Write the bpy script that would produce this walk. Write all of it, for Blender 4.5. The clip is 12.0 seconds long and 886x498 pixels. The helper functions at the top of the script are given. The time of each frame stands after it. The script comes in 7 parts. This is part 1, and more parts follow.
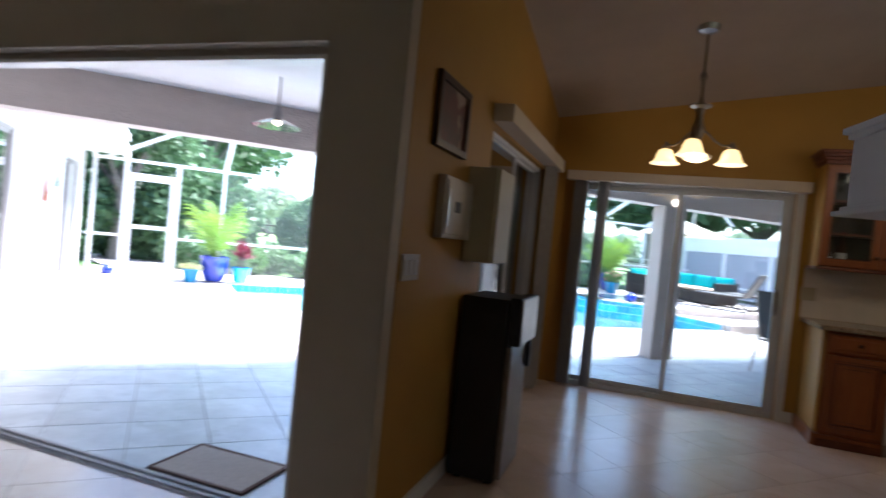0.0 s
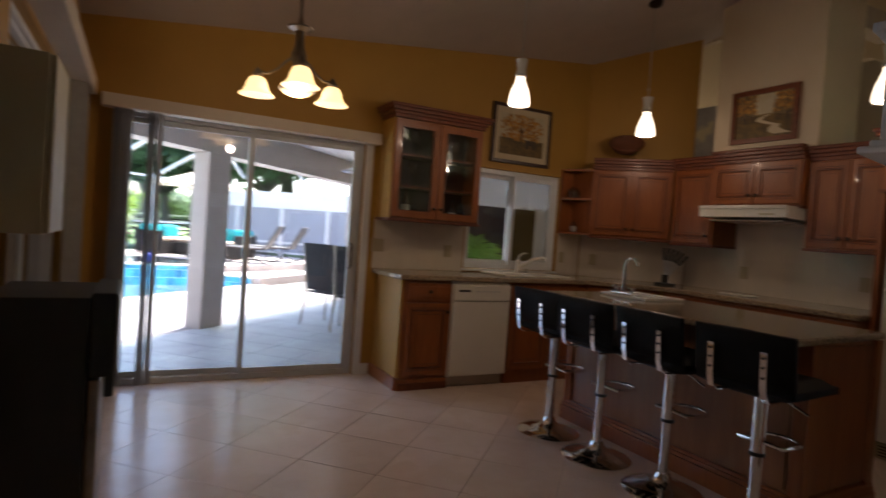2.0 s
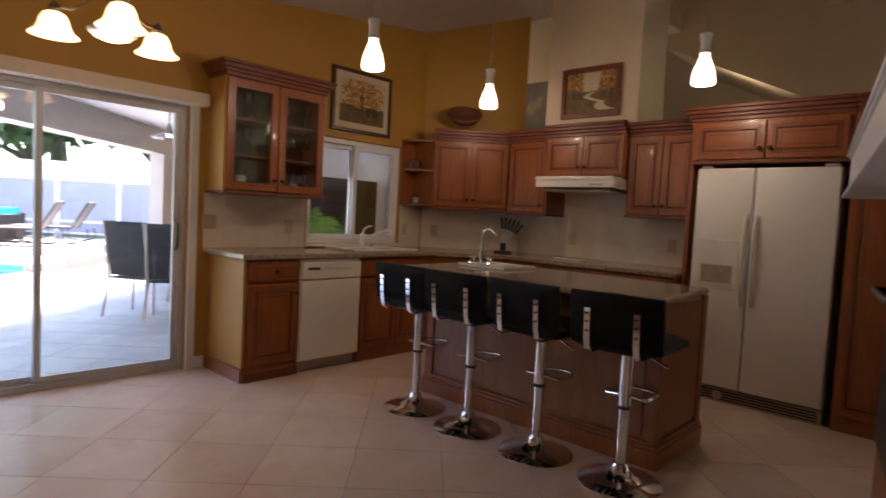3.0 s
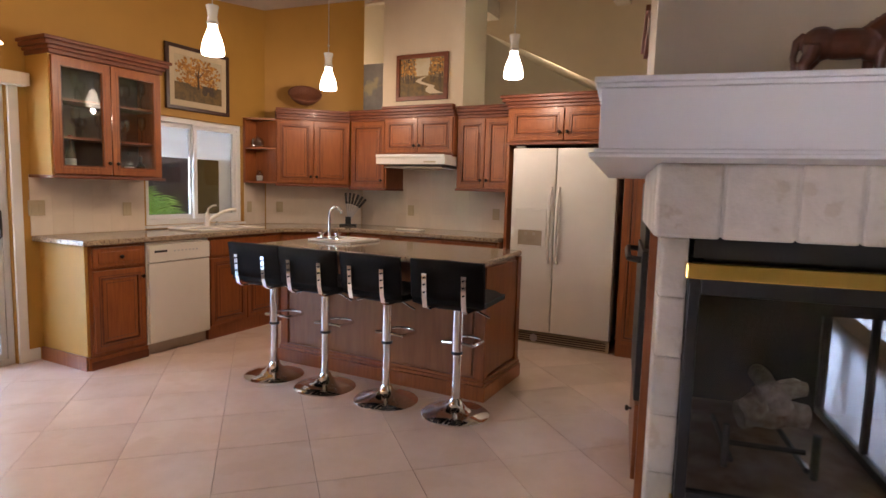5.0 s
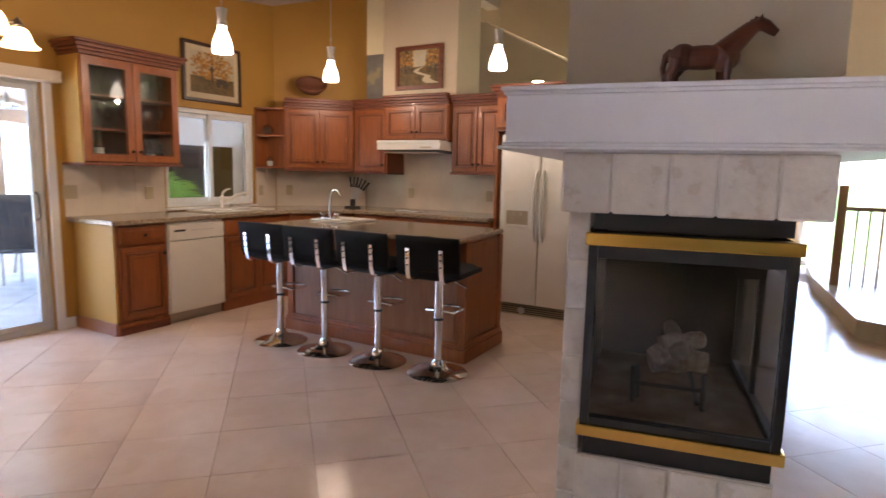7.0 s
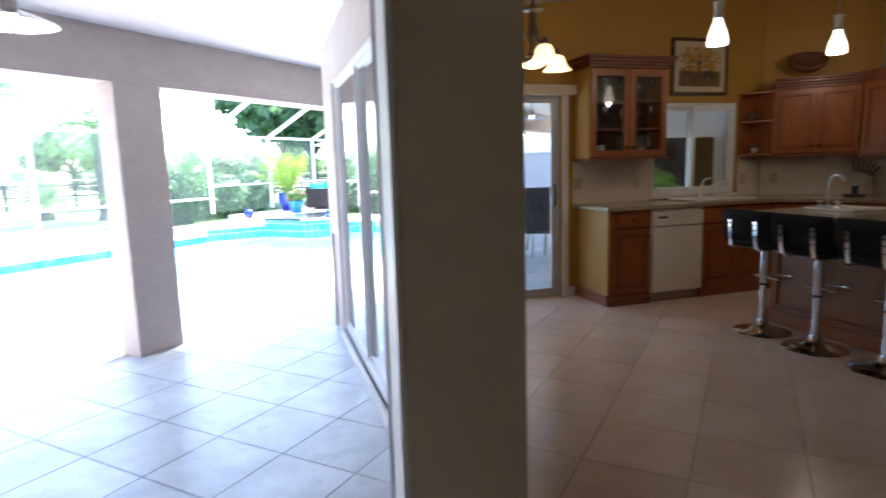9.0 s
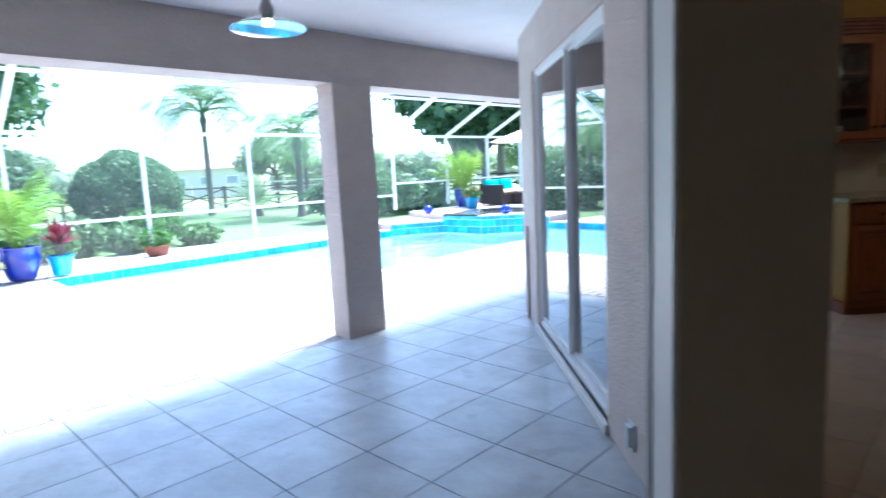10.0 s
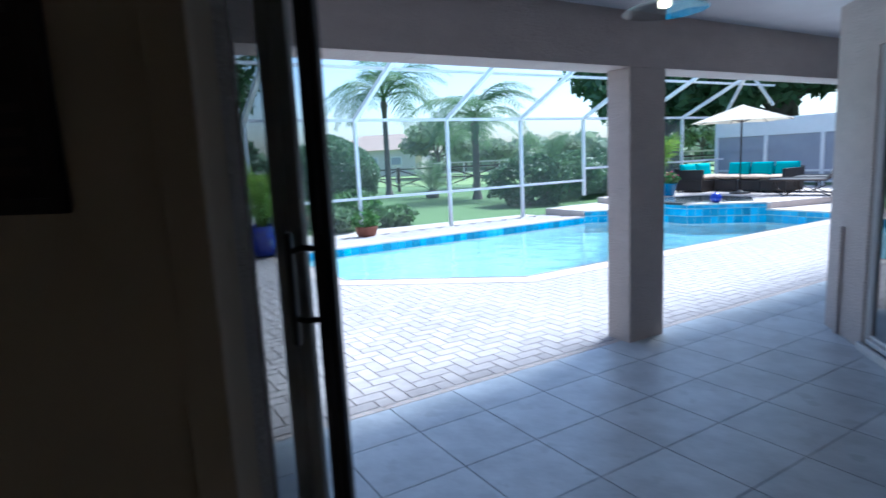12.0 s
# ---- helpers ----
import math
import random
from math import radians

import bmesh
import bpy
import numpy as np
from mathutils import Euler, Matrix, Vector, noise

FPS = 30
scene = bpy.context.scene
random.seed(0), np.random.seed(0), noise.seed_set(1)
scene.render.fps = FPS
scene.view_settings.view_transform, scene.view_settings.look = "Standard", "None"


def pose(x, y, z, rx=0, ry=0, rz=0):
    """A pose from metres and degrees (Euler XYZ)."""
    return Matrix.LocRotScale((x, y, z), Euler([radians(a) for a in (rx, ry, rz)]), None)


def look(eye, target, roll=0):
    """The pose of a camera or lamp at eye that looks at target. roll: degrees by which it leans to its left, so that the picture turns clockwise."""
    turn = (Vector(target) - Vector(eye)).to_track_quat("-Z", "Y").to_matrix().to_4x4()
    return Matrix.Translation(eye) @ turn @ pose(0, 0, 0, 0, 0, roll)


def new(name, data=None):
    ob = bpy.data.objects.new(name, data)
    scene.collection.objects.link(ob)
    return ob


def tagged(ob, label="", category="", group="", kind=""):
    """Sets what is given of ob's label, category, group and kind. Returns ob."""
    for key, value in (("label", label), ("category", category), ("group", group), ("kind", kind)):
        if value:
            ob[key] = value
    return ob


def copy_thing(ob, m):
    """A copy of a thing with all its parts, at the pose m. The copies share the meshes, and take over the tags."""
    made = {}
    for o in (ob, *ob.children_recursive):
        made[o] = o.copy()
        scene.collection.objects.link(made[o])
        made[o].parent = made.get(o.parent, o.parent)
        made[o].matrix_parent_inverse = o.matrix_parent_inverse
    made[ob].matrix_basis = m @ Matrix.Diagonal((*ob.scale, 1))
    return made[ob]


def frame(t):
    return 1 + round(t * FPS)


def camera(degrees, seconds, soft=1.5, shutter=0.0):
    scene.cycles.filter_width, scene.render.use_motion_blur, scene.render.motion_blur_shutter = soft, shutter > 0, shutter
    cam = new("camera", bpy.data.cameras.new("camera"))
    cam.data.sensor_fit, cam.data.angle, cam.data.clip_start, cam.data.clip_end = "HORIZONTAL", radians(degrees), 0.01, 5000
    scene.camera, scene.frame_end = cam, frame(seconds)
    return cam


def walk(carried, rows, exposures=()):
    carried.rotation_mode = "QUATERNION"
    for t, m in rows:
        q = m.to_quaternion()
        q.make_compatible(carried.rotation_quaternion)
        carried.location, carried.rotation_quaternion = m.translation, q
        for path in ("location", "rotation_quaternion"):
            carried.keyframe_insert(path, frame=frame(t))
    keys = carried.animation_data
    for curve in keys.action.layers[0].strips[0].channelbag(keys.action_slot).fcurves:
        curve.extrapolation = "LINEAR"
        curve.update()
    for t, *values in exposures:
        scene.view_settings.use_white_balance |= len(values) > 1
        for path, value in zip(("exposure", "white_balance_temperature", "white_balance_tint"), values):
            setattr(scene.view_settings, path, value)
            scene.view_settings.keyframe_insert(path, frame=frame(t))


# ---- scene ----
cam = camera(74.9, 12.0, shutter=0.5)
PATH = [
    (0, (0.665, 0.477, 1.318), (-0.002, 2.362, 1.278), 5.6),
    (0.5, (0.458, 0.781, 1.326), (0.22, 2.766, 1.279), 5.9),
    (1, (0.345, 1.097, 1.327), (0.467, 3.092, 1.281), 5.4),
    (1.5, (0.235, 1.321, 1.307), (0.736, 3.256, 1.261), 4.7),
    (2, (0.098, 1.499, 1.288), (1.043, 3.261, 1.232), 4.1),
    (2.5, (-0.057, 1.783, 1.283), (1.23, 3.312, 1.202), 3.3),
    (3, (-0.038, 1.865, 1.281), (1.421, 3.227, 1.166), 3.0),
    (3.5, (-0.123, 1.957, 1.316), (1.505, 3.109, 1.17), 2.5),
    (3.7, (-0.118, 1.908, 1.304), (1.545, 3.009, 1.159), 2.3),
    (5.3, (-0.453, 1.564, 1.365), (1.317, 2.471, 1.15), 1.5),
    (5.5, (-0.472, 1.517, 1.365), (1.296, 2.425, 1.145), 1.4),
    (6, (-0.569, 1.394, 1.349), (1.202, 2.295, 1.117), 1.4),
    (6.5, (-0.604, 1.294, 1.364), (1.164, 2.195, 1.114), 0.9),
    (6.7, (-0.629, 1.262, 1.373), (1.136, 2.167, 1.117), 1.1),
    (8.5, (-0.851, 0.978, 1.37), (0.02, 2.756, 1.081), -1.9),
    (9, (-1.012, 1.069, 1.356), (-0.434, 2.962, 1.072), -1.7),
    (9.5, (-1.147, 1.068, 1.384), (-0.81, 3.017, 1.089), -1.9),
    (10, (-1.258, 1.217, 1.306), (-1.232, 3.198, 1.038), -2.9),
    (10.5, (-1.496, 1.283, 1.352), (-1.655, 3.258, 1.073), -2.9),
    (11, (-1.749, 1.272, 1.38), (-2.038, 3.23, 1.094), -2.6),
    (11.5, (-2.011, 1.277, 1.419), (-2.351, 3.225, 1.118), -2.8),
    (12, (-2.342, 1.353, 1.435), (-2.808, 3.274, 1.128), -2.8),
]
walk(cam, [(t, look(eye, target, roll)) for t, eye, target, roll in PATH],
     [(0.0, 2.8, 5550, 12), (0.5, 2.45, 5750, 15), (1.0, 2.2, 6050, 19), (2.0, 2.88, 6350, 20), (2.5, 3.27, 6350, 23), (3.6, 4.02, 6500, 26), (5.5, 4.95, 6050, 22), (6.7, 4.85, 6050, 22), (8.4, 3.95, 5950, 17), (9.5, 2.75, 5350, 9), (11.0, 1.48, 4950, 6), (12.0, 0.86, 4950, 6)])

# ---- light ----
SUN_EL, SUN_AZ = radians(60), radians(40)
world = bpy.data.worlds.new("world")
scene.world = world
world.use_nodes = True
wn = world.node_tree
sky = wn.nodes.new("ShaderNodeTexSky")
sky.sky_type, sky.sun_disc, sky.sun_elevation, sky.sun_rotation = "NISHITA", False, SUN_EL, SUN_AZ
sky.dust_density, sky.air_density, sky.ozone_density = 2.0, 1.0, 1.0
wn.links.new(sky.outputs[0], wn.nodes["Background"].inputs[0])
wn.nodes["Background"].inputs[1].default_value = 0.15
sun_data = bpy.data.lights.new("sun", "SUN")
sun_data.energy, sun_data.angle, sun_data.color = 4.8, radians(20), (1.0, 0.95, 0.87)
sun = new("sun", sun_data)
sun.matrix_world = look((0, 0, 0), (-math.sin(SUN_AZ) * math.cos(SUN_EL), -math.cos(SUN_AZ) * math.cos(SUN_EL), -math.sin(SUN_EL)))


def lamp(kind, name, place, energy, colour, size=0.05):
    data = bpy.data.lights.new(name, kind)
    data.energy, data.color = energy, colour
    if kind == "AREA":
        data.size = size
    else:
        data.shadow_soft_size = size
    ob = new(name, data)
    ob.location = place
    return ob


WARM = (1.0, 0.80, 0.56)
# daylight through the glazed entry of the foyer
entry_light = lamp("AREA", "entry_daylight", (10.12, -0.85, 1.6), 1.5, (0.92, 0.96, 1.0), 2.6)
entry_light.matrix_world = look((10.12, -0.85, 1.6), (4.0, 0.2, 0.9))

# ---- materials ----


def mat(name, c1, c2=None, scale=6.0, rough=0.5, metal=0.0, bump=0.0, bscale=80.0, vary=0.0, stretch=(1, 1, 1), emit=None, coat=0.0, spots=None):
    """Two-scale noise between two colours, fine relief, and a change of tone from piece to piece."""
    m = bpy.data.materials.new(name)
    m.use_nodes = True
    t = m.node_tree
    p = t.nodes["Principled BSDF"]
    p.inputs["Roughness"].default_value, p.inputs["Metallic"].default_value = rough, metal
    p.inputs["Coat Weight"].default_value = coat
    c2 = c2 or tuple(c * 0.85 for c in c1)
    geo = t.nodes.new("ShaderNodeNewGeometry")
    mp = t.nodes.new("ShaderNodeMapping")
    mp.inputs["Scale"].default_value = stretch
    t.links.new(geo.outputs["Position"], mp.inputs[0])
    n1 = t.nodes.new("ShaderNodeTexNoise")
    n1.inputs["Scale"].default_value, n1.inputs["Detail"].default_value, n1.inputs["Roughness"].default_value = scale, 6, 0.62
    t.links.new(mp.outputs[0], n1.inputs["Vector"])
    ramp = t.nodes.new("ShaderNodeValToRGB")
    ramp.color_ramp.elements[0].position, ramp.color_ramp.elements[1].position = 0.32, 0.68
    ramp.color_ramp.elements[0].color, ramp.color_ramp.elements[1].color = (*c1, 1), (*c2, 1)
    t.links.new(n1.outputs[0], ramp.inputs[0])
    out = ramp.outputs[0]
    if spots:
        n2 = t.nodes.new("ShaderNodeTexNoise")
        n2.inputs["Scale"].default_value, n2.inputs["Detail"].default_value = spots[1], 3
        t.links.new(mp.outputs[0], n2.inputs["Vector"])
        r2 = t.nodes.new("ShaderNodeValToRGB")
        r2.color_ramp.elements[0].position, r2.color_ramp.elements[1].position = spots[2], spots[2] + 0.06
        t.links.new(n2.outputs[0], r2.inputs[0])
        mx = t.nodes.new("ShaderNodeMix")
        mx.data_type = "RGBA"
        t.links.new(r2.outputs[0], mx.inputs[0])
        t.links.new(out, mx.inputs[6])
        mx.inputs[7].default_value = (*spots[0], 1)
        out = mx.outputs[2]
    if vary:
        inf = t.nodes.new("ShaderNodeObjectInfo")
        mr = t.nodes.new("ShaderNodeMapRange")
        mr.inputs[3].default_value, mr.inputs[4].default_value = 1 - vary, 1 + vary
        t.links.new(inf.outputs["Random"], mr.inputs[0])
        hs = t.nodes.new("ShaderNodeHueSaturation")
        t.links.new(mr.outputs[0], hs.inputs["Value"])
        t.links.new(out, hs.inputs["Color"])
        out = hs.outputs[0]
    t.links.new(out, p.inputs["Base Color"])
    if bump:
        n3 = t.nodes.new("ShaderNodeTexNoise")
        n3.inputs["Scale"].default_value, n3.inputs["Detail"].default_value = bscale, 4
        t.links.new(mp.outputs[0], n3.inputs["Vector"])
        b = t.nodes.new("ShaderNodeBump")
        b.inputs["Strength"].default_value, b.inputs["Distance"].default_value = bump, 0.01
        t.links.new(n3.outputs[0], b.inputs["Height"])
        t.links.new(b.outputs[0], p.inputs["Normal"])
    if emit:
        p.inputs["Emission Color"].default_value, p.inputs["Emission Strength"].default_value = (*emit[0], 1), emit[1]
    return m


def glass(name, tint=(0.92, 0.95, 0.95), ior=1.45, gain=1.0, rough=0.0, ripple=None):
    """Thin clear sheet: it lets light straight through and mirrors more at a grazing angle."""
    m = bpy.data.materials.new(name)
    m.use_nodes = True
    t = m.node_tree
    t.nodes.remove(t.nodes["Principled BSDF"])
    tr, gl, mix, fr = (t.nodes.new("ShaderNode" + k) for k in ("BsdfTransparent", "BsdfGlossy", "MixShader", "LayerWeight"))
    tr.inputs[0].default_value = (*tint, 1)
    gl.inputs["Roughness"].default_value = rough
    fr.inputs[0].default_value = 0.5
    f0 = ((ior - 1) / (ior + 1)) ** 2
    pw, mul = t.nodes.new("ShaderNodeMath"), t.nodes.new("ShaderNodeMath")
    pw.operation, pw.inputs[1].default_value = "POWER", 5.0
    mul.operation, mul.use_clamp = "MULTIPLY_ADD", True
    mul.inputs[1].default_value, mul.inputs[2].default_value = gain * (1 - f0), gain * f0
    t.links.new(fr.outputs["Facing"], pw.inputs[0])
    t.links.new(pw.outputs[0], mul.inputs[0])
    t.links.new(mul.outputs[0], mix.inputs[0])
    t.links.new(tr.outputs[0], mix.inputs[1])
    t.links.new(gl.outputs[0], mix.inputs[2])
    t.links.new(mix.outputs[0], t.nodes["Material Output"].inputs[0])
    if ripple:
        geo = t.nodes.new("ShaderNodeNewGeometry")
        n = t.nodes.new("ShaderNodeTexNoise")
        n.inputs["Scale"].default_value, n.inputs["Detail"].default_value = ripple[0], 3
        b = t.nodes.new("ShaderNodeBump")
        b.inputs["Strength"].default_value, b.inputs["Distance"].default_value = ripple[1], 0.05
        t.links.new(geo.outputs["Position"], n.inputs["Vector"])
        t.links.new(n.outputs[0], b.inputs["Height"])
        t.links.new(b.outputs[0], gl.inputs["Normal"])
        t.links.new(b.outputs[0], fr.inputs["Normal"])
    return m


def screen_mesh(name, share):
    """Fine grey netting: most light goes through, a little is scattered."""
    m = bpy.data.materials.new(name)
    m.use_nodes = True
    t = m.node_tree
    t.nodes.remove(t.nodes["Principled BSDF"])
    tr, df_, mix = (t.nodes.new("ShaderNode" + k) for k in ("BsdfTransparent", "BsdfTranslucent", "MixShader"))
    df_.inputs[0].default_value = (0.55, 0.57, 0.58, 1)
    mix.inputs[0].default_value = share
    t.links.new(tr.outputs[0], mix.inputs[1])
    t.links.new(df_.outputs[0], mix.inputs[2])
    t.links.new(mix.outputs[0], t.nodes["Material Output"].inputs[0])
    return m


M = dict(
    ochre=mat("ochre_paint", (0.45, 0.24, 0.038), (0.41, 0.215, 0.033), 2.0, 0.6, bump=0.06, bscale=140),
    cream=mat("cream_paint", (0.60, 0.49, 0.34), (0.56, 0.455, 0.315), 2.0, 0.6, bump=0.06, bscale=140),
    khaki=mat("khaki_paint", (0.58, 0.50, 0.38), (0.54, 0.465, 0.355), 2.0, 0.6, bump=0.06, bscale=140),
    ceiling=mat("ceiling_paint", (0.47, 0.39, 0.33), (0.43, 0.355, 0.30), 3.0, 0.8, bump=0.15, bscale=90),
    lanai_ceiling=mat("lanai_ceiling_paint", (0.80, 0.80, 0.82), (0.75, 0.75, 0.77), 3.0, 0.8, bump=0.1, bscale=60),
    stucco=mat("stucco", (0.56, 0.49, 0.45), (0.50, 0.435, 0.40), 4.0, 0.85, bump=0.9, bscale=34, stretch=(1, 1, 2.2)),
    white_stucco=mat("white_stucco", (0.72, 0.70, 0.68), (0.65, 0.63, 0.61), 4.0, 0.85, bump=0.5, bscale=40),
    travertine=mat("travertine", (0.78, 0.645, 0.555), (0.68, 0.53, 0.43), 2.6, 0.22, bump=0.03, bscale=20, vary=0.06, spots=((0.71, 0.56, 0.455), 3.4, 0.58)),
    grout=mat("grout", (0.60, 0.485, 0.395), (0.54, 0.43, 0.35), 9.0, 0.9, bump=0.2),
    lanai_tile=mat("slate_tile", (0.53, 0.56, 0.58), (0.38, 0.405, 0.425), 3.4, 0.36, bump=1.0, bscale=4.5, vary=0.08, spots=((0.41, 0.435, 0.45), 6.0, 0.60)),
    lanai_grout=mat("dark_grout", (0.24, 0.23, 0.22), (0.20, 0.19, 0.185), 9.0, 0.95),
    paver=mat("paver", (0.43, 0.395, 0.385), (0.35, 0.32, 0.315), 8.0, 0.8, bump=0.5, bscale=120, vary=0.10),
    sand=mat("joint_sand", (0.20, 0.18, 0.165), (0.15, 0.135, 0.125), 30.0, 0.95),
    coping=mat("coping_stone", (0.58, 0.50, 0.45), (0.50, 0.43, 0.39), 8.0, 0.7, bump=0.4, bscale=90, vary=0.06),
    plaster=mat("pool_plaster", (0.74, 0.95, 0.96), (0.68, 0.91, 0.94), 3.0, 0.8),
    blue_tile=mat("blue_pool_tile", (0.03, 0.22, 0.42), (0.08, 0.36, 0.52), 6.0, 0.15, vary=0.35),
    water=glass("pool_water", (0.93, 0.99, 1.0), 1.33, 1.0, 0.06, (2.6, 0.45)),
    pane=glass("clear_glass", (0.93, 0.95, 0.95), 1.5, 1.0),
    nook_pane=glass("faintly_tinted_glass", (0.80, 0.84, 0.85), 1.5, 1.5),
    dark_pane=glass("grey_tinted_glass", (0.22, 0.21, 0.21), 1.6, 2.4),
    fire_glass=glass("fireplace_glass", (0.74, 0.73, 0.72), 1.5, 1.0),
    door_pane=glass("lightly_tinted_glass", (0.58, 0.58, 0.58), 1.5, 1.0),
    crystal=glass("drinking_glass", (0.80, 0.82, 0.84), 1.5, 5.0),
    lamp_glass=glass("clear_lamp_glass", (0.72, 0.76, 0.74), 1.5, 1.6),
    white_metal=mat("white_aluminium", (0.80, 0.81, 0.82), (0.76, 0.77, 0.78), 8.0, 0.4),
    screen=screen_mesh("insect_screen", 0.06),
    # white aluminium greyed to imitate the shade on the slider frames
    shaded_frame_metal=mat("shaded_white_aluminium", (0.55, 0.55, 0.55), (0.50, 0.50, 0.50), 8.0, 0.4),
    bronze=mat("grey_bronze_aluminium", (0.30, 0.285, 0.275), (0.25, 0.235, 0.23), 10.0, 0.45, metal=0.1),
    black_bronze=mat("black_bronze_aluminium", (0.035, 0.035, 0.037), (0.028, 0.028, 0.030), 10.0, 0.4, metal=0.3),
    white_wood=mat("white_trim_paint", (0.76, 0.75, 0.73), (0.72, 0.71, 0.69), 6.0, 0.45),
    mantel=mat("mantel_paint", (0.80, 0.81, 0.84), (0.77, 0.78, 0.81), 5.0, 0.5),
    cherry=mat("cherry_wood", (0.32, 0.098, 0.022), (0.225, 0.060, 0.013), 16.0, 0.36, bump=0.03, bscale=90, stretch=(3, 3, 0.25), vary=0.06, coat=0.10),
    island_wood=mat("island_panel_wood", (0.33, 0.135, 0.055), (0.25, 0.098, 0.038), 9.0, 0.32, bump=0.03, stretch=(3, 3, 0.4), coat=0.3),
    dark_cherry=mat("glazed_cherry_moulding", (0.19, 0.050, 0.015), (0.12, 0.030, 0.010), 9.0, 0.45, stretch=(1, 1, 4), coat=0.04),
    granite=mat("granite", (0.48, 0.38, 0.27), (0.24, 0.17, 0.11), 55.0, 0.09, spots=((0.075, 0.06, 0.05), 90.0, 0.57)),
    appliance=mat("white_enamel", (0.76, 0.73, 0.68), (0.73, 0.70, 0.65), 3.0, 0.28),
    biscuit=mat("biscuit_enamel", (0.78, 0.74, 0.66), (0.75, 0.71, 0.63), 3.0, 0.25),
    splash=mat("backsplash_tile", (0.70, 0.62, 0.52), (0.65, 0.57, 0.48), 4.0, 0.16, vary=0.03),
    chrome=mat("chrome", (0.82, 0.82, 0.82), (0.78, 0.78, 0.78), 4.0, 0.06, metal=1.0),
    steel=mat("brushed_steel", (0.55, 0.55, 0.55), (0.48, 0.48, 0.48), 30.0, 0.3, metal=1.0),
    brass=mat("polished_brass", (0.83, 0.58, 0.17), (0.78, 0.52, 0.13), 4.0, 0.1, metal=1.0),
    leather=mat("black_leather", (0.006, 0.006, 0.007), (0.010, 0.010, 0.011), 9.0, 0.60, bump=0.25, bscale=130),
    black=mat("black_enamel", (0.012, 0.012, 0.013), (0.016, 0.016, 0.017), 6.0, 0.4),
    dark_bronze=mat("dark_bronze", (0.05, 0.035, 0.028), (0.035, 0.025, 0.02), 20.0, 0.35, metal=0.8),
    shade=mat("amber_glass_shade", (0.85, 0.62, 0.32), (0.80, 0.56, 0.27), 8.0, 0.4, emit=((1.0, 0.62, 0.24), 0.30)),
    pendant=mat("white_glass_shade", (0.9, 0.85, 0.78), (0.88, 0.82, 0.74), 6.0, 0.25, emit=((1.0, 0.80, 0.55), 0.42)),
    bulb=mat("lit_bulb", (1, 0.9, 0.7), (1, 0.9, 0.7), 5.0, 0.5, emit=((1.0, 0.82, 0.5), 6.0)),
    stone=mat("tumbled_marble", (0.74, 0.69, 0.62), (0.60, 0.55, 0.48), 7.0, 0.45, bump=0.5, bscale=28, vary=0.07, spots=((0.59, 0.525, 0.44), 14.0, 0.58)),
    stone_grout=mat("pale_grout", (0.70, 0.66, 0.60), (0.62, 0.58, 0.52), 12.0, 0.9),
    soot=mat("sooty_firebox", (0.05, 0.044, 0.040), (0.022, 0.020, 0.018), 7.0, 0.95, bump=0.3),
    hearth=mat("stained_hearth", (0.50, 0.38, 0.29), (0.17, 0.08, 0.045), 6.0, 0.9, bump=0.2),
    log=mat("ceramic_log", (0.80, 0.72, 0.60), (0.30, 0.18, 0.11), 14.0, 0.9, bump=0.6, bscale=30),
    horse=mat("carved_horse", (0.115, 0.030, 0.012), (0.06, 0.016, 0.008), 9.0, 0.32, coat=0.3),
    wicker_blue=mat("blue_glaze", (0.012, 0.035, 0.36), (0.008, 0.02, 0.22), 6.0, 0.12, coat=0.4),
    turq_glaze=mat("turquoise_glaze", (0.02, 0.24, 0.46), (0.015, 0.17, 0.36), 6.0, 0.15, coat=0.4),
    terracotta=mat("terracotta", (0.28, 0.10, 0.06), (0.22, 0.08, 0.05), 8.0, 0.7),
    soil=mat("soil", (0.06, 0.04, 0.03), (0.03, 0.02, 0.015), 30.0, 0.95),
    leaf=mat("foliage", (0.07, 0.17, 0.045), (0.11, 0.23, 0.06), 2.0, 0.5, vary=0.15),
    leaf_dark=mat("dark_foliage", (0.075, 0.15, 0.07), (0.115, 0.20, 0.095), 3.0, 0.5, vary=0.15),
    # foliage lightened so that its colour carries the distance haze
    leaf_far=mat("haze_pale_foliage", (0.24, 0.31, 0.20), (0.31, 0.38, 0.25), 0.6, 0.7, vary=0.2),
    palm_leaf=mat("palm_frond", (0.11, 0.20, 0.085), (0.15, 0.25, 0.11), 2.0, 0.45, vary=0.1),
    areca=mat("areca_frond", (0.13, 0.27, 0.04), (0.23, 0.34, 0.05), 3.0, 0.45, vary=0.1),
    red_leaf=mat("red_leaf", (0.17, 0.012, 0.03), (0.07, 0.012, 0.02), 8.0, 0.4),
    flower=mat("pink_petal", (0.75, 0.12, 0.20), (0.60, 0.08, 0.2), 20.0, 0.6),
    pale_flower=mat("pale_petal", (0.60, 0.55, 0.28), (0.45, 0.5, 0.25), 20.0, 0.6),
    bark=mat("palm_bark", (0.20, 0.18, 0.16), (0.13, 0.115, 0.10), 9.0, 0.9, bump=0.8, bscale=18, stretch=(1, 1, 3)),
    grass=mat("lawn", (0.075, 0.145, 0.04), (0.10, 0.18, 0.055), 1.2, 0.9, bump=0.8, bscale=60),
    field=mat("field", (0.16, 0.25, 0.08), (0.20, 0.28, 0.10), 0.3, 0.95),
    pebble=mat("pebble_bed", (0.55, 0.50, 0.44), (0.35, 0.31, 0.27), 22.0, 0.9, bump=0.9, bscale=25),
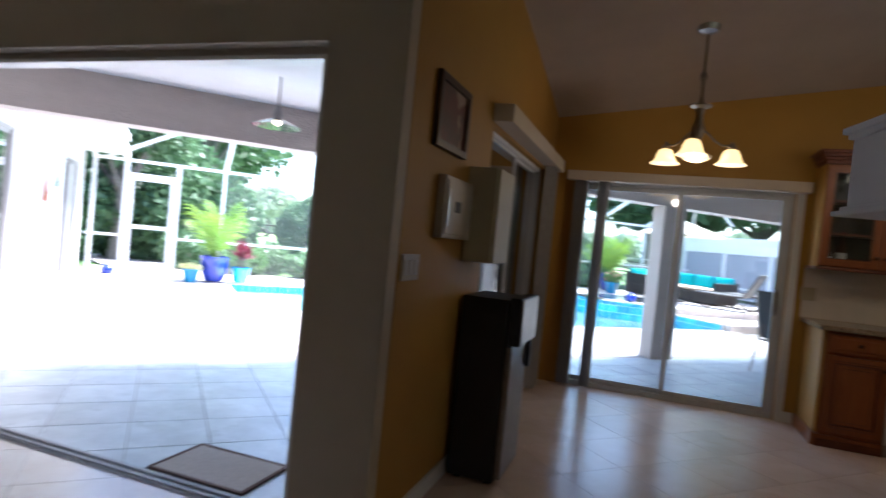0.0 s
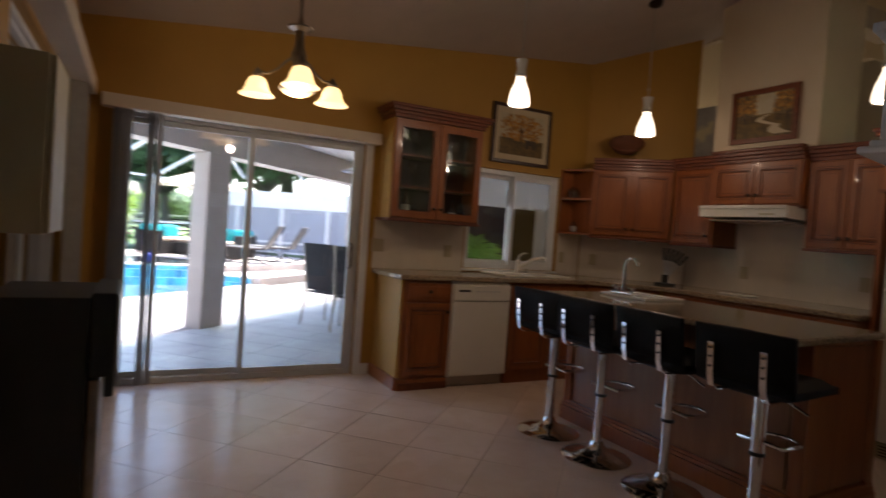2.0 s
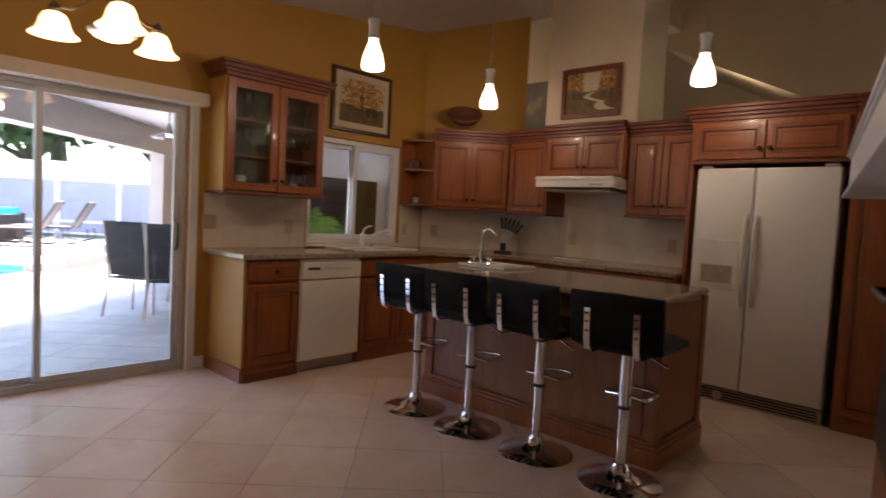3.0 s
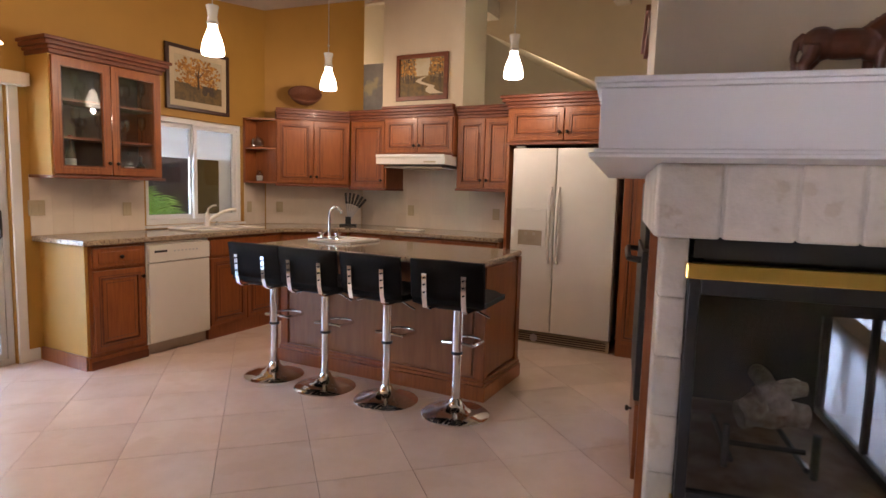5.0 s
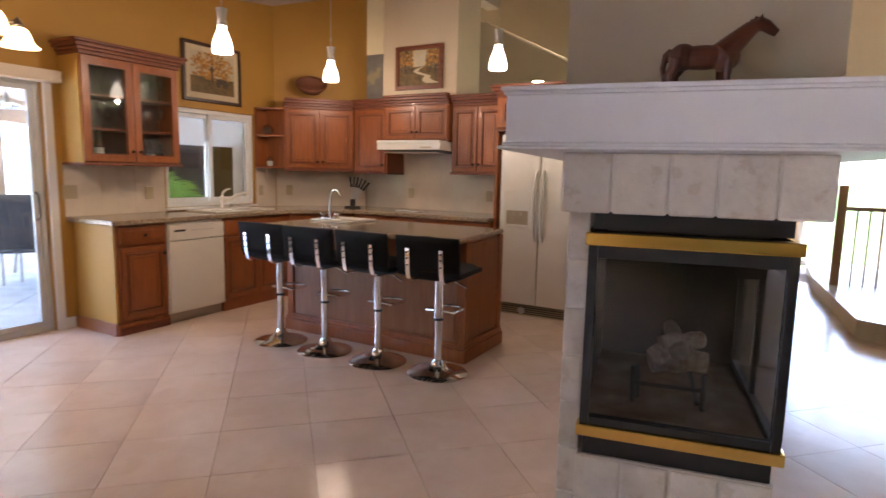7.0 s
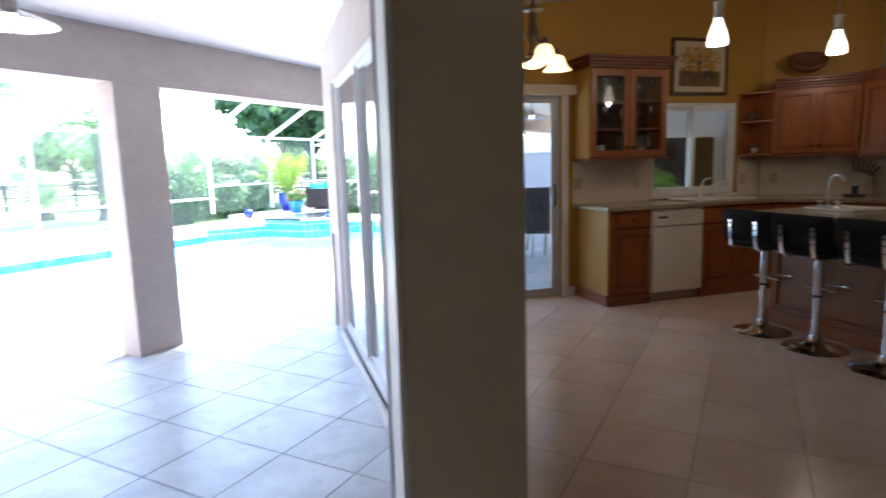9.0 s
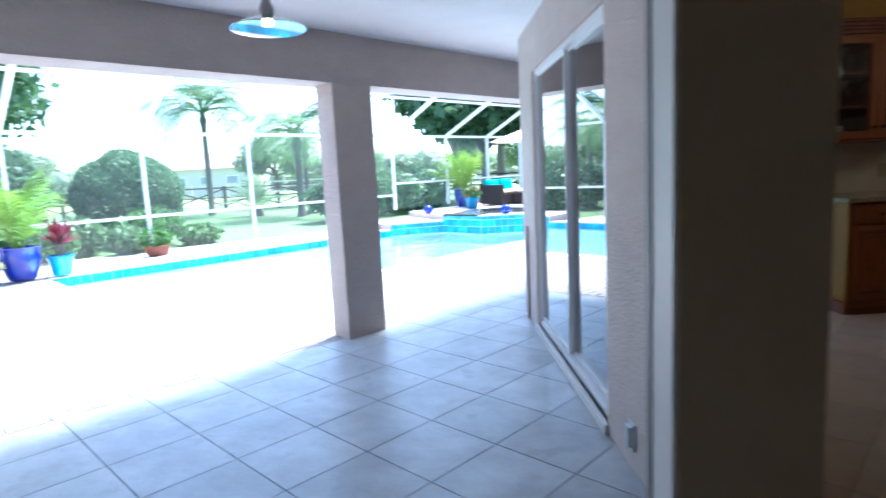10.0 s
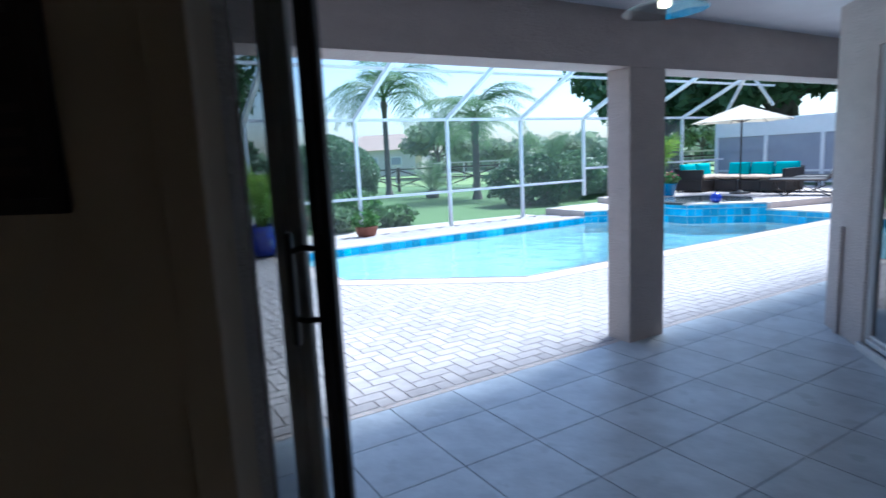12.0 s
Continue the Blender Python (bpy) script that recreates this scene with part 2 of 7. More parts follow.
    rail_wood=mat("weathered_rail", (0.13, 0.105, 0.09), (0.09, 0.07, 0.06), 8.0, 0.9, stretch=(1, 1, 4)),
    rattan=mat("dark_rattan", (0.020, 0.016, 0.015), (0.045, 0.036, 0.032), 60.0, 0.5, bump=0.5, bscale=120),
    aqua=mat("aqua_cushion", (0.015, 0.45, 0.50), (0.012, 0.40, 0.45), 5.0, 0.85, bump=0.1),
    tan=mat("tan_cushion", (0.50, 0.38, 0.28), (0.45, 0.34, 0.25), 5.0, 0.85, bump=0.1),
    canvas=mat("cream_canvas", (0.80, 0.74, 0.64), (0.77, 0.71, 0.61), 4.0, 0.9),
    grey_panel=mat("grey_privacy_screen", (0.34, 0.36, 0.42), (0.31, 0.33, 0.39), 3.0, 0.7),
    grey_cloth=mat("grey_sling", (0.21, 0.20, 0.195), (0.18, 0.17, 0.165), 30.0, 0.85),
    dark_cloth=mat("charcoal_sling", (0.028, 0.028, 0.032), (0.04, 0.04, 0.044), 30.0, 0.8),
    blind=mat("grey_vertical_blind", (0.30, 0.28, 0.26), (0.26, 0.24, 0.225), 20.0, 0.7),
    valance=mat("beige_valance", (0.62, 0.52, 0.40), (0.58, 0.48, 0.37), 6.0, 0.6),
    roof=mat("tan_shingle", (0.36, 0.28, 0.22), (0.30, 0.23, 0.18), 4.0, 0.9),
    far_wall=mat("pale_house_wall", (0.62, 0.58, 0.54), (0.58, 0.54, 0.50), 1.0, 0.9),
    basket=mat("woven_basket", (0.20, 0.07, 0.03), (0.11, 0.035, 0.016), 60.0, 0.6, bump=0.9, bscale=90, stretch=(1, 1, 2)),
    panel_box=mat("beige_cabinet_paint", (0.47, 0.41, 0.27), (0.43, 0.37, 0.24), 5.0, 0.5),
    steel_panel=mat("grey_beige_enamel", (0.44, 0.38, 0.31), (0.40, 0.35, 0.28), 5.0, 0.4, metal=0.2),
    plate=mat("switch_plate", (0.46, 0.385, 0.25), (0.44, 0.365, 0.235), 5.0, 0.4),
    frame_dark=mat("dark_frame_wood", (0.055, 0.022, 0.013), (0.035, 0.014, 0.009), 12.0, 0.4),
    mat_board=mat("cream_mat_board", (0.58, 0.47, 0.31), (0.53, 0.43, 0.28), 12.0, 0.8),
    paint_autumn=mat("autumn_canvas", (0.50, 0.22, 0.025), (0.20, 0.085, 0.015), 26.0, 0.6, spots=((0.62, 0.36, 0.08), 40.0, 0.55)),
    paint_green=mat("meadow_paint", (0.20, 0.115, 0.025), (0.06, 0.042, 0.014), 14.0, 0.6),
    paint_tree=mat("tree_paint", (0.07, 0.04, 0.02), (0.04, 0.025, 0.015), 20.0, 0.6),
    paint_sky=mat("pale_sky_paint", (0.46, 0.37, 0.22), (0.52, 0.47, 0.34), 8.0, 0.6),
    paint_forest=mat("forest_paint", (0.34, 0.23, 0.09), (0.11, 0.075, 0.03), 22.0, 0.6),
    paint_red=mat("portrait_canvas", (0.20, 0.05, 0.035), (0.10, 0.055, 0.04), 9.0, 0.6, spots=((0.38, 0.25, 0.18), 6.0, 0.60)),
    etched=mat("etched_glass_panel", (0.36, 0.35, 0.32), (0.20, 0.20, 0.19), 3.0, 0.35, spots=((0.50, 0.45, 0.28), 4.0, 0.56)),
    doormat=mat("coir_mat", (0.46, 0.42, 0.38), (0.39, 0.355, 0.32), 50.0, 0.95, bump=0.8),
    mat_edge=mat("brown_binding", (0.12, 0.07, 0.05), (0.09, 0.05, 0.04), 30.0, 0.9),
    oak=mat("oak_rail", (0.42, 0.25, 0.13), (0.34, 0.19, 0.09), 8.0, 0.4, stretch=(1, 1, 0.3)),
    beam_wood=mat("painted_beam", (0.40, 0.33, 0.26), (0.34, 0.28, 0.22), 5.0, 0.6),
    tan_stone=mat("platform_stone", (0.58, 0.50, 0.38), (0.50, 0.43, 0.32), 4.0, 0.25),
    pewter=mat("brushed_pewter", (0.30, 0.26, 0.22), (0.22, 0.19, 0.16), 20.0, 0.35, metal=0.8),
    olive=mat("olive_reflection", (0.12, 0.085, 0.018), (0.10, 0.07, 0.014), 5.0, 0.6),
    recess=mat("shaded_beige_plastic", (0.40, 0.33, 0.24), (0.33, 0.27, 0.19), 9.0, 0.4),
    poster=mat("dark_poster", (0.02, 0.018, 0.02), (0.035, 0.03, 0.03), 5.0, 0.5),
    poster_text=mat("poster_print", (0.06, 0.05, 0.045), (0.05, 0.045, 0.04), 5.0, 0.6),
    knife=mat("black_handle", (0.015, 0.015, 0.016), (0.02, 0.02, 0.02), 8.0, 0.4),
    day=mat("bright_daylight_backdrop", (0.8, 0.8, 0.8), (0.8, 0.8, 0.8), 3.0, 0.9, emit=((0.95, 0.98, 1.0), 6.0)),
    rug_red=mat("bottle_red", (0.30, 0.012, 0.014), (0.2, 0.01, 0.01), 8.0, 0.2),
    amber=mat("amber_liquor", (0.10, 0.03, 0.012), (0.06, 0.02, 0.01), 8.0, 0.1),
    shade_cloth=mat("white_shade_cloth", (0.84, 0.85, 0.86), (0.80, 0.81, 0.82), 4.0, 0.9),
    white_china=mat("white_china", (0.78, 0.76, 0.72), (0.74, 0.72, 0.68), 5.0, 0.15),
)

M["leather"].node_tree.nodes["Principled BSDF"].inputs["Specular IOR Level"].default_value = 0.10


def let_light_through(m, share):
    """Thin cloth and leaves glow a little with the light from behind them."""
    t = m.node_tree
    p = t.nodes["Principled BSDF"]
    tl, mix = t.nodes.new("ShaderNodeBsdfTranslucent"), t.nodes.new("ShaderNodeMixShader")
    mix.inputs[0].default_value = share
    t.links.new(p.inputs["Base Color"].links[0].from_socket, tl.inputs[0])
    t.links.new(p.outputs[0], mix.inputs[1])
    t.links.new(tl.outputs[0], mix.inputs[2])
    t.links.new(mix.outputs[0], t.nodes["Material Output"].inputs[0])


for k in ("leaf", "leaf_dark", "leaf_far", "palm_leaf", "areca", "red_leaf"):
    let_light_through(M[k], 0.35)
let_light_through(M["canvas"], 0.5)
let_light_through(M["shade_cloth"], 0.45)

# ---- mesh tools ----


class B:
    """Gathers simple solids into one mesh."""

    def __init__(self):
        self.v, self.f = [], []

    def add(self, verts, faces):
        k = len(self.v)
        self.v += [tuple(p) for p in verts]
        self.f += [tuple(i + k for i in q) for q in faces]
        return self

    def box(self, x0, y0, z0, x1, y1, z1, bev=0.0):
        if bev <= 0:
            return self.add([(x, y, z) for z in (z0, z1) for y in (y0, y1) for x in (x0, x1)],
                            [(0, 2, 3, 1), (4, 5, 7, 6), (0, 1, 5, 4), (2, 6, 7, 3), (0, 4, 6, 2), (1, 3, 7, 5)])
        bm = bmesh.new()
        bmesh.ops.create_cube(bm, size=1, matrix=Matrix.Translation(((x0 + x1) / 2, (y0 + y1) / 2, (z0 + z1) / 2)) @ Matrix.Diagonal((x1 - x0, y1 - y0, z1 - z0, 1)))
        b = min(bev, 0.45 * min(x1 - x0, y1 - y0, z1 - z0))
        bmesh.ops.bevel(bm, geom=bm.edges[:], offset=b, segments=2, profile=0.6, affect="EDGES")
        bm.verts.index_update()
        self.add([v.co[:] for v in bm.verts], [[v.index for v in f.verts] for f in bm.faces])
        bm.free()
        return self

    def ring(self, x0, z0, x1, z1, w, y0, y1):
        """An upright rectangular frame in one piece, w wide."""
        o = [(x0, z0), (x1, z0), (x1, z1), (x0, z1)]
        i = [(x0 + w, z0 + w), (x1 - w, z0 + w), (x1 - w, z1 - w), (x0 + w, z1 - w)]
        c = 0.003
        oc = [(x0 + c, z0 + c), (x1 - c, z0 + c), (x1 - c, z1 - c), (x0 + c, z1 - c)]
        loops = [[(p[0], y1, p[1]) for p in o], [(p[0], y0 + c, p[1]) for p in o], [(p[0], y0, p[1]) for p in oc], [(p[0], y0, p[1]) for p in i], [(p[0], y1, p[1]) for p in i]]
        vs = [v for lp in loops for v in lp]
        fs = [(4 * k + j, 4 * k + (j + 1) % 4, 4 * ((k + 1) % 5) + (j + 1) % 4, 4 * ((k + 1) % 5) + j) for k in range(5) for j in range(4)]
        return self.add(vs, fs)

    def prism(self, pts, z0, z1):
        n = len(pts)
        area = sum(pts[i][0] * pts[(i + 1) % n][1] - pts[(i + 1) % n][0] * pts[i][1] for i in range(n))
        if area < 0:
            pts = pts[::-1]
        return self.add([(*p, z0) for p in pts] + [(*p, z1) for p in pts],
                        [tuple(range(n))[::-1], tuple(range(n, 2 * n))] + [(i, (i + 1) % n, (i + 1) % n + n, i + n) for i in range(n)])

    def lathe(self, prof, at=(0, 0, 0), n=24, axis="z"):
        vs, fs = [], []
        for r, h in prof:
            for i in range(n):
                a = 2 * math.pi * i / n
                c, s = r * math.cos(a), r * math.sin(a)
                vs.append((at[0] + c, at[1] + s, at[2] + h) if axis == "z" else (at[0] + c, at[1] - h, at[2] + s) if axis == "y" else (at[0] + h, at[1] + c, at[2] + s))
        for k in range(len(prof) - 1):
            for i in range(n):
                fs.append((k * n + i, k * n + (i + 1) % n, (k + 1) * n + (i + 1) % n, (k + 1) * n + i))
        if prof[0][0] > 1e-5:
            fs.append(tuple(range(n))[::-1])
        if prof[-1][0] > 1e-5:
            fs.append(tuple(range((len(prof) - 1) * n, len(prof) * n)))
        return self.add(vs, fs)

    def tube(self, path, r, n=10, taper=None):
        """A round bar along a path of points."""
        pts = [Vector(p) for p in path]
        vs, fs = [], []
        for k, p in enumerate(pts):
            d = (pts[min(k + 1, len(pts) - 1)] - pts[max(k - 1, 0)]).normalized()
            a = d.orthogonal().normalized() if k == 0 else (a - d * a.dot(d)).normalized()
            b = d.cross(a)
            q = r if taper is None else r + (taper - r) * k / (len(pts) - 1)
            vs += [p + q * (math.cos(2 * math.pi * i / n) * a + math.sin(2 * math.pi * i / n) * b) for i in range(n)]
        for k in range(len(pts) - 1):
            fs += [(k * n + i, k * n + (i + 1) % n, (k + 1) * n + (i + 1) % n, (k + 1) * n + i) for i in range(n)]
        fs += [tuple(range(n))[::-1], tuple(range((len(pts) - 1) * n, len(pts) * n))]
        return self.add(vs, fs)

    def strip(self, path, w, th, side=(1, 0, 0)):
        """A flat bar of width w along side, thickness th, bent along a path."""
        sd = Vector(side)
        pts = [Vector(p) for p in path]
        vs, fs = [], []
        for k, p in enumerate(pts):
            d = (pts[min(k + 1, len(pts) - 1)] - pts[max(k - 1, 0)]).normalized()
            up = d.cross(sd).normalized()
            vs += [p + sd * w / 2 + up * th / 2, p - sd * w / 2 + up * th / 2, p - sd * w / 2 - up * th / 2, p + sd * w / 2 - up * th / 2]
        for k in range(len(pts) - 1):
            fs += [(4 * k + i, 4 * k + (i + 1) % 4, 4 * k + 4 + (i + 1) % 4, 4 * k + 4 + i) for i in range(4)]
        e = 4 * (len(pts) - 1)
        fs += [(3, 2, 1, 0), (e, e + 1, e + 2, e + 3)]
        return self.add(vs, fs)

    def mesh(self, name, smooth=False):
        me = bpy.data.meshes.new(name)
        me.from_pydata(self.v, [], self.f)
        me.validate()
        bm = bmesh.new()
        bm.from_mesh(me)
        bmesh.ops.recalc_face_normals(bm, faces=bm.faces[:])
        bm.to_mesh(me)
        bm.free()
        if smooth:
            for p in me.polygons:
                p.use_smooth = True
            me.set_sharp_from_angle(angle=radians(40))
        return me


def part(name, b, material, parent=None, label="", smooth=False):
    me = b.mesh(name, smooth) if isinstance(b, B) else b
    if not me.materials:
        me.materials.append(M[material])
    ob = new(name, me)
    if parent is not None:
        ob.parent = parent
    if label:
        ob["label"] = label
    return ob


def thing(name, label, category, x=0, y=0, z=0, rz=0, group="", kind=""):
    ob = new(name)
    ob.empty_display_size = 0.1
    ob.matrix_world = pose(x, y, z, 0, 0, rz)
    return tagged(ob, label, category, group, kind)


def solid(name, b, material, label="", category="", kind="", smooth=False, group=""):
    return tagged(part(name, b, material, None, "", smooth), label, category, group, kind)


def structure(name, b, material, label=""):
    return tagged(part(name, b, material), label, "", "", "structure")


def wall(name, p0, p1, side, t, z0, z1, openings, material, label=""):
    """A wall from p0 to p1; its thickness t goes to the left (side 1) or right (-1). Openings: along0, along1, low, high."""
    a, b_ = Vector((*p0, 0)), Vector((*p1, 0))
    d = (b_ - a).normalized()
    length = (b_ - a).length
    nrm = Vector((-d.y, d.x, 0)) * side * t
    b = B()

    def block(s0, s1, h0, h1):
        if s1 - s0 > 1e-4 and h1 - h0 > 1e-4:
            q = [a + d * s0, a + d * s1, a + d * s1 + nrm, a + d * s0 + nrm]
            b.prism([(v.x, v.y) for v in q], h0, h1)
    s = 0.0
    for o0, o1, h0, h1 in sorted(openings):
        block(s, o0, z0, z1)
        block(o0, o1, z0, h0)
        block(o0, o1, h1, z1)
        s = o1
    block(s, length, z0, z1)
    return structure(name, b, material, label)

LM = pose(-1.99, 5.81, 0, 0, 0, 45)  # the lanai lies at 45 degrees to the rooms: u along its beam, v out to the pool


def garden(x, y):
    """The garden beyond the cage is laid out on axes turned slightly from the house's."""
    p = Matrix.Rotation(radians(1.9), 2) @ Vector((x + 1.9, y - 1.3))
    return p.x - 1.9, p.y + 1.3


def uv(u, v, z=0.0):
    return (LM @ Vector((u, v, z)))[:]


def at_lanai(ob, extra=None):
    ob.matrix_world = LM if extra is None else LM @ extra
    return ob


# ---- rooms ----
structure("floor", B().box(-6.2, -4.2, -0.25, 10.2, 2.70, -0.012).box(-0.42, 2.70, -0.25, 5.2, 6.36, -0.012), "grout")
FLOOR = bpy.data.objects["floor"]
wall("wall_west", (-0.30, 2.667), (-0.30, 6.27), 1, 0.073, 0, 3.3, [(1.253, 3.133, 0.03, 2.03)], "ochre")
wall("wall_west_outside", (-0.375, 2.752), (-0.375, 6.345), 1, 0.075, -0.03, 3.3, [(1.168, 3.048, 0.03, 2.03)], "stucco")
wall("wall_north", (-0.375, 6.271), (4.30, 6.27), 1, 0.073, 0, 3.3, [(0.335, 2.205, 0.0, 2.02), (3.26, 4.36, 0.97, 1.945)], "ochre")
wall("wall_north_outside", (-0.45, 6.346), (5.30, 6.345), 1, 0.075, -0.03, 3.3, [(0.41, 2.28, 0.0, 2.02), (3.335, 4.435, 0.97, 1.945)], "stucco")
wall("wall_lanai_door", (-6.1, 2.58), (-0.302, 2.58), 1, 0.085, 0, 3.4, [(2.89, 5.43, -0.02, 2.09)], "khaki")
wall("wall_lanai_door_outside", (-5.2, 2.666), (-0.45, 2.666), 1, 0.085, -0.03, 3.4, [(1.99, 4.53, -0.02, 2.04)], "stucco")
wall("wall_diagonal", (4.30, 6.27), (5.05, 5.52), 1, 0.10, 0, 3.6, [], "ochre")
wall("wall_east", (5.05, 5.58), (5.05, 2.20), 1, 0.12, 0, 2.14, [], "cream")
structure("wall_chase", B().box(4.66, 4.09, 2.13, 5.17, 5.0, 4.6), "cream")


def ceiling_z(x, y):
    return 2.655 + 0.122 * x + 0.19 * (6.27 - y)


CORNERS = [(-0.45, 2.5), (5.17, 2.5), (5.17, 6.42), (-0.45, 6.42)]
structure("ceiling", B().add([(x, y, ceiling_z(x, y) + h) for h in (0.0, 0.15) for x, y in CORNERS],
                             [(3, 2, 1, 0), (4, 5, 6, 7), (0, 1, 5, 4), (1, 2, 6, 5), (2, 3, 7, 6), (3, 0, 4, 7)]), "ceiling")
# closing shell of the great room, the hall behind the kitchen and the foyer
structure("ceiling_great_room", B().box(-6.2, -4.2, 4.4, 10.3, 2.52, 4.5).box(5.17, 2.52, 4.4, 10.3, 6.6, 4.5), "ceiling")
structure("wall_above_kitchen", B().box(-6.1, 2.42, 3.3, 5.17, 2.499, 4.4).box(5.175, 2.50, 3.41, 5.24, 6.4, 4.4), "cream")
wall("wall_room_west", (-6.1, -4.1), (-6.1, 2.58), 1, 0.1, 0, 4.4, [], "khaki")
wall("wall_room_south", (-6.1, -4.1), (10.2, -4.1), -1, 0.1, 0, 4.4, [], "khaki")
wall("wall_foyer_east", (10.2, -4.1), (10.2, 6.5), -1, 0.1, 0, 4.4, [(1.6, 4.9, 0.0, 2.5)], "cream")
wall("wall_hall_north", (5.17, 6.45), (10.2, 6.45), 1, 0.1, 0, 4.4, [], "cream")
structure("wall_hall_gable", B().add([(x, y, z) for x in (7.0, 7.1) for y, z in ((1.6, 1.85), (4.95, 3.50), (6.45, 3.50), (6.45, 4.4), (1.6, 4.4))],
                                     [(0, 1, 2, 3, 4), (9, 8, 7, 6, 5)] + [(i, (i + 1) % 5, (i + 1) % 5 + 5, i + 5) for i in range(5)]), "cream")
structure("hall_soffit", B().add([(7.1, 1.6, 1.85), (7.1, 4.95, 3.50), (9.0, 4.95, 3.50), (9.0, 1.6, 1.85), (7.1, 1.6, 1.95), (7.1, 4.95, 3.60), (9.0, 4.95, 3.60), (9.0, 1.6, 1.95)],
                                 [(0, 1, 2, 3), (7, 6, 5, 4), (0, 4, 5, 1), (1, 5, 6, 2), (2, 6, 7, 3), (3, 7, 4, 0)]), "khaki")
structure("wall_hall_end", B().box(9.0, 1.2, 0, 9.1, 6.4, 4.4), "khaki")
for i, yy in enumerate((1.4, 3.1, 4.8)):
    solid("ceiling_beam", B().box(5.3, yy - 0.09, 3.62, 6.99, yy + 0.09, 3.85, 0.01), "beam_wood", "taupe painted timber beam under the hall ceiling", "beam", group="hall beams")
solid("ceiling_beam", B().box(5.22, 1.0, 3.78, 5.42, 6.3, 3.98, 0.01), "beam_wood", "long taupe timber beam over the low kitchen wall", "beam")

# baseboards
structure("baseboard", B().box(-0.299, 2.585, 0, -0.285, 3.90, 0.09).box(1.84, 6.256, 0, 1.98, 6.269, 0.09).box(-0.299, 5.82, 0, -0.285, 6.265, 0.09).box(-0.66, 2.566, 0, -0.30, 2.579, 0.09).box(-6.0, 2.566, 0, -3.33, 2.579, 0.09), "white_wood")

# ---- floor tiles ----


def clip(poly, axis, val, keep_less):
    out = []
    for i, p in enumerate(poly):
        q = poly[(i + 1) % len(poly)]
        a, b = (p[axis] - val) * (1 if keep_less else -1), (q[axis] - val) * (1 if keep_less else -1)
        if a <= 0:
            out.append(p)
        if a * b < 0:
            k = a / (a - b)
            out.append(tuple(p[j] + (q[j] - p[j]) * k for j in (0, 1)))
    return out


def slab(pts, z0, z1):
    return B().prism(pts, z0, z1)


def lay(parent, polys, z0, z1, material, limit, near, name, many):
    """Lays tiles: the nearest ones are pieces of their own, the rest one joined mesh."""
    polys.sort(key=lambda p: (sum(q[0] for q in p) / len(p) - near[0]) ** 2 + (sum(q[1] for q in p) / len(p) - near[1]) ** 2)
    shared = {}
    rest = B()
    for k, p in enumerate(polys):
        if k >= limit:
            rest.prism(p, z0, z1)
            continue
        c = (sum(q[0] for q in p) / len(p), sum(q[1] for q in p) / len(p))
        key = tuple(sorted((round(q[0] - c[0], 3), round(q[1] - c[1], 3)) for q in p))
        if key not in shared:
            shared[key] = slab([(q[0] - c[0], q[1] - c[1]) for q in p], z0, z1).mesh(name)
            shared[key].materials.append(M[material])
        ob = new(name, shared[key])
        ob.parent = parent
        ob.location = (c[0], c[1], 0)
    if rest.v:
        tagged(part(many, rest, material, parent), kind="stuff")


def interior_tiles():
    polys = []
    s, g, r = 0.457, 0.0016, 2 ** -0.5
    for i in range(-16, 22):
        for j in range(-18, 18):
            a0, b0 = 3.0 + (i - 6) * s, 1.65 + (j - 3) * s
            pts = [(a0 + g, b0 + g), (a0 + s - g, b0 + g), (a0 + s - g, b0 + s - g), (a0 + g, b0 + s - g)]
            p = [((a - b) * r, (a + b) * r) for a, b in pts]
            c = (sum(q[0] for q in p) / 4, sum(q[1] for q in p) / 4)
            p = clip(clip(clip(p, 0, 8.4, True), 0, -4.6, False), 1, -2.4, False)
            if c[0] > 0.05:
                p = clip(p, 1, 6.33, True)
                if c[1] > 2.6:
                    p = clip(p, 0, 5.05, True)
            elif c[1] > 2.66 and c[0] > -0.6:
                p = clip(clip(p, 0, -0.36, False), 1, 6.33, True)
            else:
                p = clip(p, 1, 2.665, True)
            if len(p) > 2:
                polys.append(p)
    return polys


# ---- sliding glass doors and windows ----


def slider(name, label, x, y, z, rz, w, h, panels, pane_mat="pane", depth=0.09, frame_mat="shaded_frame_metal", handle=None, s=0.04, f=0.045):
    """A sliding glass door or window in a wall: local x along the wall, y outwards. panels: x0, x1, y offset."""
    th = thing(name, label, "sliding door" if h > 1.2 else "window", x, y, z, rz, kind="structure")
    part("frame", B().ring(0, 0, w, h, f, -depth / 2, depth / 2), frame_mat, th)
    for x0, x1, yo in panels:
        pn = part("panel", B().ring(x0, 0.046, x1, h - f, s, yo - 0.014, yo + 0.014), frame_mat, th)
        part("pane", B().box(x0 + s - 0.005, yo - 0.003, 0.046 + s - 0.005, x1 - s + 0.005, yo + 0.003, h - f - s + 0.005), pane_mat, pn).visible_shadow = False
    if handle:
        hx, hy = handle
        part("handle", B().tube([(hx, hy, 0.92), (hx, hy - 0.04, 0.94), (hx, hy - 0.045, 1.03), (hx, hy - 0.04, 1.12), (hx, hy, 1.14)], 0.009), "dark_bronze", th)
    return th


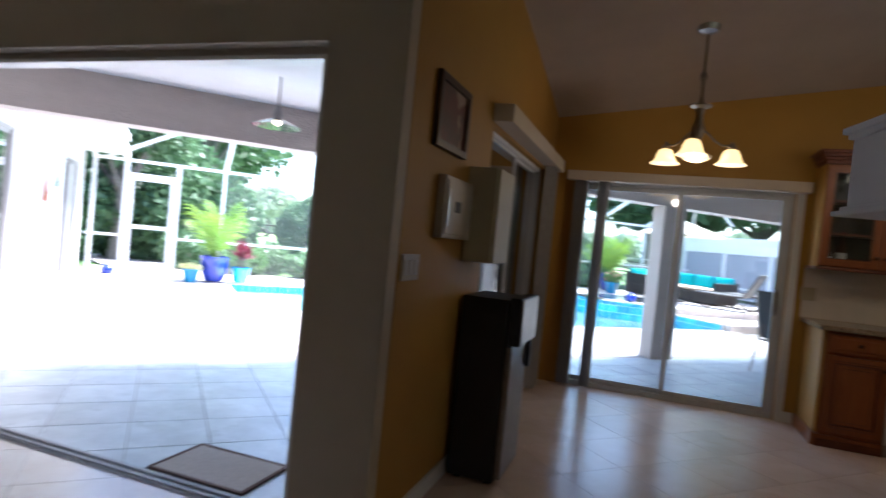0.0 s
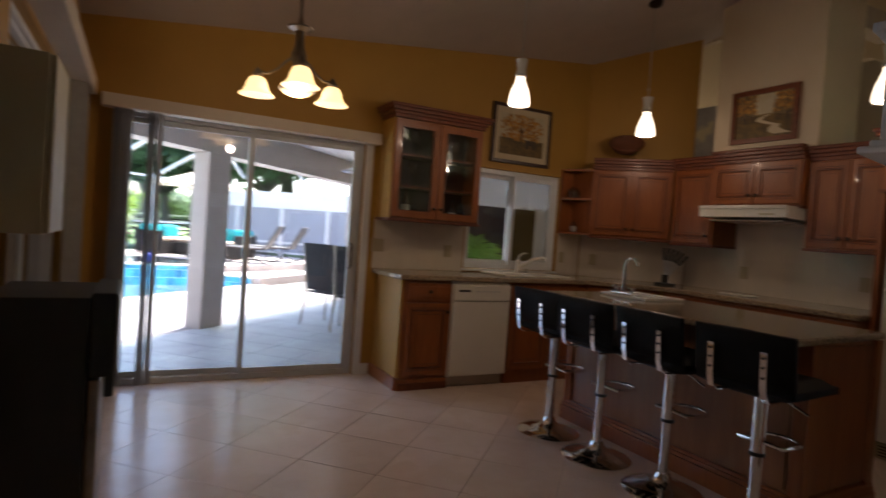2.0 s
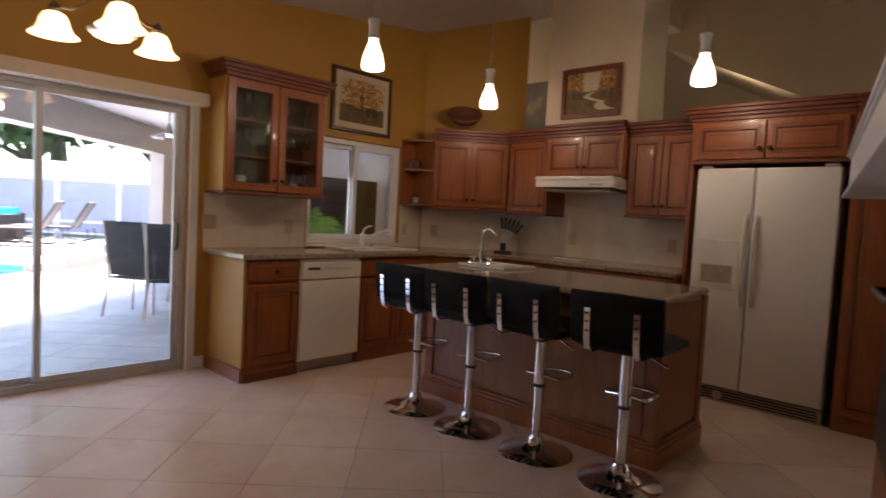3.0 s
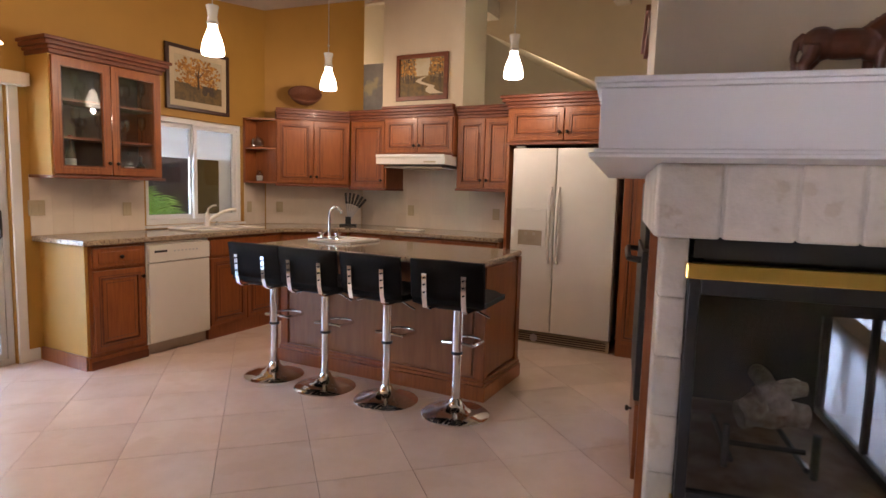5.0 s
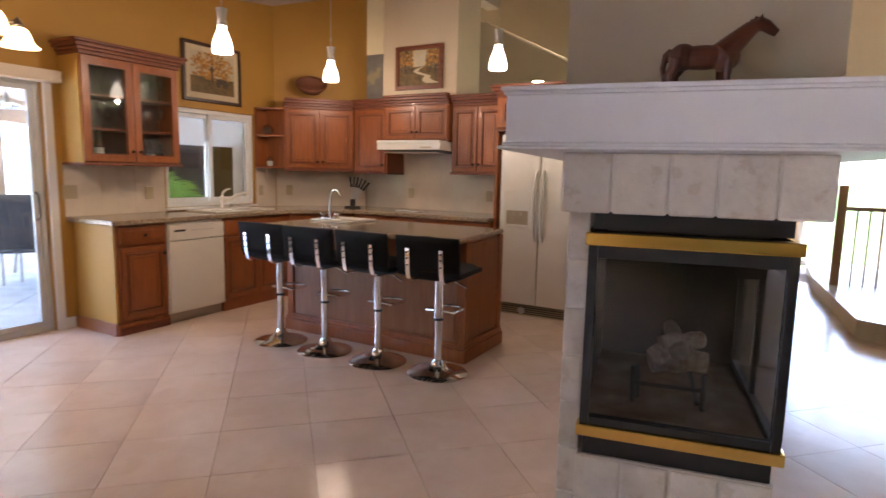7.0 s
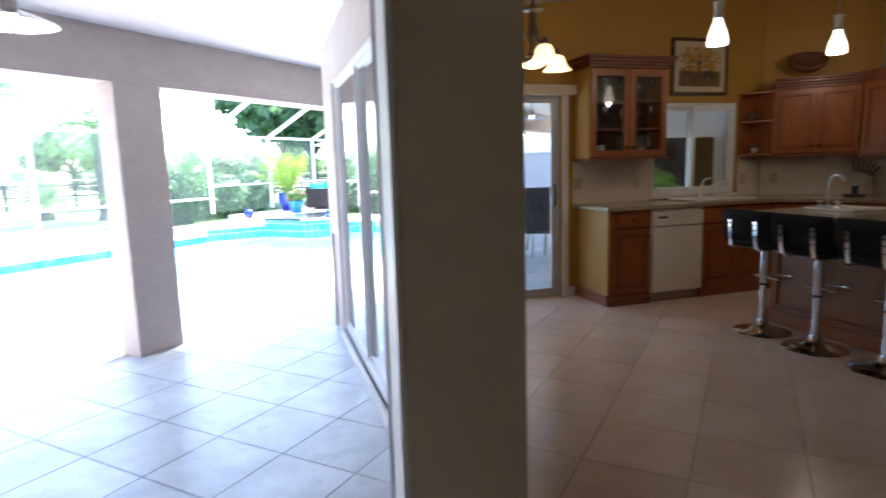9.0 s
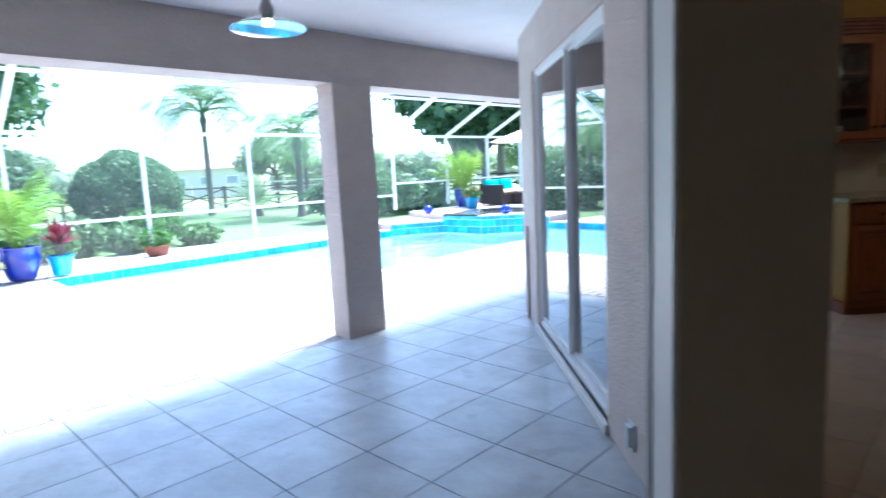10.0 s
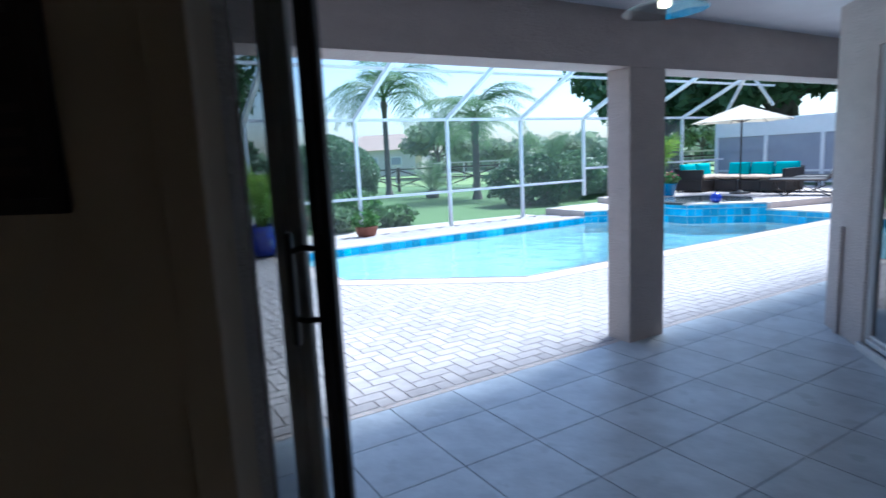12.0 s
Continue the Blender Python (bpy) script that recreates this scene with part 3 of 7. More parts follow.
slider("sliding_door_nook", "closed white-framed sliding glass door to the lanai", -0.04, 6.345, 0.0, 0, 1.87, 2.02, [(0.045, 0.96, 0.02), (0.92, 1.825, -0.02)], "nook_pane", handle=(1.80, -0.04))
slider("sliding_door_lanai_side", "closed sliding glass door mirroring the pool and palms", -0.385, 3.92, 0.03, 90, 1.88, 2.0, [(0.030, 0.950, -0.010), (0.936, 1.850, 0.018)], "dark_pane", frame_mat="white_metal", s=0.016, f=0.03)
slider("kitchen_window", "white-framed sliding window above the kitchen sink", 2.885, 6.345, 0.97, 0, 1.10, 0.975, [(0.045, 0.565, 0.02), (0.535, 1.055, -0.02)], frame_mat="white_metal")
# pocket door of the lanai opening, slid almost wholly into the wall
pd = thing("pocket_sliding_door", "open bronze-framed glass door slid into its wall pocket", "sliding door", -3.42, 2.70, 0.0, 0, kind="structure")
for k, (x0, x1, yo, sw_) in enumerate(((-0.9, 0.375, 0.030, 0.080), (-0.9, 0.480, -0.030, 0.050))):
    pn = part("panel", B().box(x1 - sw_, yo - 0.018, 0.02, x1 - 0.5 * sw_ - 0.001, yo + 0.018, 2.03, 0.004).box(x1 - 0.5 * sw_ + 0.001, yo - 0.012, 0.02, x1, yo + 0.018, 2.03, 0.004).box(x0, yo - 0.018, 0.02, x1 - sw_, yo + 0.018, 0.10, 0.003).box(x0, yo - 0.018, 1.97, x1 - sw_, yo + 0.018, 2.03, 0.003), "bronze" if k == 0 else "black_bronze", pd)
    part("pane", B().box(x0, yo - 0.003, 0.10, x1 - sw_, yo + 0.003, 1.97), "door_pane" if k == 0 else "pane", pn).visible_shadow = False
part("handle", B().box(0.365, -0.066, 0.985, 0.382, -0.048, 1.275, 0.006).tube([(0.375, -0.056, 1.225), (0.405, -0.052, 1.235), (0.440, -0.044, 1.232)], 0.008, 8).tube([(0.375, -0.056, 1.055), (0.405, -0.052, 1.048), (0.440, -0.044, 1.052)], 0.008, 8), "black", pd, "black pull handle")
part("latch", B().box(0.438, -0.056, 1.00, 0.466, -0.048, 1.27, 0.003), "black", pd)
structure("door_track", B().box(-3.209, 2.64, -0.012, -0.67, 2.745, 0.006).box(-3.209, 2.66, 0.006, -0.67, 2.675, 0.014).box(-3.209, 2.71, 0.006, -0.67, 2.725, 0.014), "bronze")
structure("door_head_track", B().box(-3.209, 2.645, 2.035, -0.67, 2.745, 2.055), "white_metal")
structure("door_reveal", B().box(-0.688, 2.583, 0.0, -0.671, 2.715, 2.03), "white_wood")
structure("door_trim", B().box(-3.325, 2.555, 0, -3.205, 2.579, 2.2, 0.006), "khaki")
structure("door_seal", B().box(-0.694, 2.718, 0.0, -0.671, 2.748, 2.03), "bronze")
# trims round the nook door and window, and the exterior window trim
structure("trim_nook_door", B().box(1.835, 6.245, 0, 1.90, 6.268, 2.05, 0.004).box(-0.10, 6.245, 2.0, 1.835, 6.268, 2.06, 0.004), "white_wood")
structure("window_sill", B().box(2.865, 6.24, 0.945, 4.0, 6.30, 0.968, 0.004), "white_wood")
structure("door_sill_lanai_side", B().box(-0.475, 3.90, -0.02, -0.40, 5.82, 0.03), "white_stucco")

# ---- lanai, deck and pool ----
POOL = [(-0.75, 3.85), (1.0, 2.42), (8.35, 2.42), (8.35, 3.65), (7.25, 4.7), (7.25, 5.9), (6.15, 6.55), (-0.75, 6.55)]


def ring_fill(outer, inner, z):
    bm = bmesh.new()
    for loop in (outer, inner):
        vs = [bm.verts.new((*p, z)) for p in loop]
        for i in range(len(vs)):
            bm.edges.new((vs[i], vs[(i + 1) % len(vs)]))
    bmesh.ops.triangle_fill(bm, edges=bm.edges[:], use_beauty=True)
    bm.verts.index_update()
    b = B().add([v.co[:] for v in bm.verts], [[v.index for v in f.verts] for f in bm.faces])
    bm.free()
    return b


def grow(poly, d):
    c = Vector((3.6, 4.6))
    out = []
    n = len(poly)
    for i in range(n):
        a, p, q = Vector(poly[i - 1]), Vector(poly[i]), Vector(poly[(i + 1) % n])
        n1, n2 = (p - a).normalized(), (q - p).normalized()
        m1, m2 = Vector((n1.y, -n1.x)), Vector((n2.y, -n2.x))
        m = (m1 + m2).normalized()
        out.append(tuple(p + m * d / max(0.5, m.dot(m1))))
    return out


gr = structure("ground", ring_fill([(-400, -400), (400, -400), (400, 400), (-400, 400)], grow(POOL, 0.15), -0.09), "grass")
at_lanai(gr)
dk = structure("deck_base", ring_fill([(-3.5, -7.5), (15, -7.5), (15, 8.0), (-3.5, 8.0)], grow(POOL, 0.10), -0.045), "sand")
at_lanai(dk)
lb = structure("lanai_floor", B().prism([(-3.4, -6.5), (13, -6.5), (13, 0.13), (-3.4, 0.13)], -0.044, -0.032), "lanai_grout")
at_lanai(lb)
# pool shell, water, coping
ps = thing("swimming_pool", "swimming pool of clear turquoise water with blue tile edge", "swimming pool")
at_lanai(ps)
n = len(POOL)
sh = B().add([(*p, -0.2) for p in POOL] + [(*p, -1.1) for p in POOL], [(i, (i + 1) % n, (i + 1) % n + n, i + n) for i in range(n)] + [tuple(range(n, 2 * n))])
part("basin", sh, "plaster", ps)
part("water", B().add([(*p, -0.115) for p in POOL], [tuple(range(n))]), "water", ps).visible_shadow = False


def along(p, q, step):
    d = Vector(q) - Vector(p)
    k = max(1, round(d.length / step))
    return [(Vector(p) + d * i / k, Vector(p) + d * (i + 1) / k) for i in range(k)]


# waterline tiles and coping stones, each a piece
WL = part("tile_backing", B().add([(*p, 0.0) for p in grow(POOL, 0.012)] + [(*p, -0.25) for p in grow(POOL, 0.012)], [(i, (i + 1) % n, (i + 1) % n + n, i + n) for i in range(n)]), "stone_grout", ps)
for i in range(n):
    if i in (2, 3, 4, 5):
        continue
    p, q = POOL[i], POOL[(i + 1) % n]
    for a, c in along(p, q, 0.155):
        d = (c - a).normalized()
        nr = Vector((d.y, -d.x))
        pts = [a + d * 0.003, c - d * 0.003, c - d * 0.003 + nr * 0.01, a + d * 0.003 + nr * 0.01]
        part("tile", B().prism([tuple(v) for v in pts], -0.17, -0.02), "blue_tile", ps)
    nose, rear = grow(POOL, -0.025), grow(POOL, 0.29)
    for (a, c), (e, g) in zip(along(nose[i], nose[(i + 1) % n], 0.30), along(rear[i], rear[(i + 1) % n], 0.30 * (Vector(rear[i]) - Vector(rear[(i + 1) % n])).length / (Vector(nose[i]) - Vector(nose[(i + 1) % n])).length)):
        d = (c - a).normalized() * 0.003
        pts = [a + d, c - d, g - d, e + d]
        part("coping_stone", B().prism([tuple(v) for v in pts], -0.03, -0.012), "coping", ps)

# raised deck round the spa, with steps
SPA_WALL = [(8.35, 2.42), (8.35, 3.65), (7.25, 4.7), (7.25, 5.9), (6.15, 6.55)]
rd = structure("raised_deck", B().prism([(8.42, 3.60), (10.9, 3.05), (13.4, 3.05), (13.4, 7.9), (8.0, 7.9), (7.33, 5.95), (7.33, 4.73)], -0.05, 0.250)
               .prism([(8.42, 2.25), (11.0, 2.25), (11.0, 3.0), (8.46, 3.56)], -0.05, 0.115)
               .prism([(6.2, 6.60), (7.30, 5.97), (7.95, 7.9), (6.2, 7.9)], -0.05, 0.115), "coping")
at_lanai(rd)
sp = thing("spa_wall", "raised spa wall clad in mottled blue square tiles", "pool wall")
at_lanai(sp)
for i in range(len(SPA_WALL) - 1):
    p, q = SPA_WALL[i], SPA_WALL[i + 1]
    top = 0.095 if i in (0, 3) else 0.235
    d0 = (Vector(q) - Vector(p)).normalized()
    nr0 = Vector((d0.y, -d0.x))
    part("backing", B().prism([tuple(Vector(p)), tuple(Vector(q)), tuple(Vector(q) + nr0 * 0.06), tuple(Vector(p) + nr0 * 0.06)], -0.4, top), "stone_grout", sp)
    for a, c in along(p, q, 0.16):
        d = (c - a).normalized()
        nr = Vector((d.y, -d.x))
        zz = -0.16
        while zz < top - 0.05:
            z1 = min(zz + 0.155, top)
            pts = [a + d * 0.003 - nr * 0.008, c - d * 0.003 - nr * 0.008, c - d * 0.003, a + d * 0.003]
            part("tile", B().prism([tuple(v) for v in pts], zz + 0.003, z1 - 0.003), "blue_tile", sp)
            zz += 0.16
    for a, c in along(p, q, 0.34):
        d = (c - a).normalized()
        nr = Vector((d.y, -d.x))
        pts = [a + d * 0.003 - nr * 0.03, c - d * 0.003 - nr * 0.03, c - d * 0.003 + nr * 0.27, a + d * 0.003 + nr * 0.27]
        part("coping_stone", B().prism([tuple(v) for v in pts], top, top + 0.028), "coping", sp)
spa = solid("spa_pool", B().prism([(7.34, 4.85), (8.5, 4.0), (9.4, 4.6), (9.4, 5.7), (8.6, 6.3), (7.5, 5.9)], 0.251, 0.261), "water", "small raised spa full of clear water", "spa")
at_lanai(spa)
sp2 = solid("spa_spillway", B().box(7.16, 4.78, 0.240, 7.36, 5.82, 0.283, 0.008), "black", "dark stone spillway lip of the spa", "spillway")
at_lanai(sp2)

# lanai beam, columns, ceiling
bm_ = structure("lanai_beam", B().box(-3.4, 0.0, 2.02, 13, 0.30, 2.9), "stucco")
at_lanai(bm_)
for u in (-0.0, 3.98, 7.96):
    c = structure("column", B().box(u - 0.0, 0.0, -0.035, u + 0.39, 0.22, 2.02, 0.012), "stucco")
    at_lanai(c)
structure("lanai_ceiling", B().prism([uv(-3.4, 0)[:2], (-3.74, 2.75), (-0.45, 2.75), (-0.45, 6.42), uv(1.75, 0)[:2]], 2.40, 2.47)
          .prism([(-0.45, 6.42), (5.3, 6.42), (9.0, 6.9), uv(12.5, 0)[:2], uv(1.75, 0)[:2]], 2.40, 2.47), "lanai_ceiling")
# house wing beyond the deck
wing = wall("wall_wing", uv(-3.45, -0.75)[:2], uv(-3.45, 7.6)[:2], 1, 0.2, -0.05, 2.6, [(1.15, 2.80, 0.0, 2.05), (6.05, 7.75, 0.0, 2.05)], "white_stucco")
for k, (s0, w) in enumerate(((1.15, 1.65), (6.05, 1.7))):
    p = uv(-3.52, -0.75 + s0)
    slider("wing_sliding_door", "closed sliding glass door of the house wing", p[0], p[1], 0.0, 135, w, 2.05, [(0.045, w / 2 + 0.02, 0.02), (w / 2 - 0.02, w - 0.045, -0.02)], "dark_pane", frame_mat="bronze")
wr = structure("wing_room", B().box(-7.5, 0.1, -0.04, -3.66, 7.6, 0.0).box(-7.5, 0.1, 2.5, -3.66, 7.6, 2.6).box(-7.6, 0.1, 0, -7.5, 7.6, 2.6).box(-7.5, 0.0, 0, -3.66, 0.1, 2.6).box(-7.5, 7.5, 0, -3.66, 7.6, 2.6), "khaki")
at_lanai(wr)
so = structure("wing_soffit", B().box(-3.5, 0.3, 2.36, -2.75, 8.0, 2.42).box(-2.79, 0.3, 2.30, -2.72, 8.0, 2.52).box(-8, 0.0, 2.66, -2.75, 8.1, 2.8), "white_metal")
at_lanai(so)

# unseen slab added above the rooms to keep sun out of the ceiling gaps
structure("roof", B().box(-0.3, -2.6, 5.6, 10.6, 6.4, 5.7), "roof")


# ---- screen cage ----
cage = thing("screen_cage", "white aluminium pool cage of slender posts and rafters", "pool enclosure")
at_lanai(cage)
US = (-3.3, -0.85, 1.27, 3.41, 5.45, 7.48, 9.55, 11.4)
V0 = 7.87
for u in US:
    part("post", B().box(u - 0.028, V0 - 0.04, -0.05 if u < 7 else 0.34, u + 0.028, V0 + 0.04, 2.27), "white_metal", cage)
    part("rafter", B().tube([(u, V0, 2.26), (u, 4.4, 3.92)], 0.055, 4).tube([(u, 4.42, 3.92), (u, 0.25, 4.05)], 0.055, 4), "white_metal", cage)
for u0, u1 in zip(US, US[1:]):
    if u0 > -1:
        for z0, z1 in ((-0.04 if u0 < 7 else 0.35, 0.70 if u0 < 7 else 1.0), (0.75 if u0 < 7 else 1.05, 2.24)):
            part("screen_panel", B().box(u0 + 0.028, V0 - 0.003, z0, u1 - 0.028, V0 + 0.003, z1), "screen", cage, "fine grey insect netting").visible_shadow = False
part("eave_rail", B().box(-3.3, V0 - 0.03, 2.24, 13.4, V0 + 0.03, 2.30), "white_metal", cage)
for a, b_ in ((-0.85, 7.45),):
    part("chair_rail", B().box(a, V0 - 0.022, 0.70, b_, V0 + 0.022, 0.75), "white_metal", cage)
part("chair_rail", B().box(7.5, V0 - 0.022, 1.0, 13.4, V0 + 0.022, 1.05), "white_metal", cage)
part("chair_rail", B().box(-1.72, V0 - 0.022, 0.70, -0.87, V0 + 0.022, 0.75), "white_metal", cage)
part("chair_rail", B().box(-3.4, V0 - 0.022, 0.70, -2.78, V0 + 0.022, 0.75), "white_metal", cage)
part("purlin", B().box(-3.3, 6.36, 3.0, 13.4, 6.42, 3.05), "white_metal", cage)
part("purlin", B().box(-3.3, 4.40, 3.90, 13.4, 4.46, 3.95), "white_metal", cage)
part("purlin", B().box(-3.3, 2.2, 3.96, 13.4, 2.26, 4.0), "white_metal", cage)
part("diagonal_brace", B().tube([(-3.1, 7.8, 2.28), (-0.45, 5.5, 3.42)], 0.035, 4).tube([(-3.0, 6.4, 3.02), (-0.5, 4.4, 3.92)], 0.035, 4), "white_metal", cage)
for v in (6.4, 4.4, 2.3, 0.3):
    part("end_rafter", B().tube([(13.4, v, 2.5), (11.4, v, 3.95)], 0.045, 4), "white_metal", cage)
part("corner_rafter", B().tube([(13.3, 7.8, 2.3), (11.0, 5.6, 3.4)], 0.05, 4), "white_metal", cage)
sd = thing("screen_door", "closed white aluminium screen door with a solid kick plate", "screen door")
at_lanai(sd, pose(-0.25, 0, 0))
part("door_frame", B().box(-2.52, V0 - 0.04, -0.04, -2.44, V0 + 0.04, 2.26).box(-1.55, V0 - 0.04, -0.04, -1.47, V0 + 0.04, 2.26).box(-2.44, V0 - 0.03, 1.96, -1.55, V0 + 0.03, 2.02), "white_metal", sd)
part("door_leaf", B().box(-2.42, V0 - 0.02, 0.0, -2.34, V0 + 0.02, 1.95).box(-1.65, V0 - 0.02, 0.0, -1.57, V0 + 0.02, 1.95).box(-2.34, V0 - 0.02, 1.87, -1.65, V0 + 0.02, 1.95).box(-2.34, V0 - 0.02, 0.88, -1.65, V0 + 0.02, 0.96), "white_metal", sd)
part("kick_plate", B().box(-2.34, V0 - 0.012, 0.0, -1.65, V0 + 0.012, 0.17), "white_metal", sd)

# privacy wall at the end of the deck
fw = thing("privacy_fence", "white fence with grey privacy panels and broad white fascia", "fence")
at_lanai(fw, pose(0, 0.68, 0))
part("fascia", B().box(13.45, -6.0, 1.66, 13.60, 7.5, 2.14, 0.01), "white_metal", fw)
part("rail", B().box(13.47, -6.0, 0.62, 13.56, 7.5, 0.68).box(13.47, -6.0, 0.33, 13.56, 7.5, 0.38), "white_metal", fw)
for k in range(9):
    v = 7.45 - 1.53 * k
    part("post", B().box(13.44, v - 0.05, -0.05, 13.56, v + 0.05, 1.66, 0.006), "white_metal", fw)
    part("panel", B().box(13.50, v - 1.48, 0.38, 13.53, v - 0.05, 1.66), "grey_panel", fw)
    part("batten", B().box(13.485, v - 1.48, 1.22, 13.50, v - 0.05, 1.245), "grey_panel", fw)

# drain grate between tiles and pavers
dr = thing("deck_drain", "narrow white slotted drain between lanai tiles and pavers", "drain")
at_lanai(dr)
part("channel", B().box(-3.4, 0.079, -0.04, 8.4, 0.127, -0.027), "lanai_grout", dr)
part("rim", B().box(-3.4, 0.079, -0.030, 8.4, 0.090, -0.0195).box(-3.4, 0.116, -0.030, 8.4, 0.127, -0.0195), "coping", dr)
for k in range(178):
    u = -3.2 + 0.065 * k
    part("slat", B().box(u, 0.0905, -0.03, u + 0.054, 0.1155, -0.020), "coping", dr)


# ---- kitchen cabinets ----
def door(parent, x0, x1, z0, z1, y=0.0, knob=0, name="door", mat_="cherry"):
    """A raised-panel door in the plane y, facing -y. knob: -1 left, 1 right, 0 none; its height by the door's kind."""
    w = 0.055
    t = 0.020
    d = part(name, B().ring(x0, z0, x1, z1, w, y - t, y), mat_, parent)
    part("raised_panel", B().box(x0 + w + 0.010, y - t + 0.001, z0 + w + 0.010, x1 - w - 0.010, y - 0.001, z1 - w - 0.010, 0.013), mat_, d)
    if x1 - x0 > 0.24 and z1 - z0 > 0.22:
        part("glaze_line", B().ring(x0 + w + 0.034, z0 + w + 0.034, x1 - w - 0.034, z1 - w - 0.034, 0.004, y - t - 0.0005, y - 0.006), "frame_dark", d)
    part("bead", B().ring(x0 + w - 0.018, z0 + w - 0.018, x1 - w + 0.018, z1 - w + 0.018, 0.004, y - t - 0.002, y - 0.006), "frame_dark", d)
    part("moulding", B().ring(x0 + w - 0.004, z0 + w - 0.004, x1 - w + 0.004, z1 - w + 0.004, 0.011, y - t - 0.003, y - 0.004), "dark_cherry", d)
    if knob:
        kx = x0 + 0.028 if knob < 0 else x1 - 0.028
        kz = z0 + 0.07 if name == "door" and z0 > 1.0 else z1 - 0.07
        part("knob", B().lathe([(0.006, 0.0), (0.005, 0.012), (0.014, 0.018), (0.015, 0.026), (0.008, 0.032)], (kx, y - t, kz), 12, "y"), "dark_bronze", d, smooth=True)
    return d


def drawer(parent, x0, x1, z0, z1, y=0.0):
    d = part("drawer", B().box(x0, y - 0.02, z0, x1, y, z1, 0.005).box(x0 + 0.035, y - 0.026, z0 + 0.03, x1 - 0.035, y - 0.018, z1 - 0.03, 0.005), "cherry", parent)
    part("knob", B().lathe([(0.006, 0.0), (0.005, 0.012), (0.014, 0.018), (0.015, 0.026), (0.008, 0.032)], ((x0 + x1) / 2, y - 0.024, (z0 + z1) / 2), 12, "y"), "dark_bronze", d, smooth=True)
    return d


def crown(parent, x0, x1, y0, z, d=0.34, left=True, right=True, h=0.11):
    """Stepped crown moulding along the front and the free ends."""
    b = B()
    for k, (o, z0, z1) in enumerate(((0.008, 0.0, 0.03), (0.022, 0.03, 0.055), (0.045, 0.055, 0.085), (0.06, 0.085, h))):
        b.box(x0 - (o if left else 0), y0 - o, z + z0, x1 + (o if right else 0), y0 + d, z + z1, 0.006)
    return part("crown_moulding", b, "dark_cherry", parent)


def wall_cabinet(label, x, y, rz, w, d, z0, z1, doors, left=False, right=False, crown_h=0.11, crowned=True):
    c = thing("wall_cabinet", label, "cabinet", x, y, 0, rz, group="upper kitchen cabinets")
    part("carcass", B().box(0, 0, z0, w, d, z1, 0.003), "cherry", c)
    for x0, x1, k in doors:
        door(c, x0, x1, z0 + 0.012, z1 - 0.012, 0.0, k)
    part("light_rail", B().box(-0.004, -0.022, z0 - 0.022, w + 0.004, d, z0, 0.004), "dark_cherry", c)
    if crowned:
        crown(c, 0, w, -0.005, z1, d + 0.004, left, right, crown_h)
    return c


Z0, Z1 = 1.37, 2.035
wall_cabinet("cherry two-door wall cabinet on the slanted wall", 4.155, 5.975, -45, 0.765, 0.31, Z0, Z1, [(0.012, 0.38, 1), (0.385, 0.753, -1)])
wall_cabinet("cherry one-door corner wall cabinet beside the range hood", 4.70, 5.425, -90, 0.455, 0.345, Z0 - 0.02, Z1 + 0.01, [(0.015, 0.44, 1)])
wall_cabinet("cherry short two-door cabinet over the range hood", 4.655, 4.965, -90, 0.80, 0.39, 1.70, Z1 + 0.03, [(0.012, 0.395, 1), (0.402, 0.788, -1)])
wall_cabinet("cherry two-door wall cabinet beside the refrigerator", 4.715, 4.16, -90, 0.60, 0.33, Z0, Z1 + 0.01, [(0.012, 0.297, 1), (0.303, 0.588, -1)])
fc = wall_cabinet("cherry cabinet over the refrigerator with raised panels", 4.50, 3.555, -90, 1.03, 0.54, 1.79, 2.085, [(0.03, 0.51, 1), (0.52, 1.0, -1)], True, False)
part("side_panel", B().box(-0.004, 0.0, 0.0, 0.022, 0.54, 1.79), "cherry", fc)
pt = thing("pantry_cabinet", "tall cherry pantry cabinet beside the refrigerator", "cabinet", 4.50, 2.52, 0, -90)
part("carcass", B().box(0, 0, 0.0, 0.62, 0.54, 2.085, 0.003), "cherry", pt)
door(pt, 0.012, 0.608, 0.11, 1.74, 0.0, -1)
door(pt, 0.012, 0.608, 1.76, 2.07, 0.0, -1)
crown(pt, 0, 0.62, -0.005, 2.085, 0.545, False, True)
# open end shelf
es = thing("corner_shelf", "open cherry end shelf with two tiers beside the window", "shelf", 3.985, 6.262, 0, 0)
part("carcass", B().box(0, -0.012, Z0, 0.19, 0, Z1).prism([(0.17, -0.29), (0.19, -0.29), (0.19, -0.012), (0.17, -0.012)], Z0, Z1).box(0, -0.03, Z0, 0.014, -0.012, Z1), "cherry", es)
for z in (Z0, 1.72, Z1 - 0.018):
    part("shelf_board", B().prism([(0.0, -0.012), (0.0, -0.06), (0.17, -0.285), (0.17, -0.012)], z, z + 0.018), "cherry", es)
tk = solid("glass_teapot", B().lathe([(0.035, 0), (0.06, 0.015), (0.068, 0.05), (0.05, 0.085), (0.03, 0.10), (0.012, 0.115)], (4.075, 6.15, 1.739), 16).tube([(4.02, 6.14, 1.77), (3.995, 6.13, 1.80), (3.99, 6.12, 1.82)], 0.009), "crystal", "small clear glass teapot on the open shelf", "teapot", smooth=True)
tk = solid("spice_jar", B().lathe([(0.035, 0), (0.038, 0.01), (0.038, 0.07), (0.02, 0.09), (0.022, 0.105)], (4.09, 6.14, 1.394), 14), "crystal", "clear glass condiment jar on the open shelf", "jar", smooth=True)
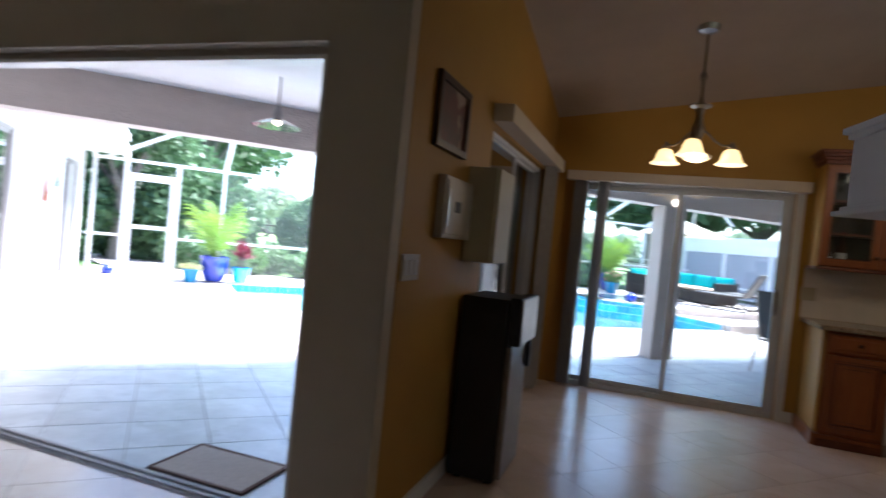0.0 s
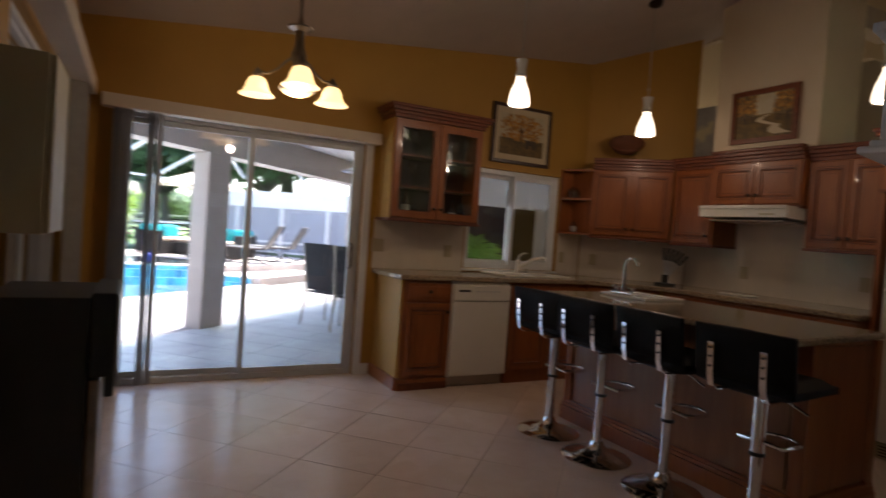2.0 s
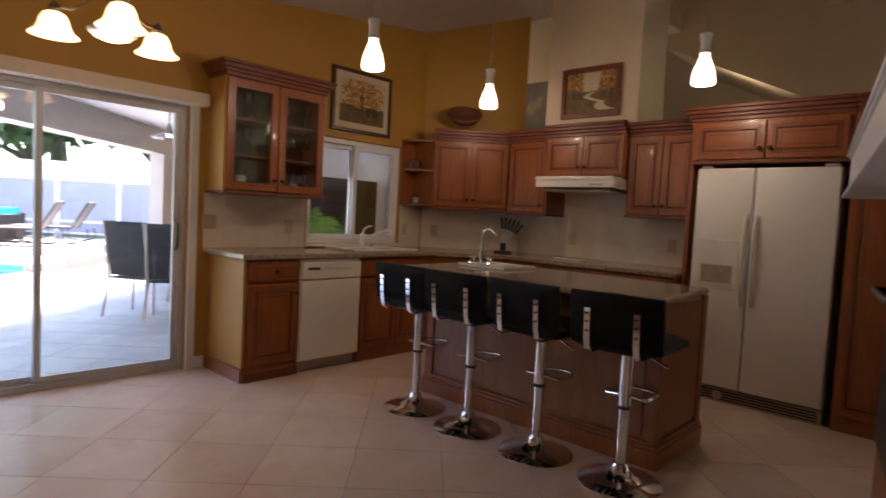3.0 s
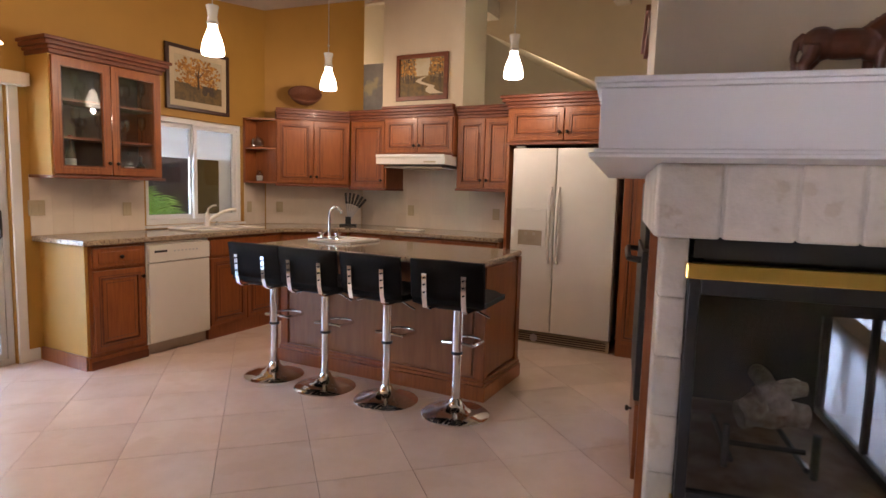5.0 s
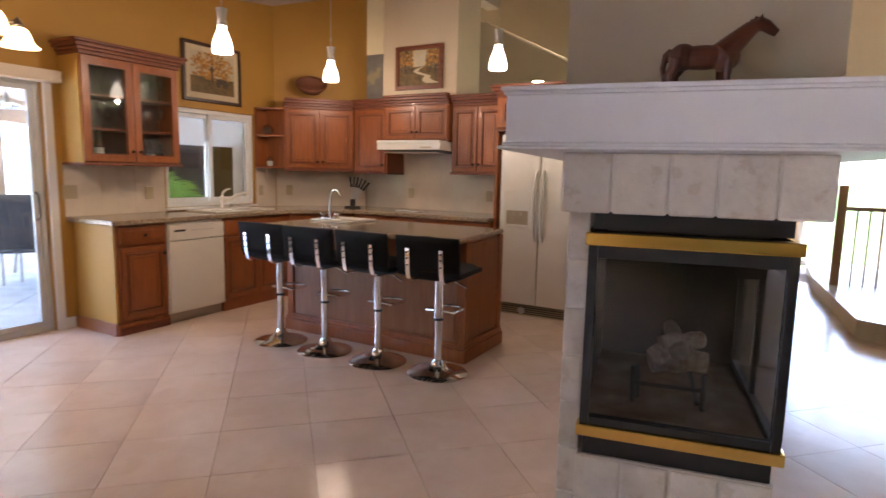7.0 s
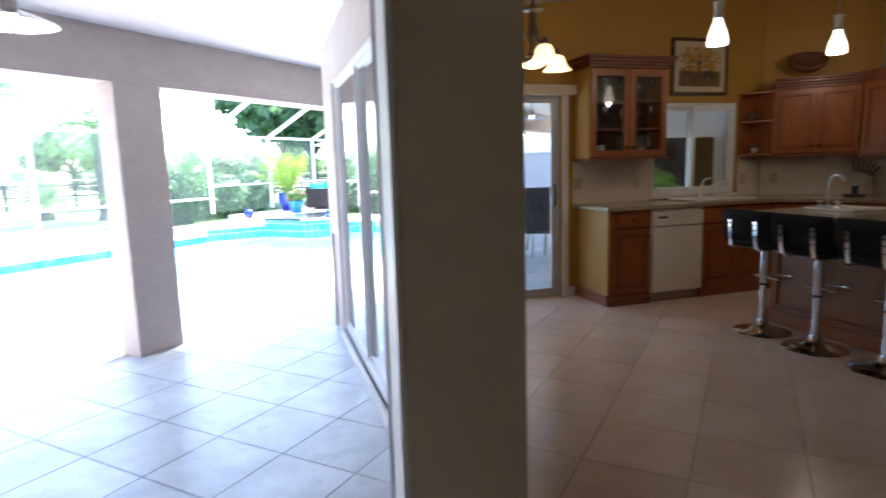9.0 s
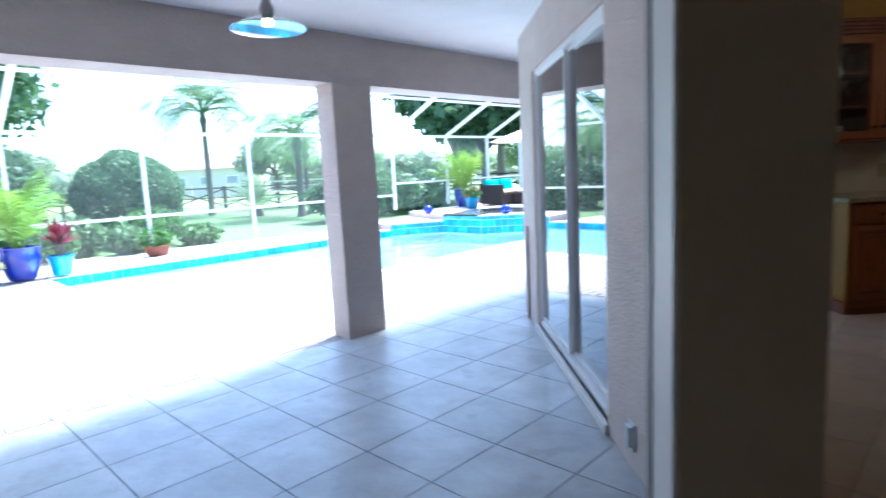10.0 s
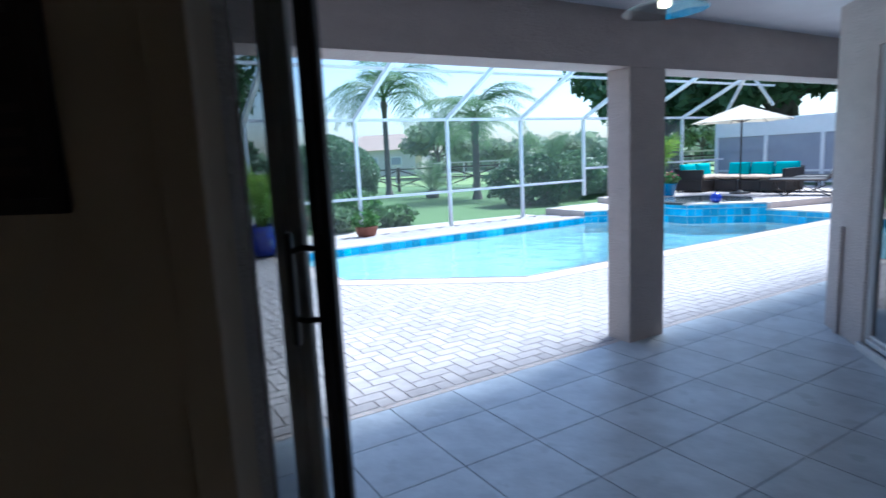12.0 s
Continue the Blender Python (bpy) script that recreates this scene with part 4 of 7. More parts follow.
tk = solid("sugar_bowl", B().lathe([(0.025, 0), (0.033, 0.02), (0.033, 0.05), (0.03, 0.055)], (4.09, 6.14, 1.396), 14), "white_china", "white filling of the condiment jar", "sugar", smooth=True)

# glazed hutch cabinet on the north wall
hu = thing("display_cabinet", "cherry display cabinet with two glass doors and stemware", "cabinet", 1.965, 5.985, 0, 0)
HZ0, HZ1, HW, HD = 1.385, 2.225, 0.87, 0.28
part("side_panel", B().box(0, 0, HZ0, 0.018, HD, HZ1, 0.002), "ochre", hu, "painted ochre side panel")
part("side_panel", B().box(HW - 0.018, 0, HZ0, HW, HD, HZ1, 0.002), "cherry", hu)
# near-black back and darkened shelves imitate the shade inside the cabinet
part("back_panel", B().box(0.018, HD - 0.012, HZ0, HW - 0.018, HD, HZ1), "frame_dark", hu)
part("base_board", B().box(0.018, 0.004, HZ0, HW - 0.018, HD - 0.012, HZ0 + 0.02).box(-0.012, -0.035, HZ0 - 0.022, HW + 0.012, HD, HZ0, 0.006), "dark_cherry", hu)
part("top_board", B().box(0.018, 0.004, HZ1 - 0.02, HW - 0.018, HD - 0.012, HZ1), "cherry", hu)
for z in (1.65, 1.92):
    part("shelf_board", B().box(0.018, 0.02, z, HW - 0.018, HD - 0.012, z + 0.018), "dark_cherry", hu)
for x0, x1, k in ((0.012, 0.432, 1), (0.438, 0.858, -1)):
    w = 0.065
    d = part("door", B().ring(x0, HZ0 + 0.01, x1, HZ1 - 0.01, w, -0.022, 0), "cherry", hu)
    part("bead", B().ring(x0 + w - 0.008, HZ0 + 0.01 + w - 0.008, x1 - w + 0.008, HZ1 - 0.01 - w + 0.008, 0.006, -0.0235, -0.012), "frame_dark", d)
    part("bead", B().ring(x0 + w - 0.028, HZ0 + 0.01 + w - 0.028, x1 - w + 0.028, HZ1 - 0.01 - w + 0.028, 0.003, -0.0230, -0.012), "frame_dark", d)
    part("pane", B().box(x0 + w, -0.012, HZ0 + 0.085, x1 - w, -0.008, HZ1 - 0.085), "pane", d).visible_shadow = False
    part("knob", B().lathe([(0.006, 0), (0.005, 0.012), (0.015, 0.02), (0.009, 0.032)], (x1 - 0.03 if k > 0 else x0 + 0.03, -0.022, HZ0 + 0.1), 12, "y"), "dark_bronze", d, smooth=True)
crown(hu, 0, HW, -0.022, HZ1, HD + 0.021)


def stemware(x, y, z, h=0.17, r=0.035):
    return solid("wine_glass", B().lathe([(r * 0.9, 0), (r * 0.9, 0.004), (0.005, 0.008), (0.005, h * 0.45), (r * 0.8, h * 0.6), (r, h * 0.78), (r * 0.85, h)], (x, y, z), 12), "crystal", "clear stemmed wine glass on the cabinet shelf", "glass", group="stemware", smooth=True)


for z in (1.669, 1.939):
    for k in range(9):
        stemware(2.03 + 0.089 * k, 6.10 + 0.07 * (k % 2), z, 0.15 + 0.03 * ((k * 7) % 3))
for k, (dx, m_, h) in enumerate(((0.10, "crystal", 0.16), (0.20, "amber", 0.25), (0.55, "amber", 0.14), (0.66, "crystal", 0.16), (0.76, "dark_bronze", 0.13))):
    x0 = 1.965 + dx
    bt = thing("bottle", "liquor bottle with label standing in the cabinet", "bottle", x0, 6.10, 1.406, group="cabinet bottles")
    part("body", B().lathe([(0.034, 0), (0.036, 0.01), (0.036, h * 0.55), (0.013, h * 0.75), (0.013, h)], (0, 0, 0), 14), m_, bt, smooth=True)
    part("label", B().lathe([(0.0368, h * 0.15), (0.0368, h * 0.42)], (0, 0, 0), 14), "white_china" if k != 2 else "brass", bt, smooth=True)
    part("cap", B().lathe([(0.015, h), (0.015, h + 0.025)], (0, 0, 0), 12), "rug_red" if k == 1 else "black", bt, smooth=True)

# base cabinets along the north wall
bc = thing("base_cabinet", "cherry base cabinet with drawer over door and ochre painted end", "cabinet", 2.01, 5.685, 0, 0, group="base kitchen cabinets")
part("carcass", B().box(0.012, 0, 0.09, 0.442, 0.56, 0.893), "cherry", bc)
part("end_panel", B().box(-0.012, 0.012, 0.10, 0.0115, 0.56, 0.893, 0.002), "ochre", bc, "ochre painted end panel")
part("end_baseboard", B().box(-0.03, 0.0, 0, -0.0125, 0.56, 0.10, 0.003), "cherry", bc)
part("toe_kick", B().box(-0.012, -0.012, 0, 0.442, 0.05, 0.09, 0.004), "cherry", bc)
drawer(bc, 0.03, 0.427, 0.735, 0.875)
door(bc, 0.03, 0.427, 0.12, 0.71, 0.0, 1)
part("toe_trim", B().box(0.0, -0.02, 0.0, 0.442, -0.012, 0.06, 0.003), "dark_cherry", bc)
dw = thing("dishwasher", "biscuit white dishwasher with control strip under the counter", "dishwasher", 2.452, 5.675, 0, 0)
part("body", B().box(0, 0, 0.09, 0.575, 0.55, 0.888), "biscuit", dw)
part("door_panel", B().box(0.006, -0.028, 0.10, 0.569, 0, 0.728, 0.006), "biscuit", dw)
part("control_panel", B().box(0.006, -0.034, 0.735, 0.569, 0, 0.868, 0.006), "biscuit", dw)
part("badge", B().box(0.05, -0.0355, 0.808, 0.16, -0.033, 0.826), "black", dw)
for k in range(7):
    part("button", B().box(0.22 + 0.035 * k, -0.036, 0.808, 0.238 + 0.035 * k, -0.033, 0.819, 0.001), "steel", dw)
part("toe_panel", B().box(0.006, 0.03, 0.0, 0.569, 0.05, 0.09), "steel_panel", dw)
sb = thing("base_cabinet", "cherry sink base cabinet with two doors", "cabinet", 3.033, 5.685, 0, 0, group="base kitchen cabinets")
part("carcass", B().box(0, 0, 0.0, 0.885, 0.56, 0.893), "cherry", sb)
part("false_front", B().box(0.02, -0.02, 0.735, 0.84, 0, 0.875, 0.005), "cherry", sb)
door(sb, 0.02, 0.427, 0.12, 0.71, 0.0, 1)
door(sb, 0.433, 0.84, 0.12, 0.71, 0.0, -1)
dc = thing("base_cabinet", "cherry slanted corner base cabinet", "cabinet", 3.925, 5.70, 0, -45, group="base kitchen cabinets")
part("carcass", B().box(0, 0, 0.0, 0.66, 0.50, 0.893), "cherry", dc)
drawer(dc, 0.02, 0.64, 0.735, 0.875)
door(dc, 0.02, 0.327, 0.12, 0.71, 0.0, 1)
door(dc, 0.333, 0.64, 0.12, 0.71, 0.0, -1)
for k in range(3):
    ec = thing("base_cabinet", "cherry base cabinet with a wide drawer below the range counter", "cabinet", 4.43, 5.235 - 0.555 * k, 0, -90, group="base kitchen cabinets")
    part("carcass", B().box(0.003, 0, 0.0, 0.552, 0.60, 0.893), "cherry", ec)
    drawer(ec, 0.015, 0.54, 0.735, 0.875)
    door(ec, 0.015, 0.54, 0.12, 0.71, 0.0, 1 if k < 2 else -1)
CT = [(1.965, 5.645), (3.90, 5.645), (4.385, 5.17), (4.385, 3.565), (5.045, 3.565), (5.045, 5.50), (4.28, 6.265), (1.955, 6.265)]
ct = solid("countertop", B().prism(CT, 0.895, 0.935), "granite", "brown speckled granite worktop on the wall cabinets", "countertop")
bv = ct.modifiers.new("edge", "BEVEL")
bv.width, bv.segments, bv.limit_method = 0.008, 2, "ANGLE"
ks = thing("kitchen_sink", "biscuit white drop-in kitchen sink under the window", "sink", 3.05, 5.78, 0.935)
part("rim", B().box(0, 0, 0, 0.75, 0.05, 0.016, 0.006).box(0, 0.36, 0, 0.75, 0.43, 0.016, 0.006).box(0, 0.05, 0, 0.05, 0.36, 0.016, 0.006).box(0.70, 0.05, 0, 0.75, 0.36, 0.016, 0.006).box(0.36, 0.05, 0, 0.40, 0.36, 0.012, 0.004), "biscuit", ks)
part("bowl", B().box(0.05, 0.05, 0.0, 0.70, 0.36, 0.004), "white_china", ks)
fa = thing("kitchen_faucet", "white single-lever pull-out faucet behind the sink", "faucet", 3.45, 6.17, 0.951)
part("body", B().lathe([(0.03, 0), (0.03, 0.01), (0.022, 0.02), (0.02, 0.09), (0.024, 0.11), (0.01, 0.13)], (0, 0, 0), 16), "biscuit", fa, smooth=True)
part("spout", B().tube([(0.0, 0, 0.04), (0.05, -0.03, 0.08), (0.12, -0.06, 0.13), (0.20, -0.10, 0.155), (0.24, -0.12, 0.15)], 0.016, 12), "biscuit", fa, smooth=True)
part("lever", B().tube([(0, 0, 0.12), (0.01, 0.0, 0.16), (0.05, -0.01, 0.19), (0.09, -0.02, 0.195)], 0.010, 10, 0.007), "biscuit", fa, smooth=True)
solid("sink_stopper", B().lathe([(0.02, 0), (0.02, 0.015), (0.008, 0.02), (0.008, 0.035), (0.014, 0.04)], (3.56, 6.17, 0.951), 14), "steel", "small steel air gap cap beside the faucet", "air gap", smooth=True)

# backsplash
bs = thing("backsplash", "cream glazed wall tiles between counter and cabinets", "backsplash", kind="structure")


def splash(p0, p1, z0, z1, size):
    a, c = Vector(p0), Vector(p1)
    d = (c - a).normalized()
    nr = Vector((d.y, -d.x))
    k = max(1, round((c - a).length / size))
    m = max(1, round((z1 - z0) / size))
    for i in range(k):
        for j in range(m):
            q0, q1 = a + (c - a) * i / k + d * 0.0012, a + (c - a) * (i + 1) / k - d * 0.0012
            part("tile", B().prism([tuple(q0 + nr * 0.0058), tuple(q1 + nr * 0.0058), tuple(q1 + nr * 0.007), tuple(q0 + nr * 0.007)], z0 + (z1 - z0) * j / m + 0.0012, z0 + (z1 - z0) * (j + 1) / m - 0.0012), "splash", bs)
    part("grout_bed", B().prism([tuple(a), tuple(c), tuple(c + nr * 0.0055), tuple(a + nr * 0.0055)], z0, z1), "splash", bs)


splash((1.955, 6.268), (2.865, 6.268), 0.936, 1.385, 0.15)
splash((4.0, 6.268), (4.29, 6.268), 0.936, 1.385, 0.15)
splash((4.305, 6.262), (5.045, 5.522), 0.936, 1.375, 0.15)
splash((5.047, 5.51), (5.047, 3.56), 0.936, 1.70, 0.15)


def plate(x, y, z, rz, w=0.075, two=False):
    p = thing("wall_plate", "almond outlet plate on the tiled backsplash", "outlet", x, y, z, rz, group="outlets")
    part("cover", B().box(-w / 2, -0.008, -0.057, w / 2, 0, 0.057, 0.003), "plate", p)
    for s in ((-0.025, 0.025) if two else (0,)):
        part("socket", B().box(s - 0.014, -0.011, -0.033, s + 0.014, -0.007, 0.033, 0.003), "plate", p)


plate(1.995, 6.260, 1.14, 0, 0.115, True)
plate(2.70, 6.259, 1.12, 0, 0.075)
plate(4.06, 6.259, 1.12, 0, 0.06)
plate(4.40, 6.155, 1.12, -45, 0.07)
plate(5.04, 4.86, 1.12, -90)
plate(5.04, 3.86, 1.12, -90)

# range hood, cooktop, knives
rh = thing("range_hood", "white under-cabinet range hood", "range hood", 4.49, 4.955, 0, -90)
part("body", B().add([(0, 0, 1.595), (0.78, 0, 1.595), (0.78, 0.55, 1.575), (0, 0.55, 1.575), (0, 0, 1.685), (0.78, 0, 1.685), (0.78, 0.55, 1.697), (0, 0.55, 1.697)], [(3, 2, 1, 0), (4, 5, 6, 7), (0, 1, 5, 4), (1, 2, 6, 5), (2, 3, 7, 6), (3, 0, 4, 7)]), "biscuit", rh)
part("front_lip", B().box(0.0, -0.012, 1.66, 0.78, 0.0, 1.69, 0.004), "biscuit", rh)
part("filter", B().box(0.06, 0.06, 1.561, 0.72, 0.48, 1.5745), "steel_panel", rh)
part("switch_strip", B().box(0.55, -0.004, 1.61, 0.68, 0.0, 1.625), "plate", rh)
kb = thing("knife_block", "fan-shaped black knife holder with five knives", "knife block", 4.70, 5.45, 0.935, -60)
part("base", B().box(-0.09, -0.05, 0, 0.09, 0.05, 0.02, 0.004), "knife", kb)
part("stand", B().box(-0.03, -0.02, 0.02, 0.03, 0.02, 0.10, 0.004), "knife", kb)
for k in range(6):
    a = radians(-6 + 9 * k)
    dx, dz = math.sin(a), math.cos(a)
    kn = part("blade", B().tube([(0.02 * dx, 0, 0.06), (0.18 * dx, 0, 0.06 + 0.18 * dz)], 0.008, 6), "steel", kb)
    part("handle", B().tube([(0.18 * dx, 0, 0.06 + 0.18 * dz), (0.30 * dx, 0, 0.06 + 0.30 * dz)], 0.013, 8), "knife", kn)

# refrigerator
fr = thing("refrigerator", "white side-by-side refrigerator with ice dispenser", "refrigerator", 4.56, 3.492, 0, -90)
part("body", B().box(0, 0.0, 0.10, 0.915, 0.48, 1.742, 0.006), "appliance", fr)
part("freezer_door", B().box(0.0, -0.065, 0.115, 0.397, -0.004, 1.738, 0.014), "appliance", fr, smooth=True)
part("fridge_door", B().box(0.404, -0.065, 0.115, 0.915, -0.004, 1.738, 0.014), "appliance", fr, smooth=True)
for x in (0.365, 0.432):
    part("handle", B().tube([(x, -0.06, 0.74), (x, -0.105, 0.80), (x, -0.115, 1.05), (x, -0.105, 1.34), (x, -0.06, 1.40)], 0.014, 10), "appliance", fr, smooth=True)
dp = part("dispenser", B().box(0.04, -0.072, 0.85, 0.33, -0.062, 0.875, 0.003).box(0.04, -0.072, 1.02, 0.33, -0.062, 1.21, 0.003).box(0.04, -0.072, 0.875, 0.075, -0.062, 1.02, 0.003).box(0.295, -0.072, 0.875, 0.33, -0.062, 1.02, 0.003), "appliance", fr)
# flat plate, its beige darkened to imitate the shade in the recess
part("recess", B().box(0.075, -0.069, 0.875, 0.295, -0.0655, 1.02), "recess", dp, "beige dispenser recess with shade painted in")
part("paddle", B().box(0.135, -0.074, 0.975, 0.160, -0.068, 1.005, 0.003), "steel_panel", dp)
part("paddle", B().box(0.210, -0.074, 0.975, 0.235, -0.068, 1.005, 0.003), "steel_panel", dp)
part("drip_tray", B().box(0.08, -0.078, 0.876, 0.29, -0.067, 0.888, 0.002), "appliance", dp)
gr_ = part("toe_grille", B().box(0.0, -0.03, 0.0, 0.915, 0.0, 0.10, 0.004), "panel_box", fr)
for k in range(4):
    part("louver", B().box(0.04, -0.036, 0.018 + 0.02 * k, 0.89, -0.029, 0.027 + 0.02 * k), "frame_dark", gr_)
part("badge", B().lathe([(0.035, 0), (0.035, 0.004)], (0.25, -0.034, 0.05), 16, "y"), "steel", gr_)
part("hinge_cap", B().box(0.02, -0.05, 1.743, 0.10, 0.0, 1.760, 0.004).box(0.815, -0.05, 1.743, 0.895, 0.0, 1.760, 0.004), "appliance", fr)

# island
isl = thing("kitchen_island", "wooden kitchen island with moulded base", "kitchen island", 2.95, 3.06, 0, 0)
part("body", B().box(0, 0, 0.0, 0.60, 1.68, 0.893), "island_wood", isl)
part("front_panel", B().box(-0.012, 0.07, 0.16, 0.0, 1.61, 0.86, 0.004), "island_wood", isl)
for x_, y_ in ((-0.018, -0.018), (-0.018, 1.63), (0.55, -0.018)):
    part("corner_stile", B().box(x_, y_, 0.0, x_ + 0.068, y_ + 0.068, 0.893, 0.004), "cherry", isl)
part("end_panel", B().box(0.05, -0.010, 0.16, 0.55, 0.0, 0.87, 0.004), "cherry", isl)
part("base_moulding", B().box(-0.035, -0.035, 0, 0.635, 1.715, 0.10, 0.008).box(-0.028, -0.028, 0.10, 0.628, 1.708, 0.125, 0.008).box(-0.022, -0.022, 0.125, 0.622, 1.702, 0.145, 0.006), "cherry", isl)
it = solid("island_countertop", B().prism([(2.70, 2.98), (3.62, 3.06), (3.62, 4.78), (2.70, 4.78)], 0.893, 0.93), "granite", "brown speckled granite top on the island", "countertop")
bv = it.modifiers.new("edge", "BEVEL")
bv.width, bv.segments, bv.limit_method = 0.012, 3, "ANGLE"
ps_ = thing("prep_sink", "white drop-in prep sink in the island", "sink", 3.10, 4.22, 0.93)
part("rim", B().box(0, 0, 0, 0.38, 0.04, 0.02, 0.006).box(0, 0.38, 0, 0.38, 0.42, 0.02, 0.006).box(0, 0.04, 0, 0.04, 0.38, 0.02, 0.006).box(0.31, 0.04, 0, 0.38, 0.38, 0.02, 0.006), "white_china", ps_)
part("bowl", B().box(0.04, 0.04, 0, 0.31, 0.38, 0.004), "white_china", ps_)
pf = thing("prep_faucet", "chrome gooseneck faucet with two cross handles", "faucet", 3.13, 4.45, 0.95)
part("base", B().box(-0.03, -0.10, 0, 0.03, 0.10, 0.018, 0.008), "chrome", pf)
part("spout", B().tube([(0, 0, 0.01), (0, 0, 0.20), (0, -0.015, 0.235), (0, -0.045, 0.255), (0, -0.085, 0.25), (0, -0.11, 0.225), (0, -0.115, 0.205)], 0.010, 12), "chrome", pf, smooth=True)
for s in (-0.075, 0.075):
    part("cross_handle", B().lathe([(0.014, 0.018), (0.012, 0.04), (0.016, 0.05), (0.008, 0.06)], (0, s, 0), 12).tube([(-0.03, s, 0.052), (0.03, s, 0.052)], 0.006, 8).tube([(0, s - 0.03, 0.052), (0, s + 0.03, 0.052)], 0.006, 8), "chrome", pf, smooth=True)

# bar stools
st = thing("bar_stool", "black padded bar stool on a chrome pedestal", "bar stool", 2.635, 4.54, 0, 0, group="stools at the island")
part("base_disc", B().lathe([(0.205, 0.0), (0.208, 0.006), (0.195, 0.016), (0.13, 0.034), (0.07, 0.05), (0.045, 0.075), (0.035, 0.10)], (0, 0, 0), 40), "chrome", st, smooth=True)
part("column", B().lathe([(0.026, 0.09), (0.026, 0.38), (0.032, 0.385), (0.032, 0.66)], (0, 0, 0), 20), "chrome", st, smooth=True)
part("collar", B().lathe([(0.035, 0.375), (0.035, 0.392)], (0, 0, 0), 20), "black", st, smooth=True)
part("footrest", B().tube([(0.0, -0.03, 0.44), (0.02, -0.10, 0.43)] + [(0.13 + 0.11 * math.sin(a), 0.0 - 0.11 * math.cos(a), 0.425) for a in [radians(20 + 14 * i) for i in range(11)]] + [(0.02, 0.10, 0.43), (0.0, 0.03, 0.44)], 0.010, 10), "chrome", st, smooth=True)
part("lever", B().tube([(0, -0.02, 0.665), (0.02, -0.10, 0.65), (0.03, -0.19, 0.61)], 0.006, 8), "chrome", st, smooth=True)
part("seat_plate", B().box(-0.10, -0.10, 0.66, 0.10, 0.10, 0.675, 0.004), "black", st)


def cushion(w, d, t, puff=0.014):
    """A padded slab with soft edges and a gently swollen face, as a mesh round its centre."""
    b = B()
    vs, fs = [], []
    nx, ny = 11, 9
    for side in (1, -1):
        for j in range(ny):
            for i in range(nx):
                x, y = i / (nx - 1) * 2 - 1, j / (ny - 1) * 2 - 1
                e = (1 - abs(x) ** 6) * (1 - abs(y) ** 6)
                vs.append((x * w / 2 * (0.985 + 0.015 * e), y * d / 2 * (0.985 + 0.015 * e), side * (t / 2 * (0.35 + 0.65 * e ** 0.5) + puff * e * (1 - x * x) * 0.4)))
    for s in (0, 1):
        o = s * nx * ny
        for j in range(ny - 1):
            for i in range(nx - 1):
                q = (o + j * nx + i, o + j * nx + i + 1, o + (j + 1) * nx + i + 1, o + (j + 1) * nx + i)
                fs.append(q if s == 0 else q[::-1])
    rim = [i for i in range(nx)] + [j * nx + nx - 1 for j in range(1, ny)] + [(ny - 1) * nx + i for i in range(nx - 2, -1, -1)] + [j * nx for j in range(ny - 2, 0, -1)]
    for k in range(len(rim)):
        a, c = rim[k], rim[(k + 1) % len(rim)]
        fs.append((c, a, a + nx * ny, c + nx * ny))
    return b.add(vs, fs)


def moved(b, m):
    b.v = [tuple(m @ Vector(p)) for p in b.v]
    return b


part("seat", moved(cushion(0.38, 0.455, 0.085), pose(0.02, 0, 0.715)), "leather", st, smooth=True)
part("backrest", moved(cushion(0.235, 0.455, 0.06), pose(-0.185, 0, 0.845, 0, 83, 0)), "leather", st, smooth=True)
part("back_piping", B().tube([(-0.172, -0.226, 0.735), (-0.198, -0.226, 0.952), (-0.199, 0, 0.961), (-0.198, 0.226, 0.952), (-0.172, 0.226, 0.735)], 0.005, 6), "black", st)
for s in (-0.12, 0.12):
    sp_ = part("back_bracket", B().strip([(0.0, s, 0.668), (-0.10, s, 0.664), (-0.18, s, 0.666), (-0.212, s, 0.685), (-0.225, s, 0.735), (-0.231, s, 0.80), (-0.237, s, 0.885)], 0.030, 0.006, (0, 1, 0)), "chrome", st)
    for z in (0.775, 0.82, 0.86):
        part("bolt", B().lathe([(0.006, -0.004), (0.005, 0.003), (0.0, 0.005)], (-0.236 - 0.1 * (z - 0.80), s, z), 8, "x"), "black", sp_)
for yy in (4.075, 3.59, 3.085):
    copy_thing(st, pose({4.075: 2.628, 3.59: 2.64, 3.085: 2.665}[yy], yy + (0.02 if yy < 3.2 else 0), 0, 0, 0, {4.075: 2, 3.59: -3, 3.085: 4}[yy]))

